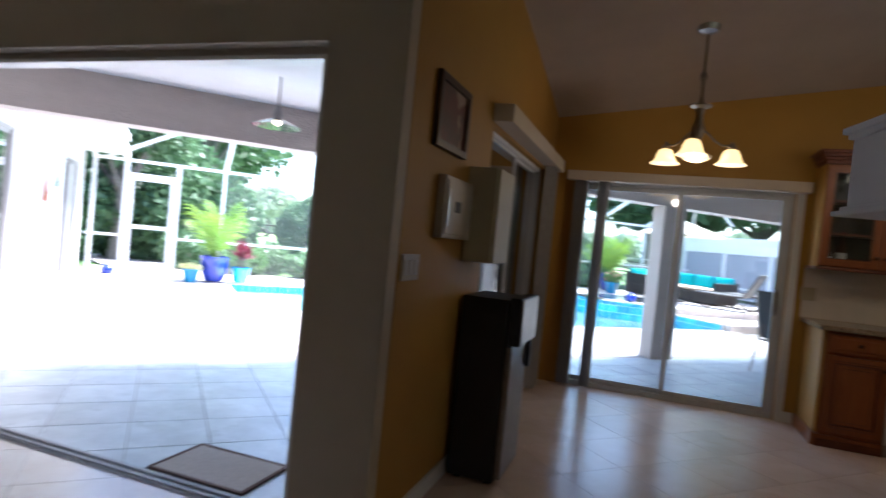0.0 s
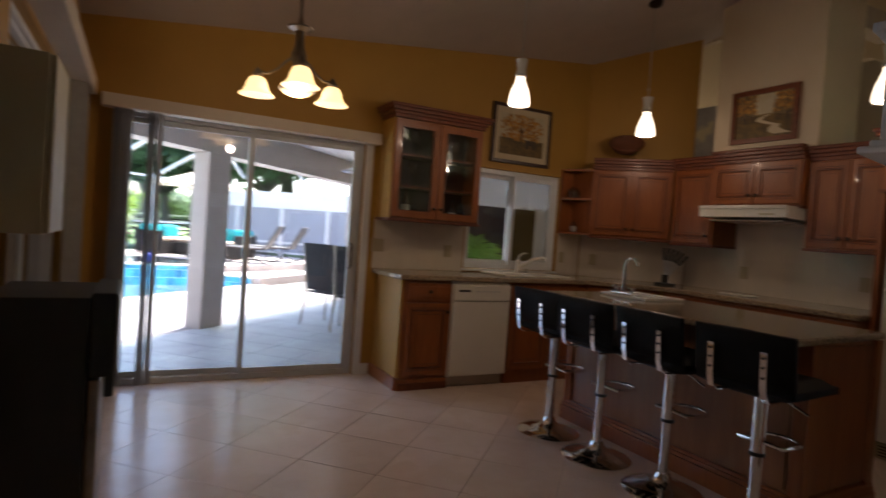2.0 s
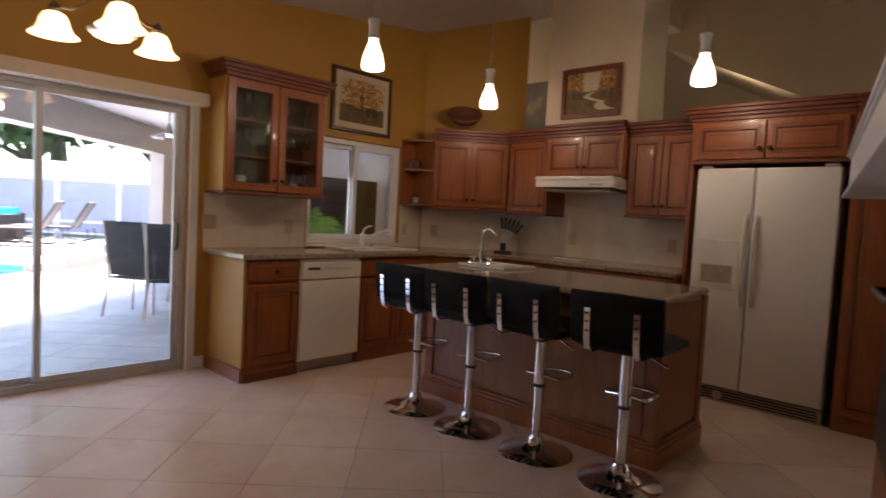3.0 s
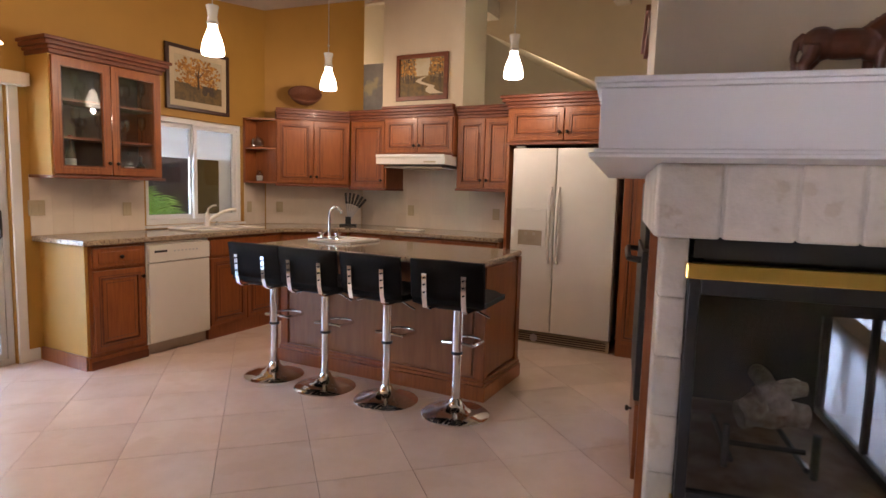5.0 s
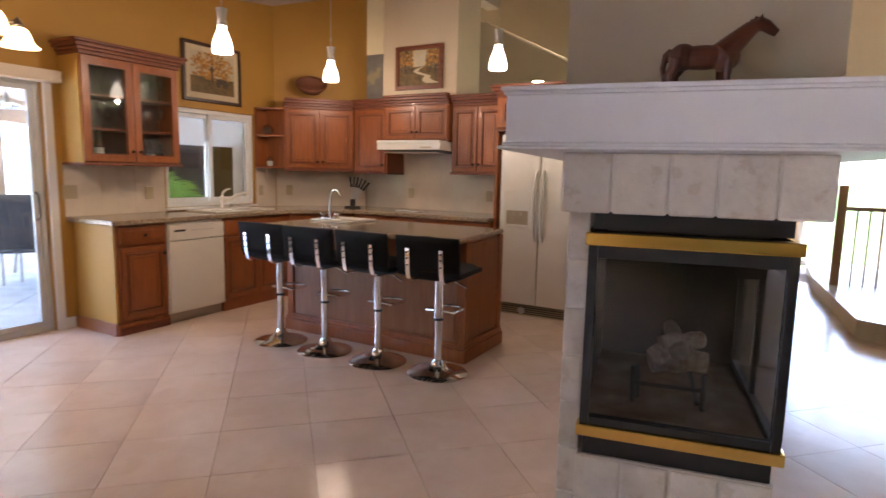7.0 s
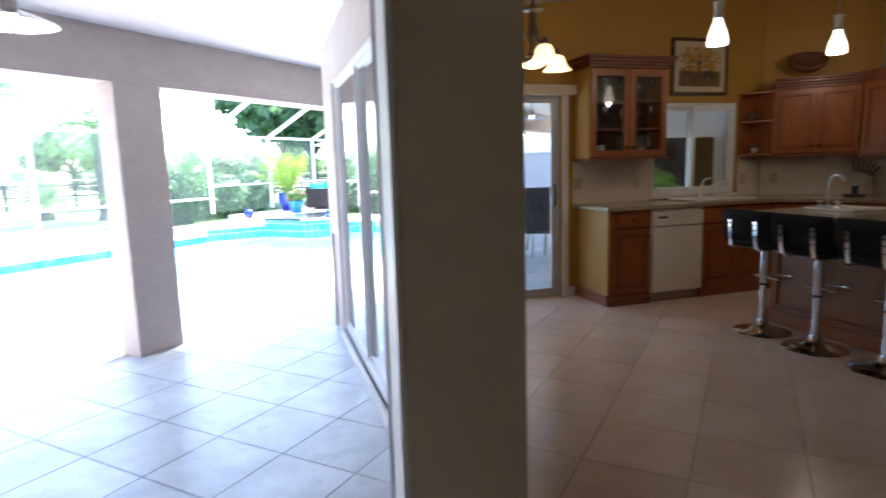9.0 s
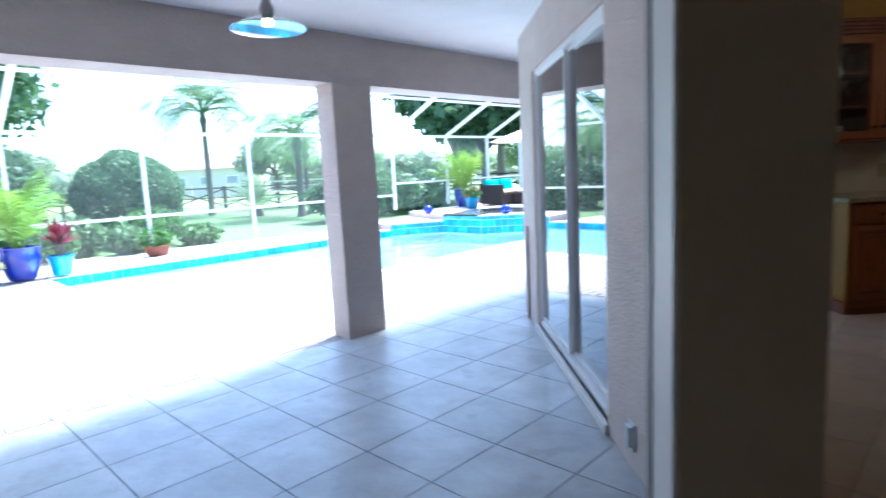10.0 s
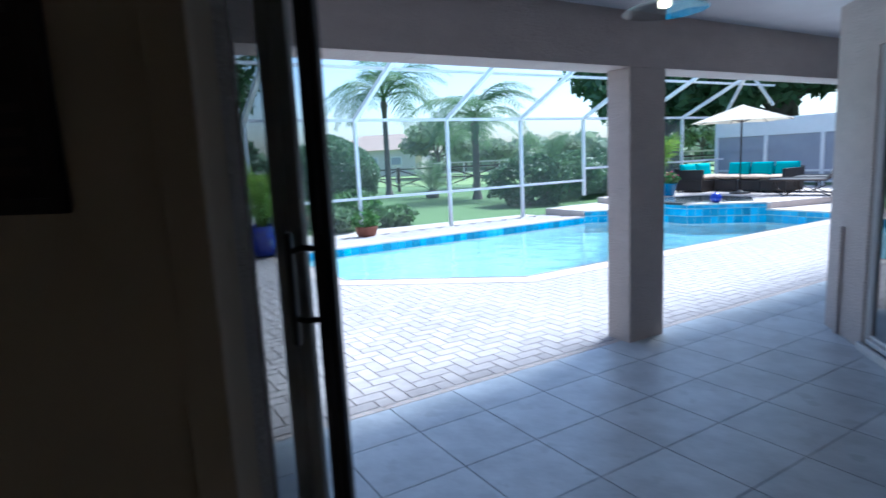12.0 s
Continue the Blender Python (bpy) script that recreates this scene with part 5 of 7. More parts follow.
# pendants over the island
def pendant(x, y, z):
    """A waisted glass shade with a white collar above, on a cord up to the sloped ceiling."""
    top = ceiling_z(x, y) - z
    pe = thing("pendant_lamp", "lit white glass pendant lamp on a thin cord", "pendant lamp", x, y, z, 0, group="island pendants")
    part("shade", B().lathe([(0.068, 0.0), (0.075, 0.007), (0.076, 0.026), (0.071, 0.064), (0.060, 0.106), (0.043, 0.149), (0.032, 0.179), (0.031, 0.20)], (0, 0, 0), 28), "pendant", pe, smooth=True)
    part("neck", B().lathe([(0.032, 0.2005), (0.038, 0.213), (0.034, 0.234), (0.031, 0.255), (0.037, 0.298), (0.043, 0.322), (0.041, 0.327), (0.010, 0.329)], (0, 0, 0), 24), "white_china", pe, smooth=True)
    part("neck_ring", B().lathe([(0.036, 0.207), (0.039, 0.211), (0.039, 0.216), (0.036, 0.220)], (0, 0, 0), 24), "steel", pe, smooth=True)
    part("cord", B().tube([(0, 0, 0.327), (0, 0, top - 0.01)], 0.004, 6), "steel", pe)
    part("cord_bead", B().lathe([(0.004, 0.385), (0.010, 0.391), (0.010, 0.400), (0.004, 0.406)], (0, 0, 0), 12), "steel", pe, smooth=True)
    part("canopy", B().lathe([(0.02, top - 0.05), (0.055, top - 0.03), (0.06, top + 0.004)], (0, 0, 0), 20), "dark_bronze", pe, smooth=True)
    lamp("POINT", "pendant_bulb", (x, y, z - 0.05), 0.5, WARM, 0.03)


for x, y in ((2.465, 4.93), (3.88, 5.075), (3.91, 3.295)):
    pendant(x, y, 2.228)
solid("recessed_light", B().lathe([(0.11, 0.0), (0.11, 0.008), (0.085, 0.010), (0.08, 0.03)], (2.30, 4.86, ceiling_z(2.30, 4.86) - 0.02), 24), "dark_bronze", "unlit dark recessed ceiling light", "recessed light", smooth=True, group="recessed lights")
solid("recessed_light", B().lathe([(0.11, 0.0), (0.11, 0.008), (0.085, 0.010), (0.08, 0.03)], (3.55, 4.98, ceiling_z(3.55, 4.98) - 0.02), 24), "dark_bronze", "unlit dark recessed ceiling light", "recessed light", smooth=True, group="recessed lights")
for x, y, z in ((6.3, 5.9, 2.55), (7.0, 4.1, 2.60)):
    solid("hall_downlight", B().lathe([(0.07, 0.0), (0.07, 0.012)], (x, y, z), 20), "bulb", "lit round downlight in the hall beyond", "downlight", group="hall downlights")

# chandelier in the nook
CHX, CHY = 0.915, 5.01
CHT = ceiling_z(CHX, CHY)
ch = thing("chandelier", "three-arm pewter chandelier with lit amber glass shades and bowl", "chandelier", CHX, CHY, 0, 0)
part("column", B().lathe([(0.03, 2.115), (0.05, 2.13), (0.03, 2.16), (0.022, 2.19), (0.042, 2.25), (0.045, 2.28), (0.028, 2.33), (0.024, 2.38), (0.034, 2.42), (0.075, 2.435), (0.078, 2.445), (0.02, 2.46), (0.012, 2.50)], (0, 0, 0), 20), "pewter", ch, smooth=True)
part("rod", B().tube([(0, 0, 2.48), (0, 0, CHT - 0.02)], 0.009, 8).lathe([(0.014, 2.62), (0.024, 2.64), (0.024, 2.66), (0.014, 2.68)], (0, 0, 0), 12), "pewter", ch)
part("canopy", B().lathe([(0.02, CHT - 0.05), (0.07, CHT - 0.03), (0.078, CHT + 0.012)], (0, 0, 0), 24), "steel", ch, smooth=True)
bowl = part("bowl", B().lathe([(0.001, 2.036), (0.045, 2.040), (0.080, 2.053), (0.094, 2.070)], (0, 0, 0), 28), "shade", ch, "lit amber glass bowl", smooth=True)
part("bowl_rim", B().lathe([(0.094, 2.066), (0.106, 2.072), (0.106, 2.084), (0.060, 2.105), (0.028, 2.118)], (0, 0, 0), 28), "pewter", bowl, smooth=True)
for a_ in (-99, 21, 141):
    c, s_ = math.cos(radians(a_)), math.sin(radians(a_))
    arm = part("arm", B().tube([(r * c, r * s_, z) for r, z in ((0.035, 2.27), (0.08, 2.245), (0.13, 2.20), (0.19, 2.172), (0.24, 2.178), (0.26, 2.205), (0.26, 2.165))], 0.008, 8), "pewter", ch, smooth=True)
    part("holder", B().lathe([(0.028, 2.150), (0.032, 2.165), (0.018, 2.185), (0.010, 2.20)], (0.26 * c, 0.26 * s_, 0), 16), "pewter", arm, smooth=True)
    part("shade", B().lathe([(0.106, 2.040), (0.100, 2.046), (0.080, 2.062), (0.068, 2.085), (0.060, 2.115), (0.046, 2.142), (0.026, 2.152)], (0.26 * c, 0.26 * s_, 0), 28), "shade", arm, smooth=True)
    part("bulb", B().lathe([(0.0, 2.045), (0.028, 2.055), (0.034, 2.078), (0.018, 2.115)], (0.26 * c, 0.26 * s_, 0), 14), "bulb", arm, smooth=True)
lamp("POINT", "chandelier_glow", (CHX, CHY, 1.98), 0.8, WARM, 0.04)

# ---- fireplace peninsula ----
fp = thing("fireplace", "glass-sided fireplace with tumbled marble and white mantel shelf", "fireplace", 1.13, 2.02, 0, -79.6)
L_, ML = 1.10, 1.88
part("mantel", B().box(0.048, -0.080, 1.470, 1.255, ML, 1.616, 0.003), "mantel", fp, "white painted box mantel")
part("mantel_shelf", B().box(0.040, -0.088, 1.6165, 1.263, ML + 0.008, 1.628, 0.003).box(0.031, -0.097, 1.628, 1.272, ML + 0.017, 1.642, 0.004), "mantel", fp)
part("mantel_moulding", B().box(0.038, -0.090, 1.4595, 1.265, ML + 0.010, 1.4695, 0.003).box(0.026, -0.102, 1.4485, 1.277, ML + 0.022, 1.4595, 0.004), "mantel", fp)
part("chimney_breast", B().box(0.18, 0.30, 1.642, 1.055, L_ - 0.05, 4.4), "khaki", fp)
part("header_core", B().box(0.210, 0.1375, 1.250, 1.0225, L_, 1.4480), "stone_grout", fp)
random.seed(4)


def stone_piece(x0, y0, z0, x1, y1, z1):
    part("stone", B().box(x0, y0, z0, x1, y1, z1, 0.009), "stone", fp)


xs = [0.200, 0.372, 0.552, 0.698, 0.872, 1.03]
for k in range(5):
    stone_piece(xs[k] + 0.003, 0.13, 1.244, xs[k + 1] - 0.003, 0.16, 1.4478)
for k in range(5):
    stone_piece(0.200, 0.165 + 0.19 * k, 1.244, 0.225, 0.165 + 0.19 * k + 0.184, 1.4478)
    stone_piece(1.005, 0.165 + 0.19 * k, 1.244, 1.03, 0.165 + 0.19 * k + 0.184, 1.4478)
# stone side wall towards the kitchen, in courses, and the back pier
part("side_core", B().box(0.232, 0.208, 0.0, 0.301, 0.33, 1.252, 0.004), "stone_grout", fp)
part("side_wall", B().box(0.262, 0.335, 0.0, 0.2925, 1.25, 1.252), "stone_grout", fp)
part("back_pier", B().box(0.301, 1.17, 0.0, 0.93, 1.25, 1.252), "khaki", fp)
for j in range(7):
    stone_piece(0.225, 0.20, 0.178 * j + 0.002, 0.302, 0.335, 0.178 * j + 0.176)
part("base_core", B().box(0.302, 0.188, 0.0, 0.947, 1.17, 0.345), "stone_grout", fp)
for j in range(2):
    for k in range(4):
        stone_piece(0.295 + 0.165 * k, 0.18, 0.172 * j + 0.003, 0.295 + 0.165 * k + 0.157, 0.21, 0.172 * j + 0.168)
    for k in range(5):
        stone_piece(0.93, 0.21 + 0.19 * k, 0.172 * j + 0.003, 0.955, 0.21 + 0.19 * k + 0.182, 0.172 * j + 0.168)
part("firebox_shell", B().box(0.315, 0.20, 1.185, 0.94, 1.17, 1.252), "black", fp)
part("firebox_base", B().box(0.315, 0.20, 0.346, 0.94, 1.17, 0.43), "black", fp)
part("firebox_back", B().box(0.315, 1.13, 0.43, 0.94, 1.169, 1.185).box(0.293, 0.22, 0.43, 0.315, 1.169, 1.185), "soot", fp)
part("firebox_hood", B().box(0.36, 0.35, 1.02, 0.90, 1.13, 1.185), "soot", fp)
part("hearth_floor", B().box(0.315, 0.20, 0.43, 0.94, 1.13, 0.475), "hearth", fp)
df = part("door_frame", B().box(0.303, 0.165, 0.475, 0.335, 0.20, 1.13, 0.004).box(0.925, 0.165, 0.475, 0.957, 0.20, 1.13, 0.004).box(0.335, 0.165, 1.085, 0.925, 0.20, 1.13, 0.004).box(0.335, 0.165, 0.475, 0.925, 0.20, 0.505, 0.004)
          .box(0.925, 1.10, 0.475, 0.957, 1.13, 1.13, 0.004).box(0.925, 0.20, 1.085, 0.957, 1.10, 1.13, 0.004).box(0.925, 0.20, 0.475, 0.957, 1.10, 0.505, 0.004).box(0.930, 0.64, 0.505, 0.952, 0.66, 1.085), "black", fp)
part("pane", B().box(0.335, 0.178, 0.505, 0.925, 0.182, 1.085), "fire_glass", df).visible_shadow = False
part("pane", B().box(0.939, 0.20, 0.505, 0.943, 1.10, 1.085), "fire_glass", df).visible_shadow = False
part("brass_trim", B().box(0.293, 0.150, 1.13, 0.967, 0.205, 1.175, 0.004).box(0.94, 0.205, 1.13, 0.967, 1.14, 1.175, 0.004), "brass", fp, "polished brass band above the glass")
part("brass_trim", B().box(0.293, 0.150, 0.432, 0.967, 0.205, 0.475, 0.004).box(0.94, 0.205, 0.432, 0.967, 1.14, 0.475, 0.004), "brass", fp, "polished brass band below the glass")
part("grate", B().tube([(0.50, 0.45, 0.50), (0.50, 0.85, 0.50)], 0.01, 6).tube([(0.72, 0.45, 0.50), (0.72, 0.85, 0.50)], 0.01, 6).tube([(0.48, 0.45, 0.475), (0.48, 0.45, 0.62)], 0.012, 6).tube([(0.74, 0.45, 0.475), (0.74, 0.45, 0.62)], 0.012, 6).tube([(0.48, 0.55, 0.52), (0.74, 0.55, 0.52)], 0.01, 6), "black", fp)
for p0, p1, r in (((0.47, 0.60, 0.56), (0.78, 0.68, 0.56), 0.06), ((0.50, 0.52, 0.62), (0.75, 0.78, 0.67), 0.05), ((0.62, 0.48, 0.66), (0.58, 0.82, 0.72), 0.045), ((0.52, 0.50, 0.70), (0.74, 0.60, 0.72), 0.035)):
    mid = Vector((0.62, 0.60, 0.54))
    a, c, r = mid + (Vector(p0) - mid) * 0.72 + Vector((0.03, 0, 0.05)), mid + (Vector(p1) - mid) * 0.72 + Vector((0.03, 0, 0.05)), r * 0.85
    part("log", B().tube([a, a.lerp(c, 0.25) + Vector((0, 0, 0.012)), a.lerp(c, 0.5), a.lerp(c, 0.75) + Vector((0, 0.01, 0.008)), c], r, 10, r * 0.85), "log", fp, "pale scorched ceramic log", smooth=True)
oc_ = thing("oven_cabinet", "tall cherry cabinet round a built-in oven behind the fireplace", "cabinet", 1.13, 2.02, 0, -79.6)
part("carcass", B().box(0.262, 1.252, 0.0, 0.93, 1.86, 1.447), "cherry", oc_)
part("side_panel", B().box(0.230, 0.98, 0.0, 0.2615, 1.02, 1.447, 0.003).box(0.230, 1.72, 0.0, 0.2615, 1.86, 1.447, 0.003), "cherry", oc_)
dr_ = part("drawer", B().box(0.212, 1.022, 0.10, 0.2612, 1.718, 0.44, 0.005), "cherry", oc_)
part("knob", B().lathe([(0.006, 0.0), (0.005, -0.012), (0.014, -0.018), (0.015, -0.026), (0.008, -0.032)], (0.212, 1.37, 0.30), 12, "x"), "dark_bronze", dr_, smooth=True)
up = part("upper_carcass", B().box(0.22, 1.12, 1.643, 0.93, 1.80, 2.04, 0.003), "cherry", oc_)
for o, z0, z1 in ((0.008, 2.04, 2.07), (0.022, 2.07, 2.095), (0.045, 2.095, 2.125), (0.06, 2.125, 2.15)):
    part("crown_moulding", B().box(0.22 - o, 1.12 - o, z0, 0.93, 1.80 + o, z1, 0.005), "dark_cherry", up)
ov = thing("wall_oven", "black glass built-in wall oven with a bar handle", "oven", 1.13, 2.02, 0, -79.6)
part("door", B().box(0.205, 1.022, 0.46, 0.2612, 1.718, 1.12, 0.006), "black", ov)
part("control_panel", B().box(0.212, 1.022, 1.13, 0.2612, 1.718, 1.42, 0.006), "black", ov)
part("handle", B().tube([(0.205, 1.08, 1.075), (0.155, 1.09, 1.08), (0.150, 1.20, 1.08), (0.150, 1.54, 1.08), (0.155, 1.65, 1.08), (0.205, 1.66, 1.075)], 0.014, 10), "black", ov, smooth=True)


def horse():
    """A standing horse, carved in one piece."""
    b = B()

    def blob(c, r, n=14):
        prof = [(max(0.0001, math.cos(t)), math.sin(t)) for t in [(-0.5 + i / 8) * math.pi for i in range(9)]]
        k = len(b.v)
        b.lathe(prof, (0, 0, 0), n)
        b.v[k:] = [(c[0] + p[0] * r[0], c[1] + p[1] * r[1], c[2] + p[2] * r[2]) for p in b.v[k:]]
    blob((-0.040, 0, 0.099), (0.088, 0.034, 0.037))
    blob((-0.097, 0, 0.102), (0.042, 0.034, 0.041))
    blob((0.018, 0, 0.100), (0.046, 0.033, 0.044))
    b.tube([(0.012, 0, 0.108), (0.046, 0, 0.140), (0.078, 0, 0.170), (0.104, 0, 0.190)], 0.038, 14, 0.017)
    b.tube([(0.098, 0, 0.192), (0.124, 0, 0.181), (0.140, 0, 0.168), (0.153, 0, 0.159)], 0.021, 12, 0.0115)
    for y in (0.008, -0.008):
        b.tube([(0.106, y, 0.198), (0.110, y * 1.3, 0.215)], 0.006, 6, 0.002)
    for x, y, k in ((0.012, 0.016, 1), (0.027, -0.016, 1), (-0.112, 0.016, -1), (-0.127, -0.016, -1)):
        b.tube([(x + (0.012 if k < 0 else 0.004), y, 0.094), (x + (0.008 if k < 0 else 0.002), y, 0.070), (x - (0.006 if k < 0 else 0), y, 0.048), (x - (0.003 if k < 0 else 0), y, 0.022), (x + 0.001, y, 0.010)], 0.022 if k < 0 else 0.017, 10, 0.0075)
        b.tube([(x, y, 0.014), (x + 0.004, y, 0.0)], 0.008, 10, 0.011)
    b.tube([(-0.130, 0, 0.122), (-0.147, 0, 0.108), (-0.152, 0, 0.070), (-0.147, 0, 0.030)], 0.011, 8, 0.007)
    for i in range(9):
        t = i / 8
        b.tube([(0.010 + 0.088 * t, 0, 0.142 + 0.060 * t), (0.004 + 0.088 * t, 0, 0.150 + 0.060 * t)], 0.008, 6, 0.003)
    return b


hs = solid("horse_figurine", horse(), "horse", "glossy dark chestnut standing horse figurine on the mantel", "figurine", smooth=True)
hs.matrix_world = pose(1.13, 2.02, 1.642, 0, 0, -79.6) @ pose(0.664, 0.13, 0) @ Matrix.Scale(1.04, 4)
rm = hs.modifiers.new("carve", "REMESH")
rm.mode, rm.voxel_size, rm.use_smooth_shade = "VOXEL", 0.0028, True

# ---- nook west wall ----


def picture(name, label, x, y, z, rz, w, h, frame_w, art, matt=0.0, frame_mat="frame_dark"):
    """A framed painting whose back lies on the wall at y = 0, facing -y; x, z: its lower left corner."""
    p = thing(name, label, "painting", x, y, z, rz)
    part("frame", B().ring(0, 0, w, h, frame_w, -0.028, -0.002), frame_mat, p)
    part("canvas", B().box(frame_w, -0.012, frame_w, w - frame_w, -0.003, h - frame_w), art, p)
    if matt:
        f, g = frame_w, frame_w + matt
        part("liner", B().ring(f, f, w - f, h - f, matt, -0.018, -0.010), "mat_board", p)
    return p


picture("wall_picture", "small dark-framed painting with a red figure-like shape", -0.298, 2.90, 1.73, 90, 0.45, 0.34, 0.035, "paint_red")
pb = thing("electrical_panel", "beige metal breaker panel with latch window on the wall", "electrical panel", -0.298, 3.03, 1.315, 90)
part("box", B().box(0, -0.045, 0, 0.44, -0.002, 0.30, 0.005), "steel_panel", pb)
part("door", B().box(0.02, -0.053, 0.02, 0.42, -0.045, 0.28, 0.004), "steel_panel", pb)
part("latch_plate", B().box(0.14, -0.057, 0.13, 0.22, -0.052, 0.185, 0.002), "black", pb)
part("label_strip", B().box(0.03, -0.0545, 0.06, 0.06, -0.0525, 0.24), "white_china", pb)
cb = thing("wall_box", "beige wooden wall box hung beside the window", "wall cabinet", -0.298, 3.50, 1.20, 90)
part("body", B().box(0, -0.165, 0, 0.34, -0.002, 0.52, 0.004), "panel_box", cb)
part("door", B().box(0.004, -0.182, 0.004, 0.336, -0.165, 0.516, 0.004), "panel_box", cb)
sw = thing("light_switch", "cream three-gang light switch plate", "light switch", -0.298, 2.69, 1.118, 90)
part("plate", B().box(0, -0.008, 0, 0.19, -0.001, 0.115, 0.003), "plate", sw)
for k in range(3):
    part("rocker", B().box(0.022 + 0.052 * k, -0.013, 0.025, 0.055 + 0.052 * k, -0.007, 0.09, 0.003), "white_china", sw)
bf = thing("small_refrigerator", "black two-door compact refrigerator with dark metal doors", "refrigerator", -0.27, 3.53, 0, 90)
part("body", B().box(0, -0.265, 0.02, 0.44, 0.0, 1.015, 0.006), "black", bf)
part("freezer_door", B().box(0.0, -0.335, 0.77, 0.44, -0.268, 1.03, 0.008), "black", bf)
part("freezer_front", B().box(0.006, -0.342, 0.776, 0.434, -0.3355, 1.024, 0.003), "pewter", bf, "dark brushed metal door front")
part("fridge_door", B().box(0.004, -0.300, 0.04, 0.436, -0.268, 0.762, 0.008), "pewter", bf, "dark brushed metal door")
part("handle", B().box(0.38, -0.33, 0.60, 0.41, -0.301, 0.78, 0.006), "black", bf)
for fx in (0.03, 0.37):
    for fy in (-0.25, -0.07):
        part("foot", B().box(fx, fy, 0, fx + 0.04, fy + 0.04, 0.02, 0.004), "black", bf)
vw = solid("window_valance", B().box(-0.298, 3.88, 2.05, -0.17, 6.10, 2.16, 0.006), "valance", "beige box valance over the west sliding door", "valance")
vn = solid("window_valance", B().box(-0.14, 6.13, 1.998, 1.925, 6.243, 2.088, 0.006), "valance", "beige box valance over the nook sliding door", "valance")
vb = thing("vertical_blinds", "grey vertical blinds drawn together at one side", "blinds", 0.0, 6.19, 0, 0)
for k, x_ in enumerate((-0.05, -0.03, -0.01, 0.01, 0.03, 0.05, 0.17, 0.195, 0.22, 0.24)):
    part("slat", moved(B().box(-0.045, -0.002, 0.03, 0.045, 0.002, 2.03), pose(x_, 0, 0, 0, 0, 74 + 4 * (k % 3))), "blind", vb)
bw = thing("vertical_blinds", "grey vertical blinds drawn together beside the west door", "blinds", -0.235, 5.7, 0, 0)
for k in range(9):
    part("slat", moved(B().box(-0.045, -0.002, 0.04, 0.045, 0.002, 2.05), pose(0, -0.02 + 0.025 * k, 0, 0, 0, 12 + 5 * (k % 3))), "blind", bw)
rs = solid("roller_shade", B().box(2.935, 6.395, 1.585, 3.94, 6.400, 1.94), "shade_cloth", "white roller shade half lowered in the kitchen window", "shade")

# board added behind the right sash, coloured like the olive reflection in it
wp = thing("window_shutter", "added white-edged board imitating the olive reflection in the window", "shutter", 3.45, 6.41, 0.98)
part("board", B().box(0.0, 0.0, 0.0, 0.35, 0.014, 0.607), "olive", wp, "olive board imitating a reflection in the pane")
part("stile", B().box(0.351, -0.004, 0.0, 0.50, 0.018, 0.607, 0.003), "white_metal", wp)

# ---- pictures and ornaments in the kitchen ----
pa = picture("autumn_painting", "wood-framed painting of an orange autumn tree and wagon", 3.09, 6.266, 2.015, 0, 0.705, 0.575, 0.032, "paint_sky", 0.055)
fo = B()
rng = random.Random(3)
for k in range(420):
    a, r = rng.uniform(0, 6.283), rng.random() ** 0.6
    cx, cz, rr = 0.35 + 0.255 * r * math.cos(a), (0.375 if k % 4 else 0.27) + 0.115 * r * math.sin(a) * (1 if k % 4 else 0.35), rng.uniform(0.006, 0.020)
    fo.add([(cx + rr * math.cos(i * 1.0472) * rng.uniform(0.6, 1.2), -0.0128 - 0.00001 * k, cz + rr * math.sin(i * 1.0472) * rng.uniform(0.5, 1.0)) for i in range(6)], [(0, 1, 2, 3, 4, 5)])
part("foliage", fo, "paint_autumn", pa)
part("meadow", B().box(0.09, -0.0140, 0.09, 0.64, -0.0128, 0.25), "paint_green", pa)
part("trunk", B().tube([(0.35, -0.0135, 0.21), (0.345, -0.0150, 0.32), (0.36, -0.0135, 0.42)], 0.012, 6, 0.003).tube([(0.348, -0.0135, 0.30), (0.29, -0.0135, 0.40)], 0.006, 5, 0.002).tube([(0.35, -0.0135, 0.31), (0.43, -0.0135, 0.40)], 0.006, 5, 0.002), "paint_tree", pa)
part("wagon", B().box(0.40, -0.0155, 0.20, 0.52, -0.014, 0.25).lathe([(0.03, 0), (0.03, 0.001)], (0.42, -0.0150, 0.19), 12, "y").lathe([(0.03, 0), (0.03, 0.001)], (0.50, -0.0150, 0.19), 12, "y"), "paint_tree", pa)
pr = picture("river_painting", "wood-framed painting of a pale river in autumn woods", 4.656, 4.825, 2.225, -90, 0.58, 0.445, 0.04, "paint_forest", 0.0, "dark_cherry")
part("sky", B().add([(x, -0.0124, z) for x, z in ((0.21, 0.235), (0.36, 0.235), (0.37, 0.29), (0.40, 0.34), (0.38, 0.40), (0.22, 0.40), (0.20, 0.35), (0.22, 0.29))], [tuple(range(8))]), "paint_sky", pr)
part("ground", B().add([(x, -0.0126, z) for x, z in ((0.042, 0.042), (0.538, 0.042), (0.538, 0.20), (0.40, 0.225), (0.20, 0.225), (0.042, 0.20))], [tuple(range(6))]), "paint_green", pr)
river = [(0.33, 0.225, 0.03), (0.27, 0.205, 0.05), (0.25, 0.185, 0.06), (0.31, 0.16, 0.07), (0.40, 0.135, 0.07), (0.38, 0.11, 0.09), (0.40, 0.085, 0.13), (0.46, 0.06, 0.15)]
part("river", B().add([(x - w / 2, -0.0129, z) for x, z, w in river] + [(x + w / 2, -0.0129, z) for x, z, w in river], [(k, k + 1, k + 9, k + 8) for k in range(7)]), "mat_board", pr)
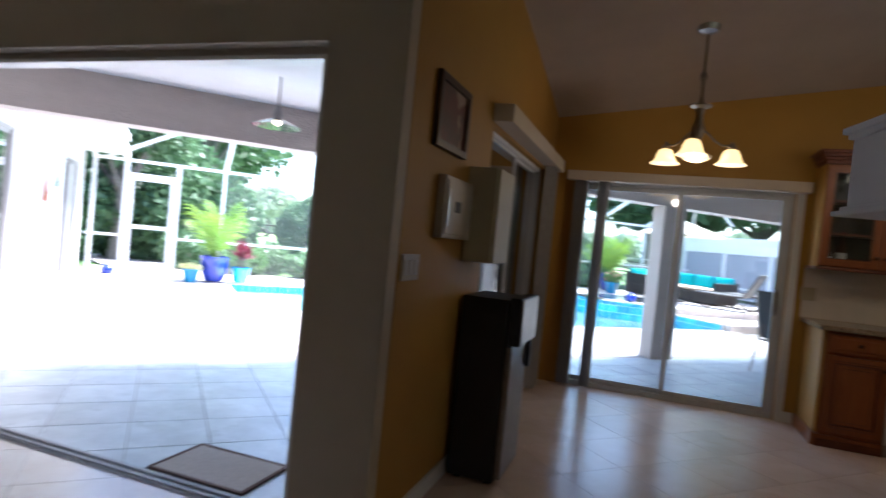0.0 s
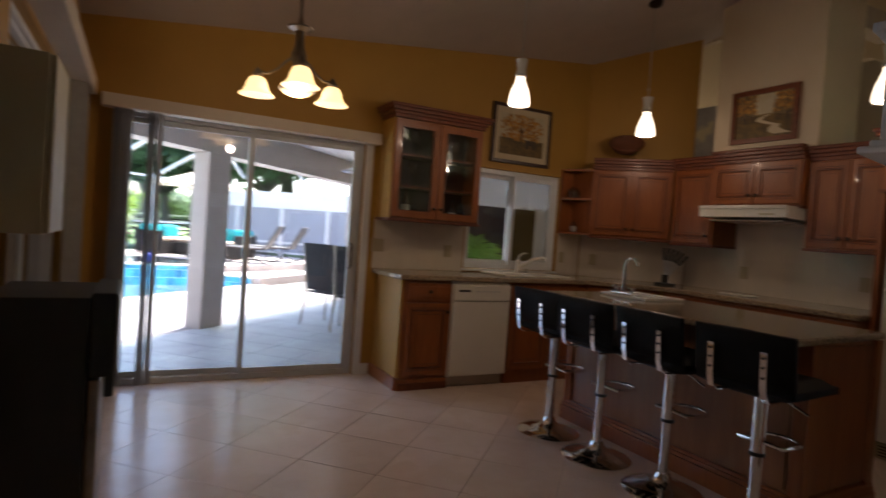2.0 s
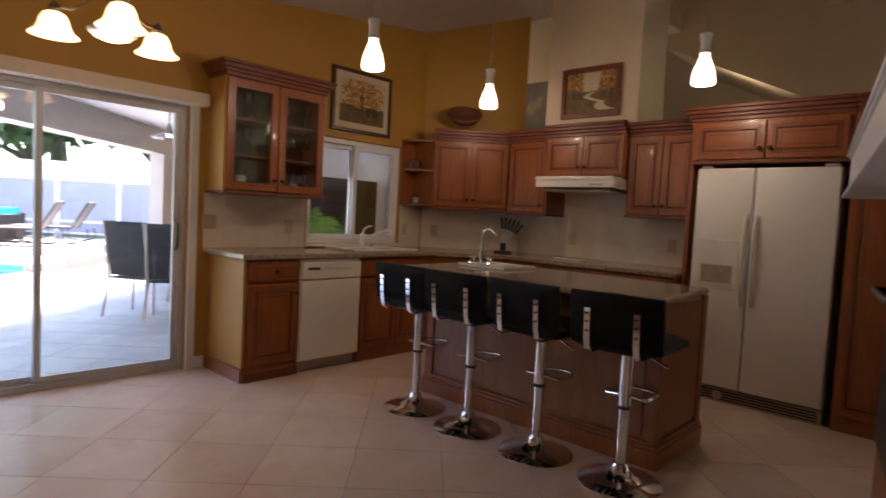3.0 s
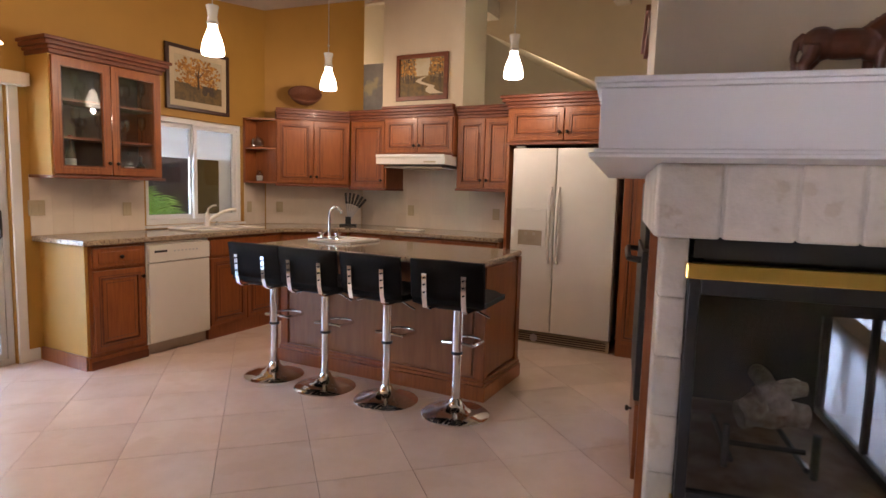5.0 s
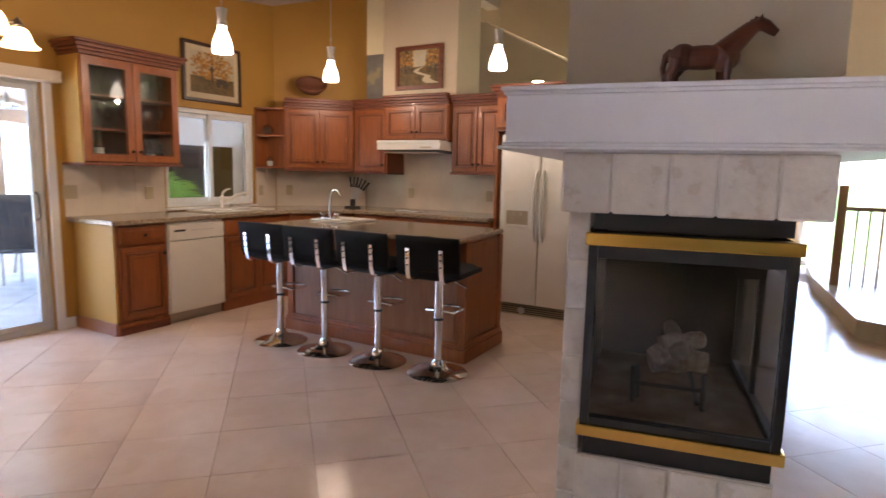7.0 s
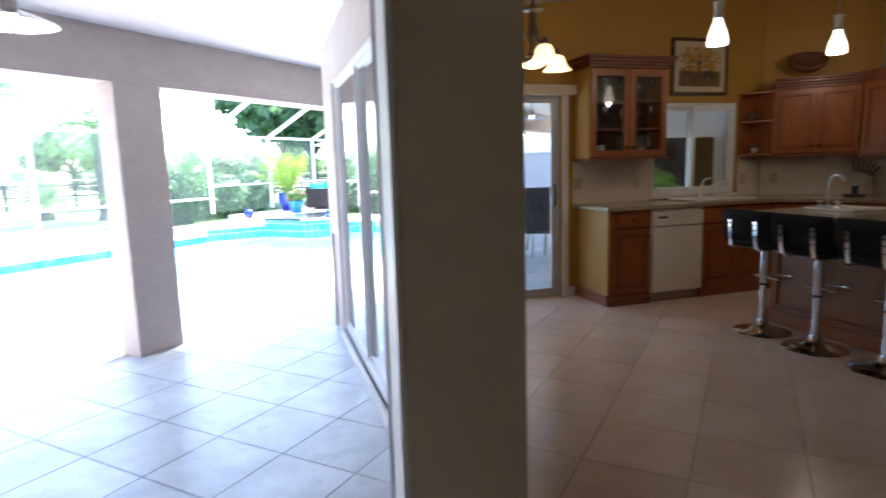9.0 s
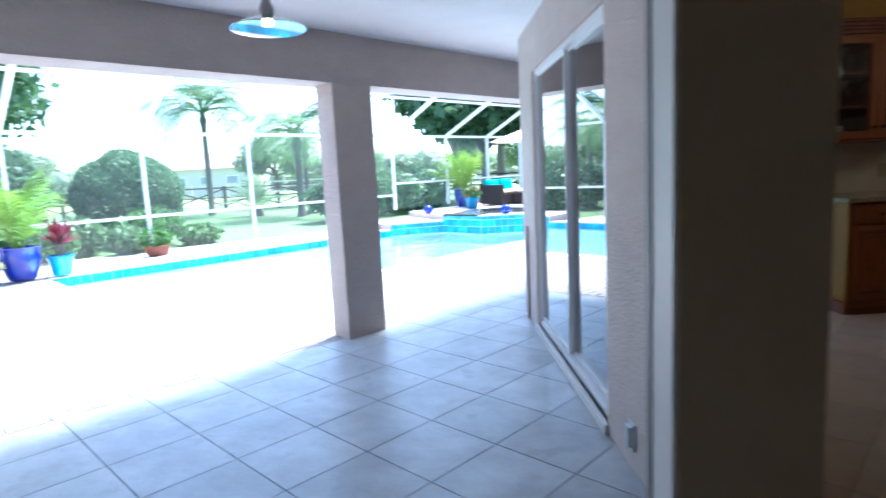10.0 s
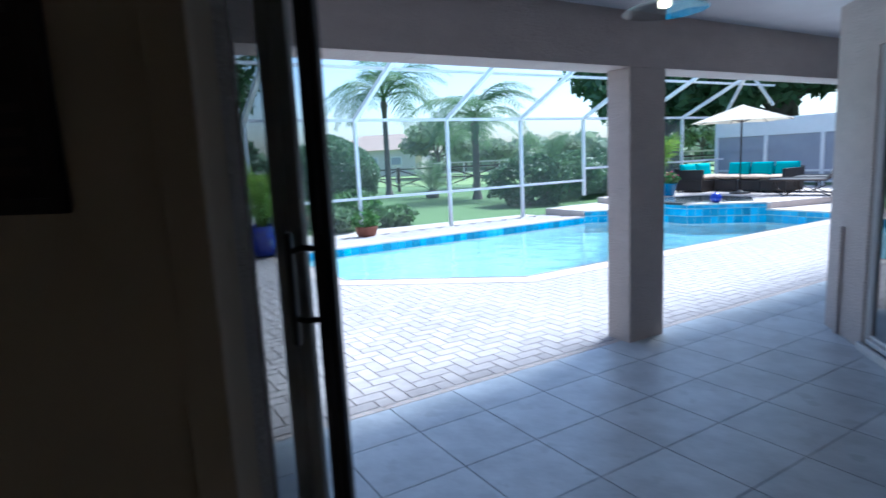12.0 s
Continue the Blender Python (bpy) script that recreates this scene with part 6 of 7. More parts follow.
rng = random.Random(12)
for x0, x1, n_ in ((0.055, 0.21, 8), (0.39, 0.53, 7)):
    for k in range(n_):
        x = x0 + (x1 - x0) * (k + rng.uniform(-0.25, 0.25)) / n_ + 0.008
        w, z0, ln = rng.uniform(0.003, 0.009), rng.uniform(0.16, 0.23), rng.uniform(-0.02, 0.02)
        part("trunk", B().add([(x - w, -0.0132, z0), (x + w, -0.0132, z0), (x + w * 0.5 + ln, -0.0132, 0.402), (x - w * 0.5 + ln, -0.0132, 0.402)], [(0, 1, 2, 3)]), "paint_tree", pr)
fl = B()
for k in range(260):
    side = rng.random() < 0.55
    cx = rng.uniform(0.05, 0.23) if side else rng.uniform(0.37, 0.53)
    cz, rr = rng.uniform(0.24, 0.395), rng.uniform(0.004, 0.012)
    fl.add([(cx + rr * math.cos(i * 1.2566) * rng.uniform(0.6, 1.2), -0.0134 - 0.000003 * k, cz + rr * math.sin(i * 1.2566)) for i in range(5)], [(0, 1, 2, 3, 4)])
part("foliage", fl, "paint_autumn", pr)
bk = thing("wicker_basket", "shallow brown woven basket leaning on top of the cabinets", "basket", 4.43, 5.83, 2.30, -45)
bb = part("bowl", moved(B().lathe([(0.06, 0.0), (0.11, 0.012), (0.15, 0.05), (0.165, 0.085), (0.158, 0.087), (0.142, 0.052), (0.10, 0.022), (0.001, 0.014)], (0, 0, 0), 32), pose(0, 0, -0.06, 35, 0, 0)), "basket", bk, smooth=True)
part("rim", moved(B().tube([(0.165 * math.cos(a), 0.165 * math.sin(a), 0.088) for a in [i * math.pi / 14 for i in range(29)]], 0.010, 8), pose(0, 0, -0.06, 35, 0, 0)), "basket", bk, smooth=True)
solid("etched_glass_panel", B().box(5.06, 5.03, 2.15, 5.075, 5.53, 2.72), "etched", "tall etched glass panel with pale leaf shapes", "glass panel")
solid("spoon_rest", B().box(4.60, 4.50, 0.936, 4.72, 4.78, 0.948, 0.004), "white_china", "white slotted trivet lying on the granite worktop", "trivet")

# ---- foyer ----
structure("foyer_platform", B().prism([(7.9, 0.68), (5.45, 0.47), (5.2, 0.05), (5.2, -2.6), (9.4, -2.6), (9.4, 0.68)], 0.0, 0.17), "tan_stone")
rl = thing("stair_railing", "pale oak railing with slim balusters on the foyer step", "railing", 7.35, 0.50, 0.17, -90)
part("newel_post", B().box(-0.05, -0.05, 0, 0.05, 0.05, 1.15, 0.006), "oak", rl)
part("newel_post", B().box(2.2, -0.05, 0, 2.3, 0.05, 1.0, 0.006), "oak", rl)
part("handrail", B().box(0.05, -0.035, 0.86, 2.2, 0.035, 0.91, 0.01), "oak", rl)
for k in range(17):
    part("baluster", B().box(0.14 + 0.12 * k, -0.015, 0, 0.17 + 0.12 * k, 0.015, 0.86), "oak", rl)
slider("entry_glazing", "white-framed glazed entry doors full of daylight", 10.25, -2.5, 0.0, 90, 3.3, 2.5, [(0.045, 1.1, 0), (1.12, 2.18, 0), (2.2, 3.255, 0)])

# ---- wall beside the lanai opening ----
ps3 = thing("wall_poster", "dark framed poster with unreadable pale lettering", "poster", -4.31, 2.578, 1.345, 0)
part("frame", B().box(0, -0.03, 0, 0.04, -0.002, 0.95, 0.004).box(0.66, -0.03, 0, 0.70, -0.002, 0.95, 0.004).box(0.04, -0.03, 0, 0.66, -0.002, 0.04, 0.004).box(0.04, -0.03, 0.91, 0.66, -0.002, 0.95, 0.004), "poster", ps3)
part("sheet", B().box(0.04, -0.012, 0.04, 0.66, -0.004, 0.91), "poster", ps3)
for k, (z, w) in enumerate(((0.10, 0.40), (0.15, 0.48), (0.20, 0.44), (0.26, 0.50), (0.42, 0.36), (0.50, 0.30), (0.60, 0.42))):
    part("lettering", B().box(0.60 - w, -0.0135, z, 0.60, -0.012, z + 0.022), "poster_text", ps3)

# ---- lanai things ----
lp = thing("lanai_pendant", "lit glass disc pendant lamp under the lanai ceiling", "pendant lamp", -1.99, 4.07, -0.02, 0, group="lanai pendants")
part("shade", B().lathe([(0.175, 2.025), (0.172, 2.032), (0.10, 2.065), (0.05, 2.085), (0.03, 2.09)], (0, 0, 0), 32), "lamp_glass", lp, smooth=True)
part("socket", B().lathe([(0.032, 2.07), (0.034, 2.12), (0.022, 2.15), (0.012, 2.18)], (0, 0, 0), 18), "bronze", lp, smooth=True)
part("bulb", B().lathe([(0.0, 2.035), (0.022, 2.042), (0.026, 2.06), (0.015, 2.075)], (0, 0, 0), 14), "bulb", lp, smooth=True)
part("rod", B().tube([(0, 0, 2.17), (0, 0, 2.395)], 0.008, 8), "bronze", lp)
copy_thing(lp, pose(2.4, 8.1, -0.1))
mt = thing("doormat", "grey coir doormat with brown binding outside the opening", "doormat", -1.66, 2.80, -0.021, 0)
part("mat_surface", B().box(0.02, 0.02, 0, 0.58, 0.38, 0.010), "doormat", mt)
part("binding", B().box(0, 0, 0, 0.60, 0.02, 0.012).box(0, 0.38, 0, 0.60, 0.40, 0.012).box(0, 0.02, 0, 0.02, 0.38, 0.012).box(0.58, 0.02, 0, 0.60, 0.38, 0.012), "mat_edge", mt)
ol = thing("outdoor_outlet", "grey weatherproof outlet low on the stucco wall", "outlet", -0.451, 3.56, 0.14, -90)
part("plate", B().box(-0.04, -0.012, -0.06, 0.04, 0, 0.06, 0.003), "steel", ol)
part("cover", B().box(-0.025, -0.03, -0.045, 0.025, -0.012, 0.045, 0.004), "steel", ol)
structure("corner_guard", B().box(-0.475, 6.15, -0.02, -0.452, 6.20, 0.80, 0.003), "stucco")
pg = solid("column_hook", B().box(0.355, 0.10, 0.82, 0.366, 0.13, 0.94, 0.003), "steel", "small metal bracket on the lanai column", "bracket")
at_lanai(pg)


def patio_chair(x, y, rz):
    c = thing("patio_chair", "dark sling patio chair with grey metal legs", "chair", x, y, -0.022, rz, group="lanai dining chairs")
    part("seat", moved(cushion(0.46, 0.44, 0.035, 0.004), pose(0, 0, 0.43)), "dark_cloth", c, smooth=True)
    part("backrest", moved(cushion(0.46, 0.62, 0.035, 0.006), pose(0, 0.25, 0.76, 78, 0, 0)), "dark_cloth", c, smooth=True)
    for sx in (-0.24, 0.24):
        part("arm", B().tube([(sx, -0.20, 0.0), (sx, -0.22, 0.60), (sx, 0.0, 0.64), (sx, 0.24, 0.62)], 0.012, 8), "steel_panel", c, smooth=True)
        part("leg", B().tube([(sx, 0.30, 0.0), (sx, 0.20, 0.42), (sx, 0.30, 1.06)], 0.013, 8), "steel_panel", c, smooth=True)
    return c


patio_chair(2.42, 8.85, 125)
patio_chair(2.62, 8.42, 150)
tb = thing("patio_table", "dark round patio table beside the chairs", "table", 3.3, 9.2, -0.022, 0)
part("top", B().lathe([(0.001, 0.70), (0.60, 0.70), (0.61, 0.715), (0.60, 0.73), (0.001, 0.73)], (0, 0, 0), 36), "dark_cloth", tb)
for k in range(4):
    a = math.pi / 4 + math.pi / 2 * k
    part("leg", B().tube([(0.45 * math.cos(a), 0.45 * math.sin(a), 0), (0.35 * math.cos(a), 0.35 * math.sin(a), 0.70)], 0.018, 8), "steel_panel", tb)
# white wing wall across the lanai from the kitchen window
wall("wall_alcove", (4.9, 9.3), (9.2, 9.3), 1, 0.2, -0.03, 2.6, [(0.5, 2.3, 0.0, 2.0)], "white_stucco")
wall("wall_alcove_side", (9.1, 6.4), (9.1, 9.3), -1, 0.2, -0.03, 2.6, [], "white_stucco")
slider("alcove_sliding_door", "closed bronze sliding door mirroring the garden", 5.4, 9.38, 0.0, 0, 1.8, 2.0, [(0.045, 0.92, 0.02), (0.88, 1.755, -0.02)], "dark_pane", frame_mat="white_metal")
structure("alcove_room", B().box(5.0, 9.51, -0.03, 9.2, 12.0, 0.0).box(5.0, 12.0, 0, 9.2, 12.1, 2.6).box(4.9, 9.51, 0, 5.0, 12.1, 2.6).box(9.2, 9.51, 0, 9.3, 12.1, 2.6).box(4.9, 9.51, 2.6, 9.3, 12.1, 2.7), "ochre")

# raised deck furniture, in lanai coordinates
DZ = 0.251


def sofa_unit(u, v, rz, w, corner=False, arm=0):
    s = thing("sofa_section", "dark rattan sofa section with aqua back cushion and tan seat", "sofa", *uv(u, v, DZ), 45 + rz, group="sectional sofa")
    part("base", B().box(0, 0, 0.03, w, 0.80, 0.30, 0.012), "rattan", s)
    part("back", B().box(0, 0.70, 0.30, w, 0.82, 0.62, 0.012), "rattan", s)
    part("seat_cushion", moved(cushion(w - 0.03, 0.66, 0.12), pose(w / 2, 0.34, 0.36)), "tan", s, smooth=True)
    part("back_cushion", moved(cushion(w - 0.04, 0.40, 0.15), pose(w / 2, 0.62, 0.53, 80, 0, 0)), "aqua", s, smooth=True)
    if arm:
        x0 = 0 if arm < 0 else w - 0.10
        part("arm", B().box(x0, -0.005, 0.30, x0 + 0.10, 0.70, 0.58, 0.012), "rattan", s)
    for x in (0.06, w - 0.06):
        for y in (0.06, 0.74):
            part("foot", B().box(x - 0.02, y - 0.02, 0, x + 0.02, y + 0.02, 0.03), "black", s)
    return s


sofa_unit(10.2, 6.4, 0, 0.65, arm=-1)
sofa_unit(10.86, 6.4, 0, 0.64)
sofa_unit(10.7, 6.37, -90, 0.60)
sofa_unit(10.7, 5.76, -90, 0.60)
sofa_unit(10.7, 5.15, -90, 0.62, arm=1)
um = thing("patio_umbrella", "open cream canvas umbrella on a dark pole", "umbrella", *uv(10.3, 5.42, DZ), 45)
um.scale = (0.88, 0.88, 0.88)
part("base", B().lathe([(0.26, 0), (0.26, 0.03), (0.10, 0.06), (0.04, 0.10)], (0, 0, 0), 24), "black", um, smooth=True)
part("pole", B().tube([(0, 0, 0.08), (0, 0, 2.36)], 0.022, 10), "dark_bronze", um)
cv = B()
cv.add([(0, 0, 2.42)] + [(1.30 * math.cos(i * math.pi / 4), 1.30 * math.sin(i * math.pi / 4), 1.97) for i in range(8)] + [(1.30 * math.cos((i + .5) * math.pi / 4) * 0.94, 1.30 * math.sin((i + .5) * math.pi / 4) * 0.94, 1.985) for i in range(8)],
       [(0, 1 + i, 9 + i) for i in range(8)] + [(0, 9 + i, 1 + (i + 1) % 8) for i in range(8)])
cvo = part("canopy", cv, "canvas", um)
sl = cvo.modifiers.new("cloth", "SOLIDIFY")
sl.thickness = 0.008
for i in range(8):
    a = i * math.pi / 4
    part("rib", B().tube([(0.02 * math.cos(a), 0.02 * math.sin(a), 2.38), (1.27 * math.cos(a), 1.27 * math.sin(a), 1.962)], 0.010, 6), "dark_bronze", um)
    part("strut", B().tube([(0.03 * math.cos(a), 0.03 * math.sin(a), 1.95), (0.65 * math.cos(a), 0.65 * math.sin(a), 2.165)], 0.008, 6), "dark_bronze", um)


def lounger(u, v, rz):
    s = thing("chaise_lounge", "striped grey sling lounge chair with curved dark legs", "lounge chair", *uv(u, v, DZ), 45 + rz, group="loungers")
    part("frame", B().tube([(-0.30, -0.9, 0.34), (-0.30, 0.25, 0.34), (-0.30, 0.57, 0.90)], 0.018, 8).tube([(0.30, -0.9, 0.34), (0.30, 0.25, 0.34), (0.30, 0.57, 0.90)], 0.018, 8), "dark_bronze", s)
    part("seat", moved(cushion(0.58, 1.12, 0.05, 0.006), pose(0, -0.33, 0.365)), "grey_cloth", s, smooth=True)
    part("backrest", moved(cushion(0.58, 0.68, 0.05, 0.006), pose(0, 0.395, 0.625, 60, 0, 0)), "grey_cloth", s, smooth=True)
    for k in (-0.18, -0.06, 0.06, 0.18):
        part("stripe", moved(B().box(k - 0.022, -0.55, 0.024, k + 0.022, 0.55, 0.031), pose(0, -0.33, 0.365)), "dark_cloth", s)
        part("stripe", moved(B().box(k - 0.022, -0.32, 0.024, k + 0.022, 0.32, 0.031), pose(0, 0.395, 0.625, 60, 0, 0)), "dark_cloth", s)
    for x in (-0.30, 0.30):
        for y0, y1 in ((-0.75, -0.35), (0.05, 0.55)):
            part("leg", B().tube([(x, y0, 0.33), (x, y0 - 0.03, 0.12), (x, (y0 + y1) / 2, 0.012), (x, y1 + 0.03, 0.12), (x, y1, 0.33)], 0.014, 8), "dark_bronze", s, smooth=True)
    return s


lounger(10.4, 3.75, -159)
lounger(11.5, 3.74, -163)


def ball(u, v, z):
    s = thing("glass_float", "round cobalt blue glass ornament by the pool", "ornament", *uv(u, v, z), 0, group="blue glass floats")
    part("globe", B().lathe([(0.05, 0), (0.10, 0.03), (0.125, 0.09), (0.115, 0.14), (0.07, 0.19), (0.025, 0.21)], (0, 0, 0), 24), "wicker_blue", s, smooth=True)
    part("stem", B().lathe([(0.022, 0.205), (0.012, 0.235), (0.004, 0.26)], (0, 0, 0), 12), "wicker_blue", s, smooth=True)


ball(7.76, 4.39, DZ + 0.012)
ball(7.45, 6.6, DZ)
ball(-2.9, 7.3, -0.045)


# ---- plants ----
def leaf_cloud(n, radii, size, seed, shell=0.55, lumpy=1.0):
    """Many small leaves through an uneven ellipsoid round the origin."""
    rng = np.random.default_rng(seed)
    d = rng.normal(size=(n, 3))
    d /= np.linalg.norm(d, axis=1)[:, None]
    lump = 1 + lumpy * (0.13 * np.sin(d[:, 0] * 5 + seed) * np.cos(d[:, 1] * 4 + 2 * seed) + 0.09 * np.sin(d[:, 2] * 9 + d[:, 0] * 7))
    r = (shell + (1 - shell) * rng.random(n) ** 0.6) * lump
    c = d * r[:, None] * np.array(radii)
    t = rng.normal(size=(n, 3))
    t /= np.linalg.norm(t, axis=1)[:, None]
    q = np.cross(t, rng.normal(size=(n, 3)))
    q /= np.linalg.norm(q, axis=1)[:, None]
    s = size * (0.6 + 0.8 * rng.random(n))[:, None]
    v = np.stack([c - t * s, c + q * s * 0.45, c + t * s, c - q * s * 0.45], axis=1).reshape(-1, 3)
    me = bpy.data.meshes.new("leaves")
    me.from_pydata(v.tolist(), [], np.arange(4 * n).reshape(n, 4).tolist())
    return me


def with_mat(me, m):
    me.materials.append(M[m])
    return me


def frond_mesh(length, droop, leaflets, leaf_len, width, seed, rise=0.5):
    """One feather frond, rising along +x and arching down, with pairs of narrow leaflets."""
    rng = np.random.default_rng(seed)
    pts = []
    for i in range(13):
        t = i / 12
        pts.append(Vector((length * t * (1 - 0.12 * t), 0, length * (rise * t - droop * t * t))))
    b = B()
    b.tube(pts, 0.016 * length / 2 + 0.004, 5, 0.003)
    for k in range(leaflets):
        t = 0.14 + 0.85 * k / leaflets
        i = min(11, int(t * 12))
        p = pts[i].lerp(pts[i + 1], t * 12 - i)
        d = (pts[i + 1] - pts[i]).normalized()
        ln = leaf_len * (0.45 + 0.9 * math.sin(math.pi * min(1, t * 0.93 + 0.07))) * (0.85 + 0.3 * rng.random())
        for s in (-1, 1):
            dirn = (d * 0.65 + Vector((0, s, 0.10 - 0.35 * rng.random()))).normalized()
            tip = p + dirn * ln + Vector((0, 0, -0.22 * ln))
            mid = p + dirn * ln * 0.5 + Vector((0, 0, 0.02 * ln))
            w = d * width
            b.add([p - w * 0.5, p + w * 0.5, mid + w, tip, mid - w * 0.6], [(0, 1, 2, 4), (4, 2, 3)])
    return b.mesh("frond")


FRONDS = [with_mat(frond_mesh(2.0, 1.05, 46, 0.46, 0.016, s, 0.8), "palm_leaf") for s in range(3)]
ARECA = [with_mat(frond_mesh(0.95, 0.45, 20, 0.26, 0.012, s, 0.95), "areca") for s in range(3)]
CYCAD = [with_mat(frond_mesh(1.7, 0.55, 40, 0.28, 0.010, s + 9, 0.75), "palm_leaf") for s in range(2)]


def fronds(parent, meshes, count, z, seed, scale=1.0, tilt=(-10, 45), r0=0.02):
    rng = random.Random(seed)
    for k in range(count):
        ob = new("frond", meshes[k % len(meshes)])
        ob.parent = parent
        a = 360 / count * k + rng.uniform(-12, 12)
        s = scale * rng.uniform(0.8, 1.12)
        ob.matrix_basis = pose(r0 * math.cos(radians(a)), r0 * math.sin(radians(a)), z, 0, 0, a) @ pose(0, 0, 0, 0, -rng.uniform(*tilt), 0) @ Matrix.Diagonal((s, s, s, 1))


def palm(x, y, h, seed, label, scale=1.0, count=15):
    x, y = garden(x, y)
    p = thing("palm_tree", label, "palm tree", x, y, -0.09, seed * 40)
    n_ = 12
    part("trunk", B().lathe([(0.20, 0), (0.15, 0.25)] + [(0.13 - 0.03 * i / n_ + 0.008 * (i % 2), 0.3 + (h - 0.5) * i / n_) for i in range(n_)] + [(0.13, h - 0.35), (0.17, h - 0.1), (0.08, h + 0.15)], (0, 0, 0), 12), "bark", p, smooth=True)
    part("crown_shaft", B().lathe([(0.10, h), (0.12, h + 0.15), (0.05, h + 0.45)], (0, 0, 0), 10), "palm_leaf", p, smooth=True)
    fronds(p, FRONDS, count, h + 0.2, seed, scale, (-15, 40))
    return p


palm(-9.9, 26.5, 4.1, 1, "tall queen palm with drooping feather fronds on the lawn", 1.55, 19)
palm(-5.35, 22.6, 2.75, 2, "queen palm with arching fronds on the lawn", 1.25, 16)
palm(-6.6, 31.0, 2.6, 3, "queen palm farther back beyond the lawn", 1.2, 14)


def cycad(x, y, h, seed, label, scale=1.0, count=22):
    x, y = garden(x, y)
    p = thing("pygmy_palm", label, "palm", x, y, -0.09, seed * 50)
    part("trunk", B().lathe([(0.26, 0), (0.28, h * 0.4), (0.22, h)], (0, 0, 0), 12), "bark", p, smooth=True)
    fronds(p, CYCAD, count, h, seed, scale, (-5, 60), 0.08)


cycad(-2.75, 20.3, 0.55, 4, "spreading date palm with a stubby trunk on the lawn", 1.15)
cycad(-7.4, 24.2, 0.3, 5, "low bushy palm at the back of the lawn", 0.85)
cycad(-0.6, 24.0, 0.4, 6, "bushy palm in front of the hedge", 1.0)


def potted(u, v, z, rz, label, glaze, prof, soil_z, soil_r):
    p = thing("potted_plant", label, "potted plant", *uv(u, v, z), rz)
    part("pot", B().lathe(prof, (0, 0, 0), 28), glaze, p, smooth=True)
    part("soil", B().lathe([(0.001, soil_z), (soil_r, soil_z), (soil_r, soil_z - 0.02), (0.001, soil_z - 0.02)], (0, 0, 0), 20), "soil", p)
    return p


BIG = [(0.16, 0), (0.19, 0.03), (0.25, 0.20), (0.27, 0.34), (0.255, 0.42), (0.275, 0.46), (0.28, 0.49), (0.245, 0.49), (0.235, 0.42)]
SMALL = [(0.12, 0), (0.135, 0.02), (0.18, 0.27), (0.19, 0.28), (0.19, 0.31), (0.165, 0.31), (0.16, 0.26)]
PZ = 0.012
for u, v, z, k in ((-1.0, 6.68, PZ, 1), (9.8, 7.5, DZ, 2)):
    a = potted(u, v, z, 30 * k, "feathery areca palm in a cobalt blue glazed pot", "wicker_blue", BIG, 0.43, 0.24)
    fronds(a, ARECA, 15, 0.43, 20 + k, 1.15, (5, 58), 0.05)
rp = potted(-0.50, 6.62, PZ, 10, "burgundy-leaved plant in a turquoise glazed pot", "turq_glaze", SMALL, 0.26, 0.16)
for k in range(5):
    part("stalk", B().tube([(0.02 * k - 0.04, 0.02 * (k % 2), 0.25), (0.04 * k - 0.08, 0.04 * (k % 3) - 0.03, 0.48 + 0.05 * (k % 3))], 0.010, 6), "bark", rp)
rl_ = B()
rng = random.Random(8)
for k in range(46):
    a, e = rng.uniform(0, 2 * math.pi), rng.uniform(0.1, 1.35)
    base = Vector((rng.uniform(-0.09, 0.09), rng.uniform(-0.06, 0.06), rng.uniform(0.42, 0.60)))
    d = Vector((math.cos(a) * math.cos(e), math.sin(a) * math.cos(e), math.sin(e)))
    w = Vector((-math.sin(a), math.cos(a), 0)) * 0.035
    ln = rng.uniform(0.28, 0.46)
    rl_.add([base, base + d * ln * 0.5 + w, base + d * ln - Vector((0, 0, 0.03)), base + d * ln * 0.5 - w], [(0, 1, 2, 3)])
part("leaves", rl_, "red_leaf", rp)
tp = potted(-1.43, 6.50, -0.02, 0, "pale flowering succulent in a small turquoise pot", "turq_glaze", [(r * 0.85, z * 0.85) for r, z in SMALL], 0.22, 0.13)
part("blossoms", with_mat(leaf_cloud(260, (0.19, 0.19, 0.07), 0.035, 5), "pale_flower"), "pale_flower", tp).location = (0, 0, 0.30)
for u, v, k in ((9.1, 6.55, 3), (9.5, 7.0, 4)):
    tp = potted(u, v, DZ, 0, "leafy flowering plant in a turquoise glazed pot", "turq_glaze", SMALL, 0.26, 0.16)
    part("leaves", with_mat(leaf_cloud(320, (0.24, 0.24, 0.16), 0.06, 6 + k), "leaf"), "leaf", tp).location = (0, 0, 0.42)
    part("blossoms", with_mat(leaf_cloud(60, (0.25, 0.25, 0.15), 0.035, 16 + k), "flower"), "flower", tp).location = (0, 0, 0.45)
cp = thing("terracotta_pot", "tipped terracotta pot beside the cage with trailing leaves", "planter", -6.55, 12.25, -0.09, 0)
part("pot", B().lathe([(0.12, 0), (0.20, 0.12), (0.23, 0.26), (0.20, 0.27), (0.17, 0.15)], (0, 0, 0), 24), "terracotta", cp, smooth=True)
part("leaves", with_mat(leaf_cloud(300, (0.28, 0.28, 0.22), 0.06, 31), "leaf"), "leaf", cp).location = (0, 0, 0.40)


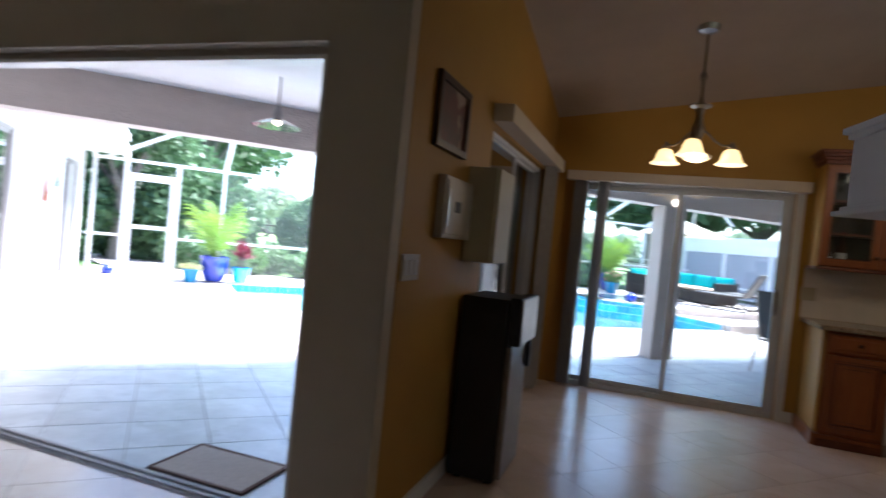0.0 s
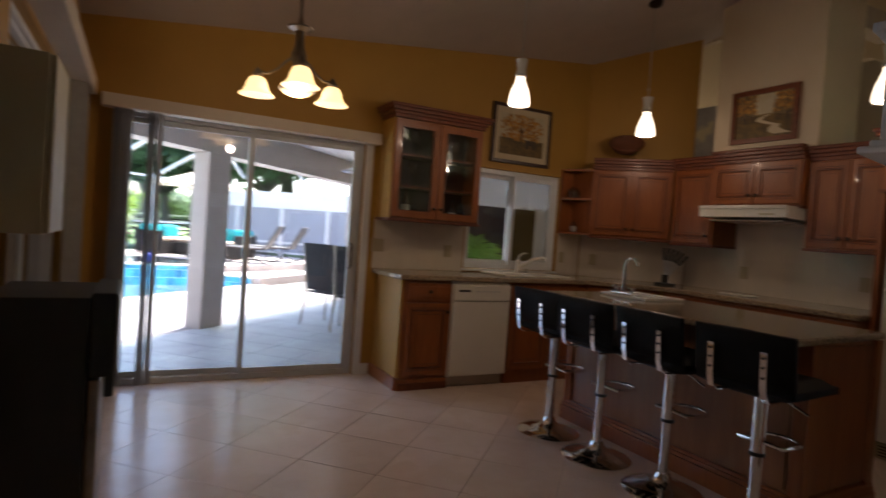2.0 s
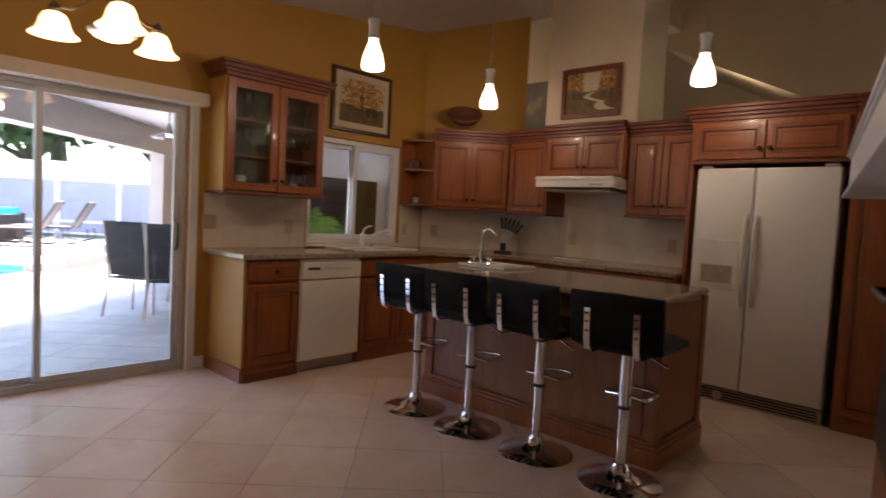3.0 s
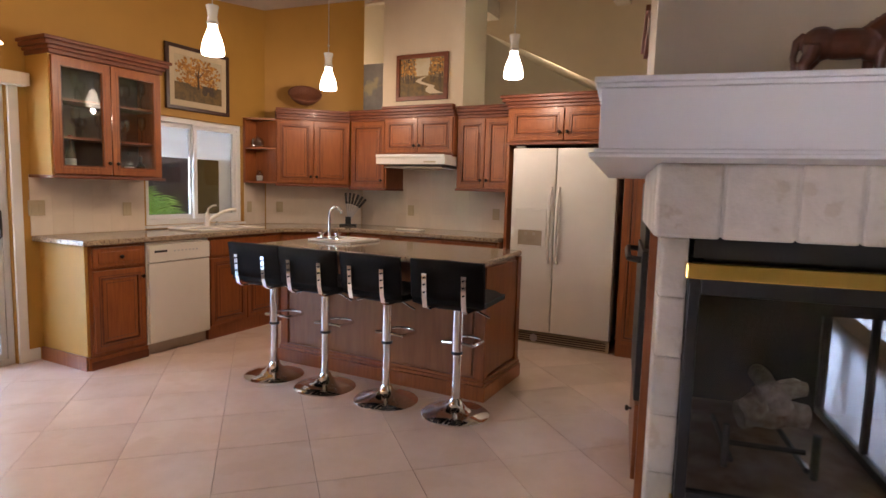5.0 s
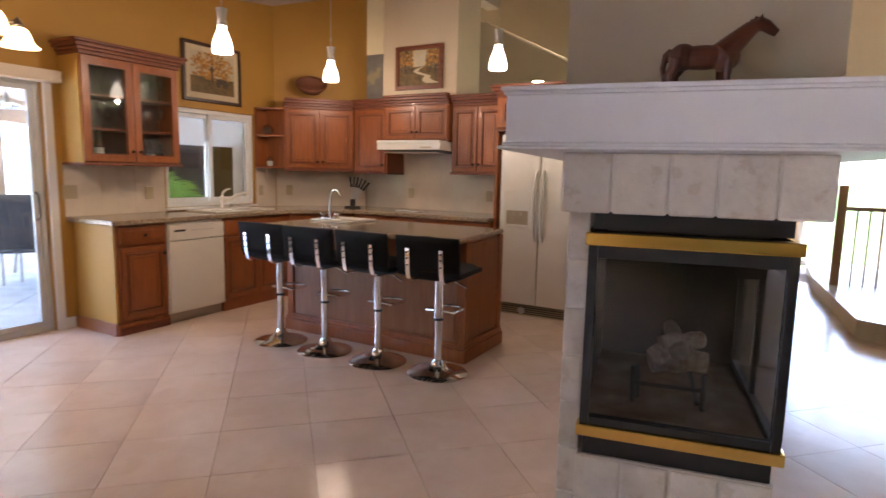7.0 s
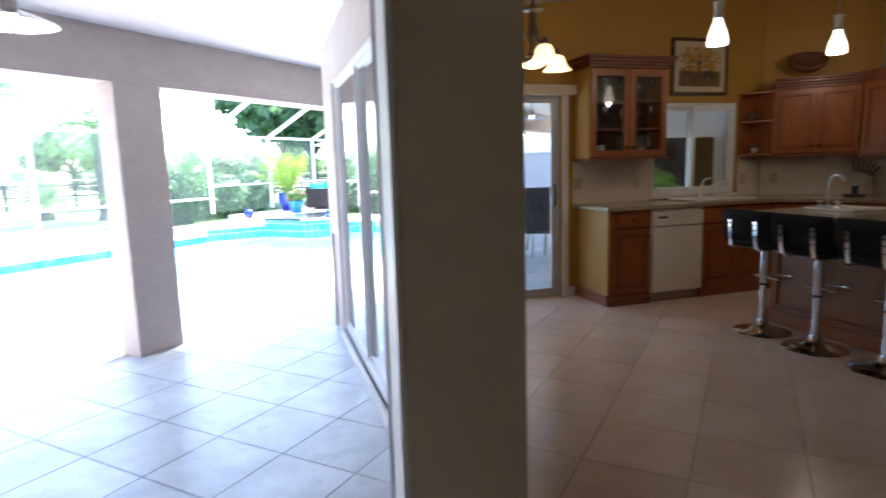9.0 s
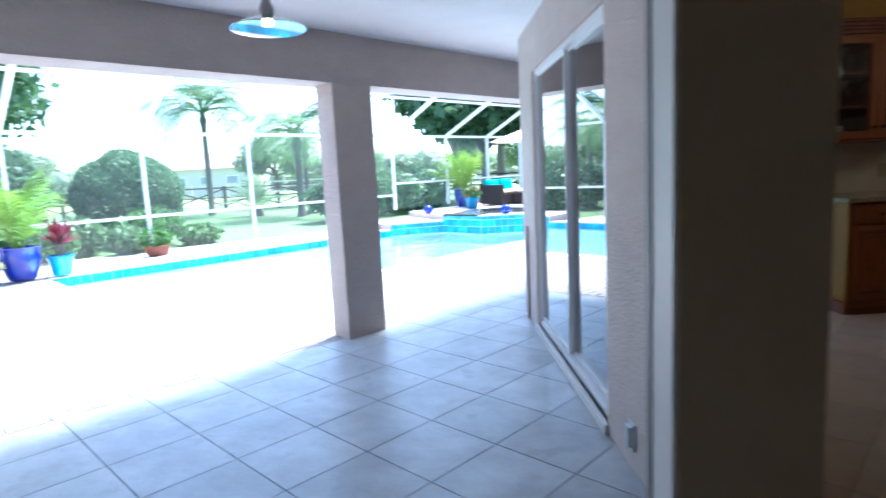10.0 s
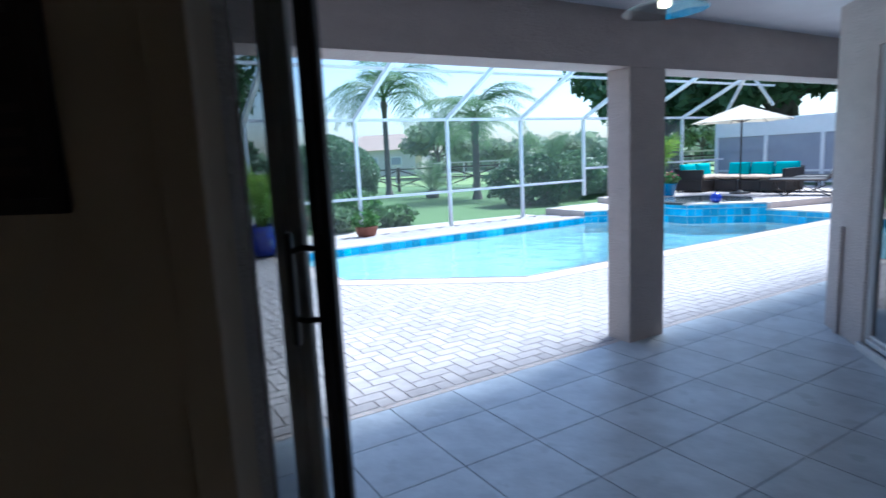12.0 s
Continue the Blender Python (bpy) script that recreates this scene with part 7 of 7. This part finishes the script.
def shrub(x, y, z, radii, n_, size, m, seed, label, name="shrub", category="shrub", shell=0.75, lumpy=1.0):
    x, y = garden(x, y)
    s = thing(name, label, category, x, y, -0.09, seed * 33)
    part("stems", B().tube([(0, 0, 0), (0.03, 0.02, z * 0.6), (0.0, 0.05, z)], 0.05, 6, 0.02).tube([(0.05, 0, 0), (0.15, 0.05, z)], 0.03, 6, 0.015), "bark", s)
    part("leaves", with_mat(leaf_cloud(n_, radii, size, seed, shell, lumpy), m), m, s).location = (0, 0, z)
    return s


shrub(-8.3, 16.0, 1.15, (1.25, 1.25, 1.10), 20000, 0.055, "leaf_dark", 11, "large clipped round dark green shrub", "round_shrub", "shrub", 0.88, 0.3)
for k, (u, v, r, h, m) in enumerate(((0.3, 9.2, 0.55, 0.35, "leaf"), (1.0, 10.0, 0.6, 0.4, "palm_leaf"), (2.6, 10.3, 0.8, 0.45, "leaf"), (1.7, 9.0, 0.4, 0.3, "palm_leaf"), (-1.0, 9.6, 0.6, 0.5, "leaf_dark"), (3.3, 9.2, 0.45, 0.25, "leaf"))):
    p = uv(u, v)
    shrub(p[0], p[1], h, (r, r, h * 0.9), 900, 0.09, m, 40 + k, "low leafy border shrub beside the pool cage")
for k in range(3):
    p = uv(8.6 + 2.1 * k, 10.4 + 0.4 * k)
    shrub(p[0], p[1], 0.75, (1.25, 0.8, 0.75), 3200, 0.09, "leaf_dark", 60 + k, "dense trimmed hedge section beyond the cage", "hedge", "hedge")
for k in range(4):
    p = uv(-3.6 + 1.2 * k, 11.4 + 0.5 * (k % 2))
    shrub(p[0], p[1], 1.25, (1.1, 0.9, 1.3), 2600, 0.12, "leaf_dark", 70 + k, "tall dense green shrub behind the screen door", "tall_shrub")


# outside the kitchen window
# dark box added to imitate the shaded lanai wall behind the left pane
oc = thing("outdoor_cabinet", "added dark box standing in for the shaded lanai wall", "cabinet", 4.75, 8.75, -0.022, -37)
part("body", B().box(-0.8, 0, 0, 0.8, 0.45, 1.85, 0.008), "dark_bronze", oc)
for k in (-1, 1):
    dd = part("door", B().box(-0.79 if k < 0 else 0.005, -0.02, 0.05, -0.005 if k < 0 else 0.79, 0, 1.80, 0.006), "dark_bronze", oc)
    part("handle", B().tube([(0.05 * k, -0.02, 0.95), (0.05 * k, -0.05, 0.97), (0.05 * k, -0.05, 1.13), (0.05 * k, -0.02, 1.15)], 0.008, 8), "steel", dd)
wl = thing("potted_plant", "leafy green plant in a dark glazed pot on the lanai", "potted plant", 4.02, 7.85, -0.022)
part("pot", B().lathe(BIG, (0, 0, 0), 28), "black", wl, smooth=True)
part("soil", B().lathe([(0.001, 0.43), (0.24, 0.43), (0.24, 0.41), (0.001, 0.41)], (0, 0, 0), 20), "soil", wl)
fronds(wl, ARECA, 18, 0.43, 51, 0.85, (10, 52), 0.06)


# broad trees: one of each shape, then copies
def tree(label, x, y, h, spread, seed, m, n_=2600, size=0.22):
    t = thing("tree", label, "tree", x, y, -0.09, 0, group="garden trees")
    rng_ = random.Random(seed)
    part("trunk", B().tube([(0, 0, 0), (0.1, 0.05, h * 0.25), (0.0, 0.15, h * 0.5), (0.1, 0.1, h * 0.8)], 0.045 * h, 8, 0.012 * h), "bark", t, smooth=True)
    for k in range(6):
        a = k * 1.05 + rng_.uniform(-0.3, 0.3)
        r = spread * rng_.uniform(0.35, 0.62)
        z = h * rng_.uniform(0.55, 0.92)
        part("limb", B().tube([(0.03, 0.08, h * 0.38), (r * 0.5 * math.cos(a), r * 0.5 * math.sin(a), z * 0.75), (r * math.cos(a), r * math.sin(a), z)], 0.018 * h, 6, 0.005 * h), "bark", t)
        part("crown", with_mat(leaf_cloud(n_ // 6, (spread * 0.5, spread * 0.5, h * 0.19), size, seed * 10 + k, 0.25), m), m, t).location = (r * math.cos(a), r * math.sin(a), z)
    part("crown", with_mat(leaf_cloud(n_ // 4, (spread * 0.55, spread * 0.55, h * 0.24), size, seed * 10 + 7, 0.25), m), m, t).location = (0, 0, h * 0.85)
    return t


t1 = tree("broad green garden tree with airy crown", -14.5, 17.0, 7.2, 3.2, 1, "leaf_dark", 3600, 0.20)
t2 = tree("feathery tree beyond the pasture fence, paled with painted haze", -13.5, 47.0, 4.4, 3.0, 2, "leaf_far", 3000, 0.26)
t3 = tree("tall dark pine-like tree behind the pool deck", 6.5, 30.0, 10.5, 3.6, 3, "leaf_dark", 4200, 0.26)
for x, y, s, r in ((-18.5, 12.5, 1.0, 70), (-17.0, 22.0, 0.9, 160), (-12.0, 11.5, 0.62, 30), (-13.5, 14.2, 0.55, 200)):
    copy_thing(t1, pose(x, y, -0.09, 0, 0, r) @ Matrix.Scale(s, 4))
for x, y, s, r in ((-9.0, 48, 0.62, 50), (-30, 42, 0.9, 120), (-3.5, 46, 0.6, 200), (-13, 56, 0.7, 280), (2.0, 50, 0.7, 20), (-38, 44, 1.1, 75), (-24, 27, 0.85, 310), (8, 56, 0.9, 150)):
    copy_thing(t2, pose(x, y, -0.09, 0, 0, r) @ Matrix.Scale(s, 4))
for x, y, s, r in ((10.5, 28.0, 0.9, 80), (3.2, 38.0, 0.75, 190), (14.5, 27.0, 1.1, 260), (0.5, 44.0, 0.6, 310), (18, 22, 1.0, 40), (20, 16, 1.0, 140), (-23, 15, 0.8, 20), (12.5, 23.5, 0.75, 310)):
    copy_thing(t3, pose(x, y, -0.09, 0, 0, r) @ Matrix.Scale(s, 4))
t4 = tree("dense dark tree behind the privacy fence", 4.6, 25.0, 6.4, 4.8, 4, "leaf_dark", 10000, 0.28)
for x, y, s_, r in ((1.2, 27.5, 0.85, 70), (8.2, 23.5, 1.0, 150), (12.0, 20.5, 0.9, 250), (14.5, 16.5, 0.85, 10)):
    copy_thing(t4, pose(x, y, -0.09, 0, 0, r) @ Matrix.Scale(s_, 4))
fwz = tagged(part("far_woods", leaf_cloud(26000, (1, 1, 1), 0.45, 77, 0.0), "leaf_far"), "distant line of green woods along the horizon, haze in its colour", "woods", "", "stuff")
fme = fwz.data
co = np.empty(len(fme.vertices) * 3)
fme.vertices.foreach_get("co", co)
co = co.reshape(-1, 4, 3)
rg = np.random.default_rng(5)
ang = rg.uniform(math.radians(20), math.radians(200), len(co))
rad = rg.uniform(62, 80, len(co))
hz = 3.6 * rg.random(len(co)) ** 0.9 * (0.75 + 0.25 * np.sin(ang * 23) * np.cos(ang * 41))
cen = co.mean(axis=1, keepdims=True)
co = (co - cen) * 2.0 + np.stack([rad * np.cos(ang), rad * np.sin(ang) + 5, hz], axis=1)[:, None, :]
fme.vertices.foreach_set("co", co.reshape(-1))
fme.update()

# ground surfaces
pbed = structure("pebble_bed", B().prism([(-3.4, 7.95), (6.1, 7.95), (6.1, 8.55), (3.0, 8.9), (-1.2, 9.4), (-3.4, 9.4)], -0.089, -0.06), "pebble")
at_lanai(pbed)
structure("field", B().prism([(-60, 38), (20, 32), (60, 90), (-80, 90)], -0.089, -0.075), "field")
pth = structure("garden_path", B().prism([(-2.6, 7.95), (-1.3, 7.95), (-2.2, 12.5), (-4.2, 12.5)], -0.059, -0.035), "coping")
at_lanai(pth)

# rail fence
rf = thing("rail_fence", "weathered dark wooden rail fence with crossed braces", "fence", 0, 0, 0, 0)
FA, FB = Vector((-24, 29.0, 0)), Vector((4.0, 30.0, 0))
NF = 11
for k in range(NF + 1):
    p = FA.lerp(FB, k / NF)
    part("post", B().box(p.x - 0.07, p.y - 0.07, -0.09, p.x + 0.07, p.y + 0.07, 1.1), "rail_wood", rf)
    if k < NF:
        q = FA.lerp(FB, (k + 1) / NF)
        part("rail", B().tube([p + Vector((0, 0, 1.02)), q + Vector((0, 0, 1.02))], 0.05, 4), "rail_wood", rf)
        part("rail", B().tube([p + Vector((0, 0, 0.55)), q + Vector((0, 0, 0.55))], 0.045, 4), "rail_wood", rf)
        part("brace", B().tube([p + Vector((0, 0, 0.15)), q + Vector((0, 0, 0.98))], 0.04, 4).tube([p + Vector((0, 0, 0.98)), q + Vector((0, 0, 0.15))], 0.04, 4), "rail_wood", rf)
rf2 = thing("paddock_fence", "pale distant paddock rail fence", "fence", 0, 0, 0, 0)
for k in range(14):
    x = -22 + 2.4 * k
    part("post", B().box(x - 0.05, 40.0, -0.09, x + 0.05, 40.1, 1.2), "far_wall", rf2)
    for z in (0.45, 0.8, 1.12):
        part("rail", B().box(x, 40.03, z, x + 2.4, 40.07, z + 0.09), "far_wall", rf2)


def house(x, y, rz, w, d, h, label):
    o = thing("house", label, "house", x, y, -0.09, rz)
    part("wall", B().box(0, 0, 0, w, d, h), "far_wall", o)
    part("roof", B().add([(-0.5, -0.5, h), (w + 0.5, -0.5, h), (w + 0.5, d + 0.5, h), (-0.5, d + 0.5, h), (w * 0.25, d / 2, h + 1.7), (w * 0.75, d / 2, h + 1.7)], [(0, 1, 5, 4), (1, 2, 5), (2, 3, 4, 5), (3, 0, 4), (3, 2, 1, 0)]), "roof", o)
    for k in range(3):
        wdw = part("window", B().box(w * (0.15 + 0.28 * k), -0.05, 1.0, w * (0.15 + 0.28 * k) + 1.2, 0.02, 2.0), "white_metal", o)
        part("pane", B().box(w * (0.15 + 0.28 * k) + 0.08, -0.06, 1.08, w * (0.15 + 0.28 * k) + 1.12, -0.05, 1.92), "grey_panel", wdw)
    part("awning", B().add([(w, 0, 2.2), (w + 3, 0, 2.2), (w + 3, 3, 2.2), (w, 3, 2.5), (w, 0, 2.3), (w + 3, 0, 2.3), (w + 3, 3, 2.3), (w, 3, 2.6)], [(3, 2, 1, 0), (4, 5, 6, 7), (0, 1, 5, 4), (1, 2, 6, 5), (2, 3, 7, 6), (3, 0, 4, 7)]), "canvas", o)
    part("awning_post", B().box(w + 2.9, 0.1, 0, w + 3.0, 0.2, 2.2), "far_wall", o)


house(-27.5, 58.0, 0, 9.0, 7.0, 2.7, "pale distant house with tan hip roof beyond the paddock")

# ornaments on the white wing wall
for v_, z_, sc, m_ in ((3.65, 1.45, 1.0, "terracotta"), (4.45, 1.62, 0.7, "leaf_dark"), (3.55, 1.10, 0.6, "terracotta")):
    wo = solid("wall_ornament", B().tube([(0, 0, -0.16 * sc), (0.04 * sc, 0, -0.06 * sc), (-0.02 * sc, 0, 0.04 * sc), (0.02 * sc, 0, 0.16 * sc)], 0.045 * sc, 8, 0.02 * sc), m_, "small painted ornament hung on the white wall", "ornament", smooth=True, group="wall ornaments")
    wo.matrix_world = LM @ pose(-3.40, v_, z_, 0, 0, 90)

# ---- floor pieces ----
lay(FLOOR, interior_tiles(), -0.0115, 0.0, "travertine", 290, (1.4, 3.4), "tile", "far_tiles")


def lanai_tiles():
    polys = []
    s, g = 0.443, 0.003
    for i in range(-4, 36):
        for j in range(-14, 1):
            u0, v0 = -2.01 + i * s, -0.29 + j * s
            p = [(u0 + g, v0 + g), (u0 + s - g, v0 + g), (u0 + s - g, v0 + s - g), (u0 + g, v0 + s - g)]
            c = uv(u0 + s / 2, v0 + s / 2)
            if (c[0] < -0.2 and c[1] > 2.5) or c[1] > 6.2:
                polys.append(p)
    return polys


lay(lb, lanai_tiles(), -0.032, -0.022, "lanai_tile", 200, (-0.3, -1.2), "tile", "far_tiles")


def inside(p, poly):
    hit = False
    for i in range(len(poly)):
        (x0, y0), (x1, y1) = poly[i - 1], poly[i]
        if (y0 > p[1]) != (y1 > p[1]) and p[0] < x0 + (p[1] - y0) * (x1 - x0) / (y1 - y0):
            hit = not hit
    return hit


def pavers():
    """Herringbone bricks, their lengths along the beam and across it."""
    polys = []
    w, g = 0.108, 0.004
    keep = grow(POOL, 0.19)
    for n_ in range(-90, 200):
        for m_ in range(-90, 140):
            if (n_ - m_) % 4 == 0:
                cells = ((n_, m_, 2, 1),)
            elif (n_ - m_) % 4 == 3:
                cells = ((n_, m_, 1, 2),)
            else:
                continue
            for a, b, lu, lv in cells:
                u0, v0 = -3.45 + a * w, 0.24 + b * w
                if u0 < -3.45 or u0 + lu * w > 8.40 or v0 + lv * w < 0.18 or v0 + lv * w > 7.8:
                    continue
                c = (u0 + lu * w / 2, v0 + lv * w / 2)
                if inside(c, keep) or (c[0] > 6.0 and c[1] > 6.4):
                    continue
                polys.append(clip([(u0 + g, v0 + g), (u0 + lu * w - g, v0 + g), (u0 + lu * w - g, v0 + lv * w - g), (u0 + g, v0 + lv * w - g)], 1, 0.128, False))
    return polys


lay(dk, pavers(), -0.044, -0.018, "paver", 300, (-1.6, 0.9), "paver", "far_pavers")
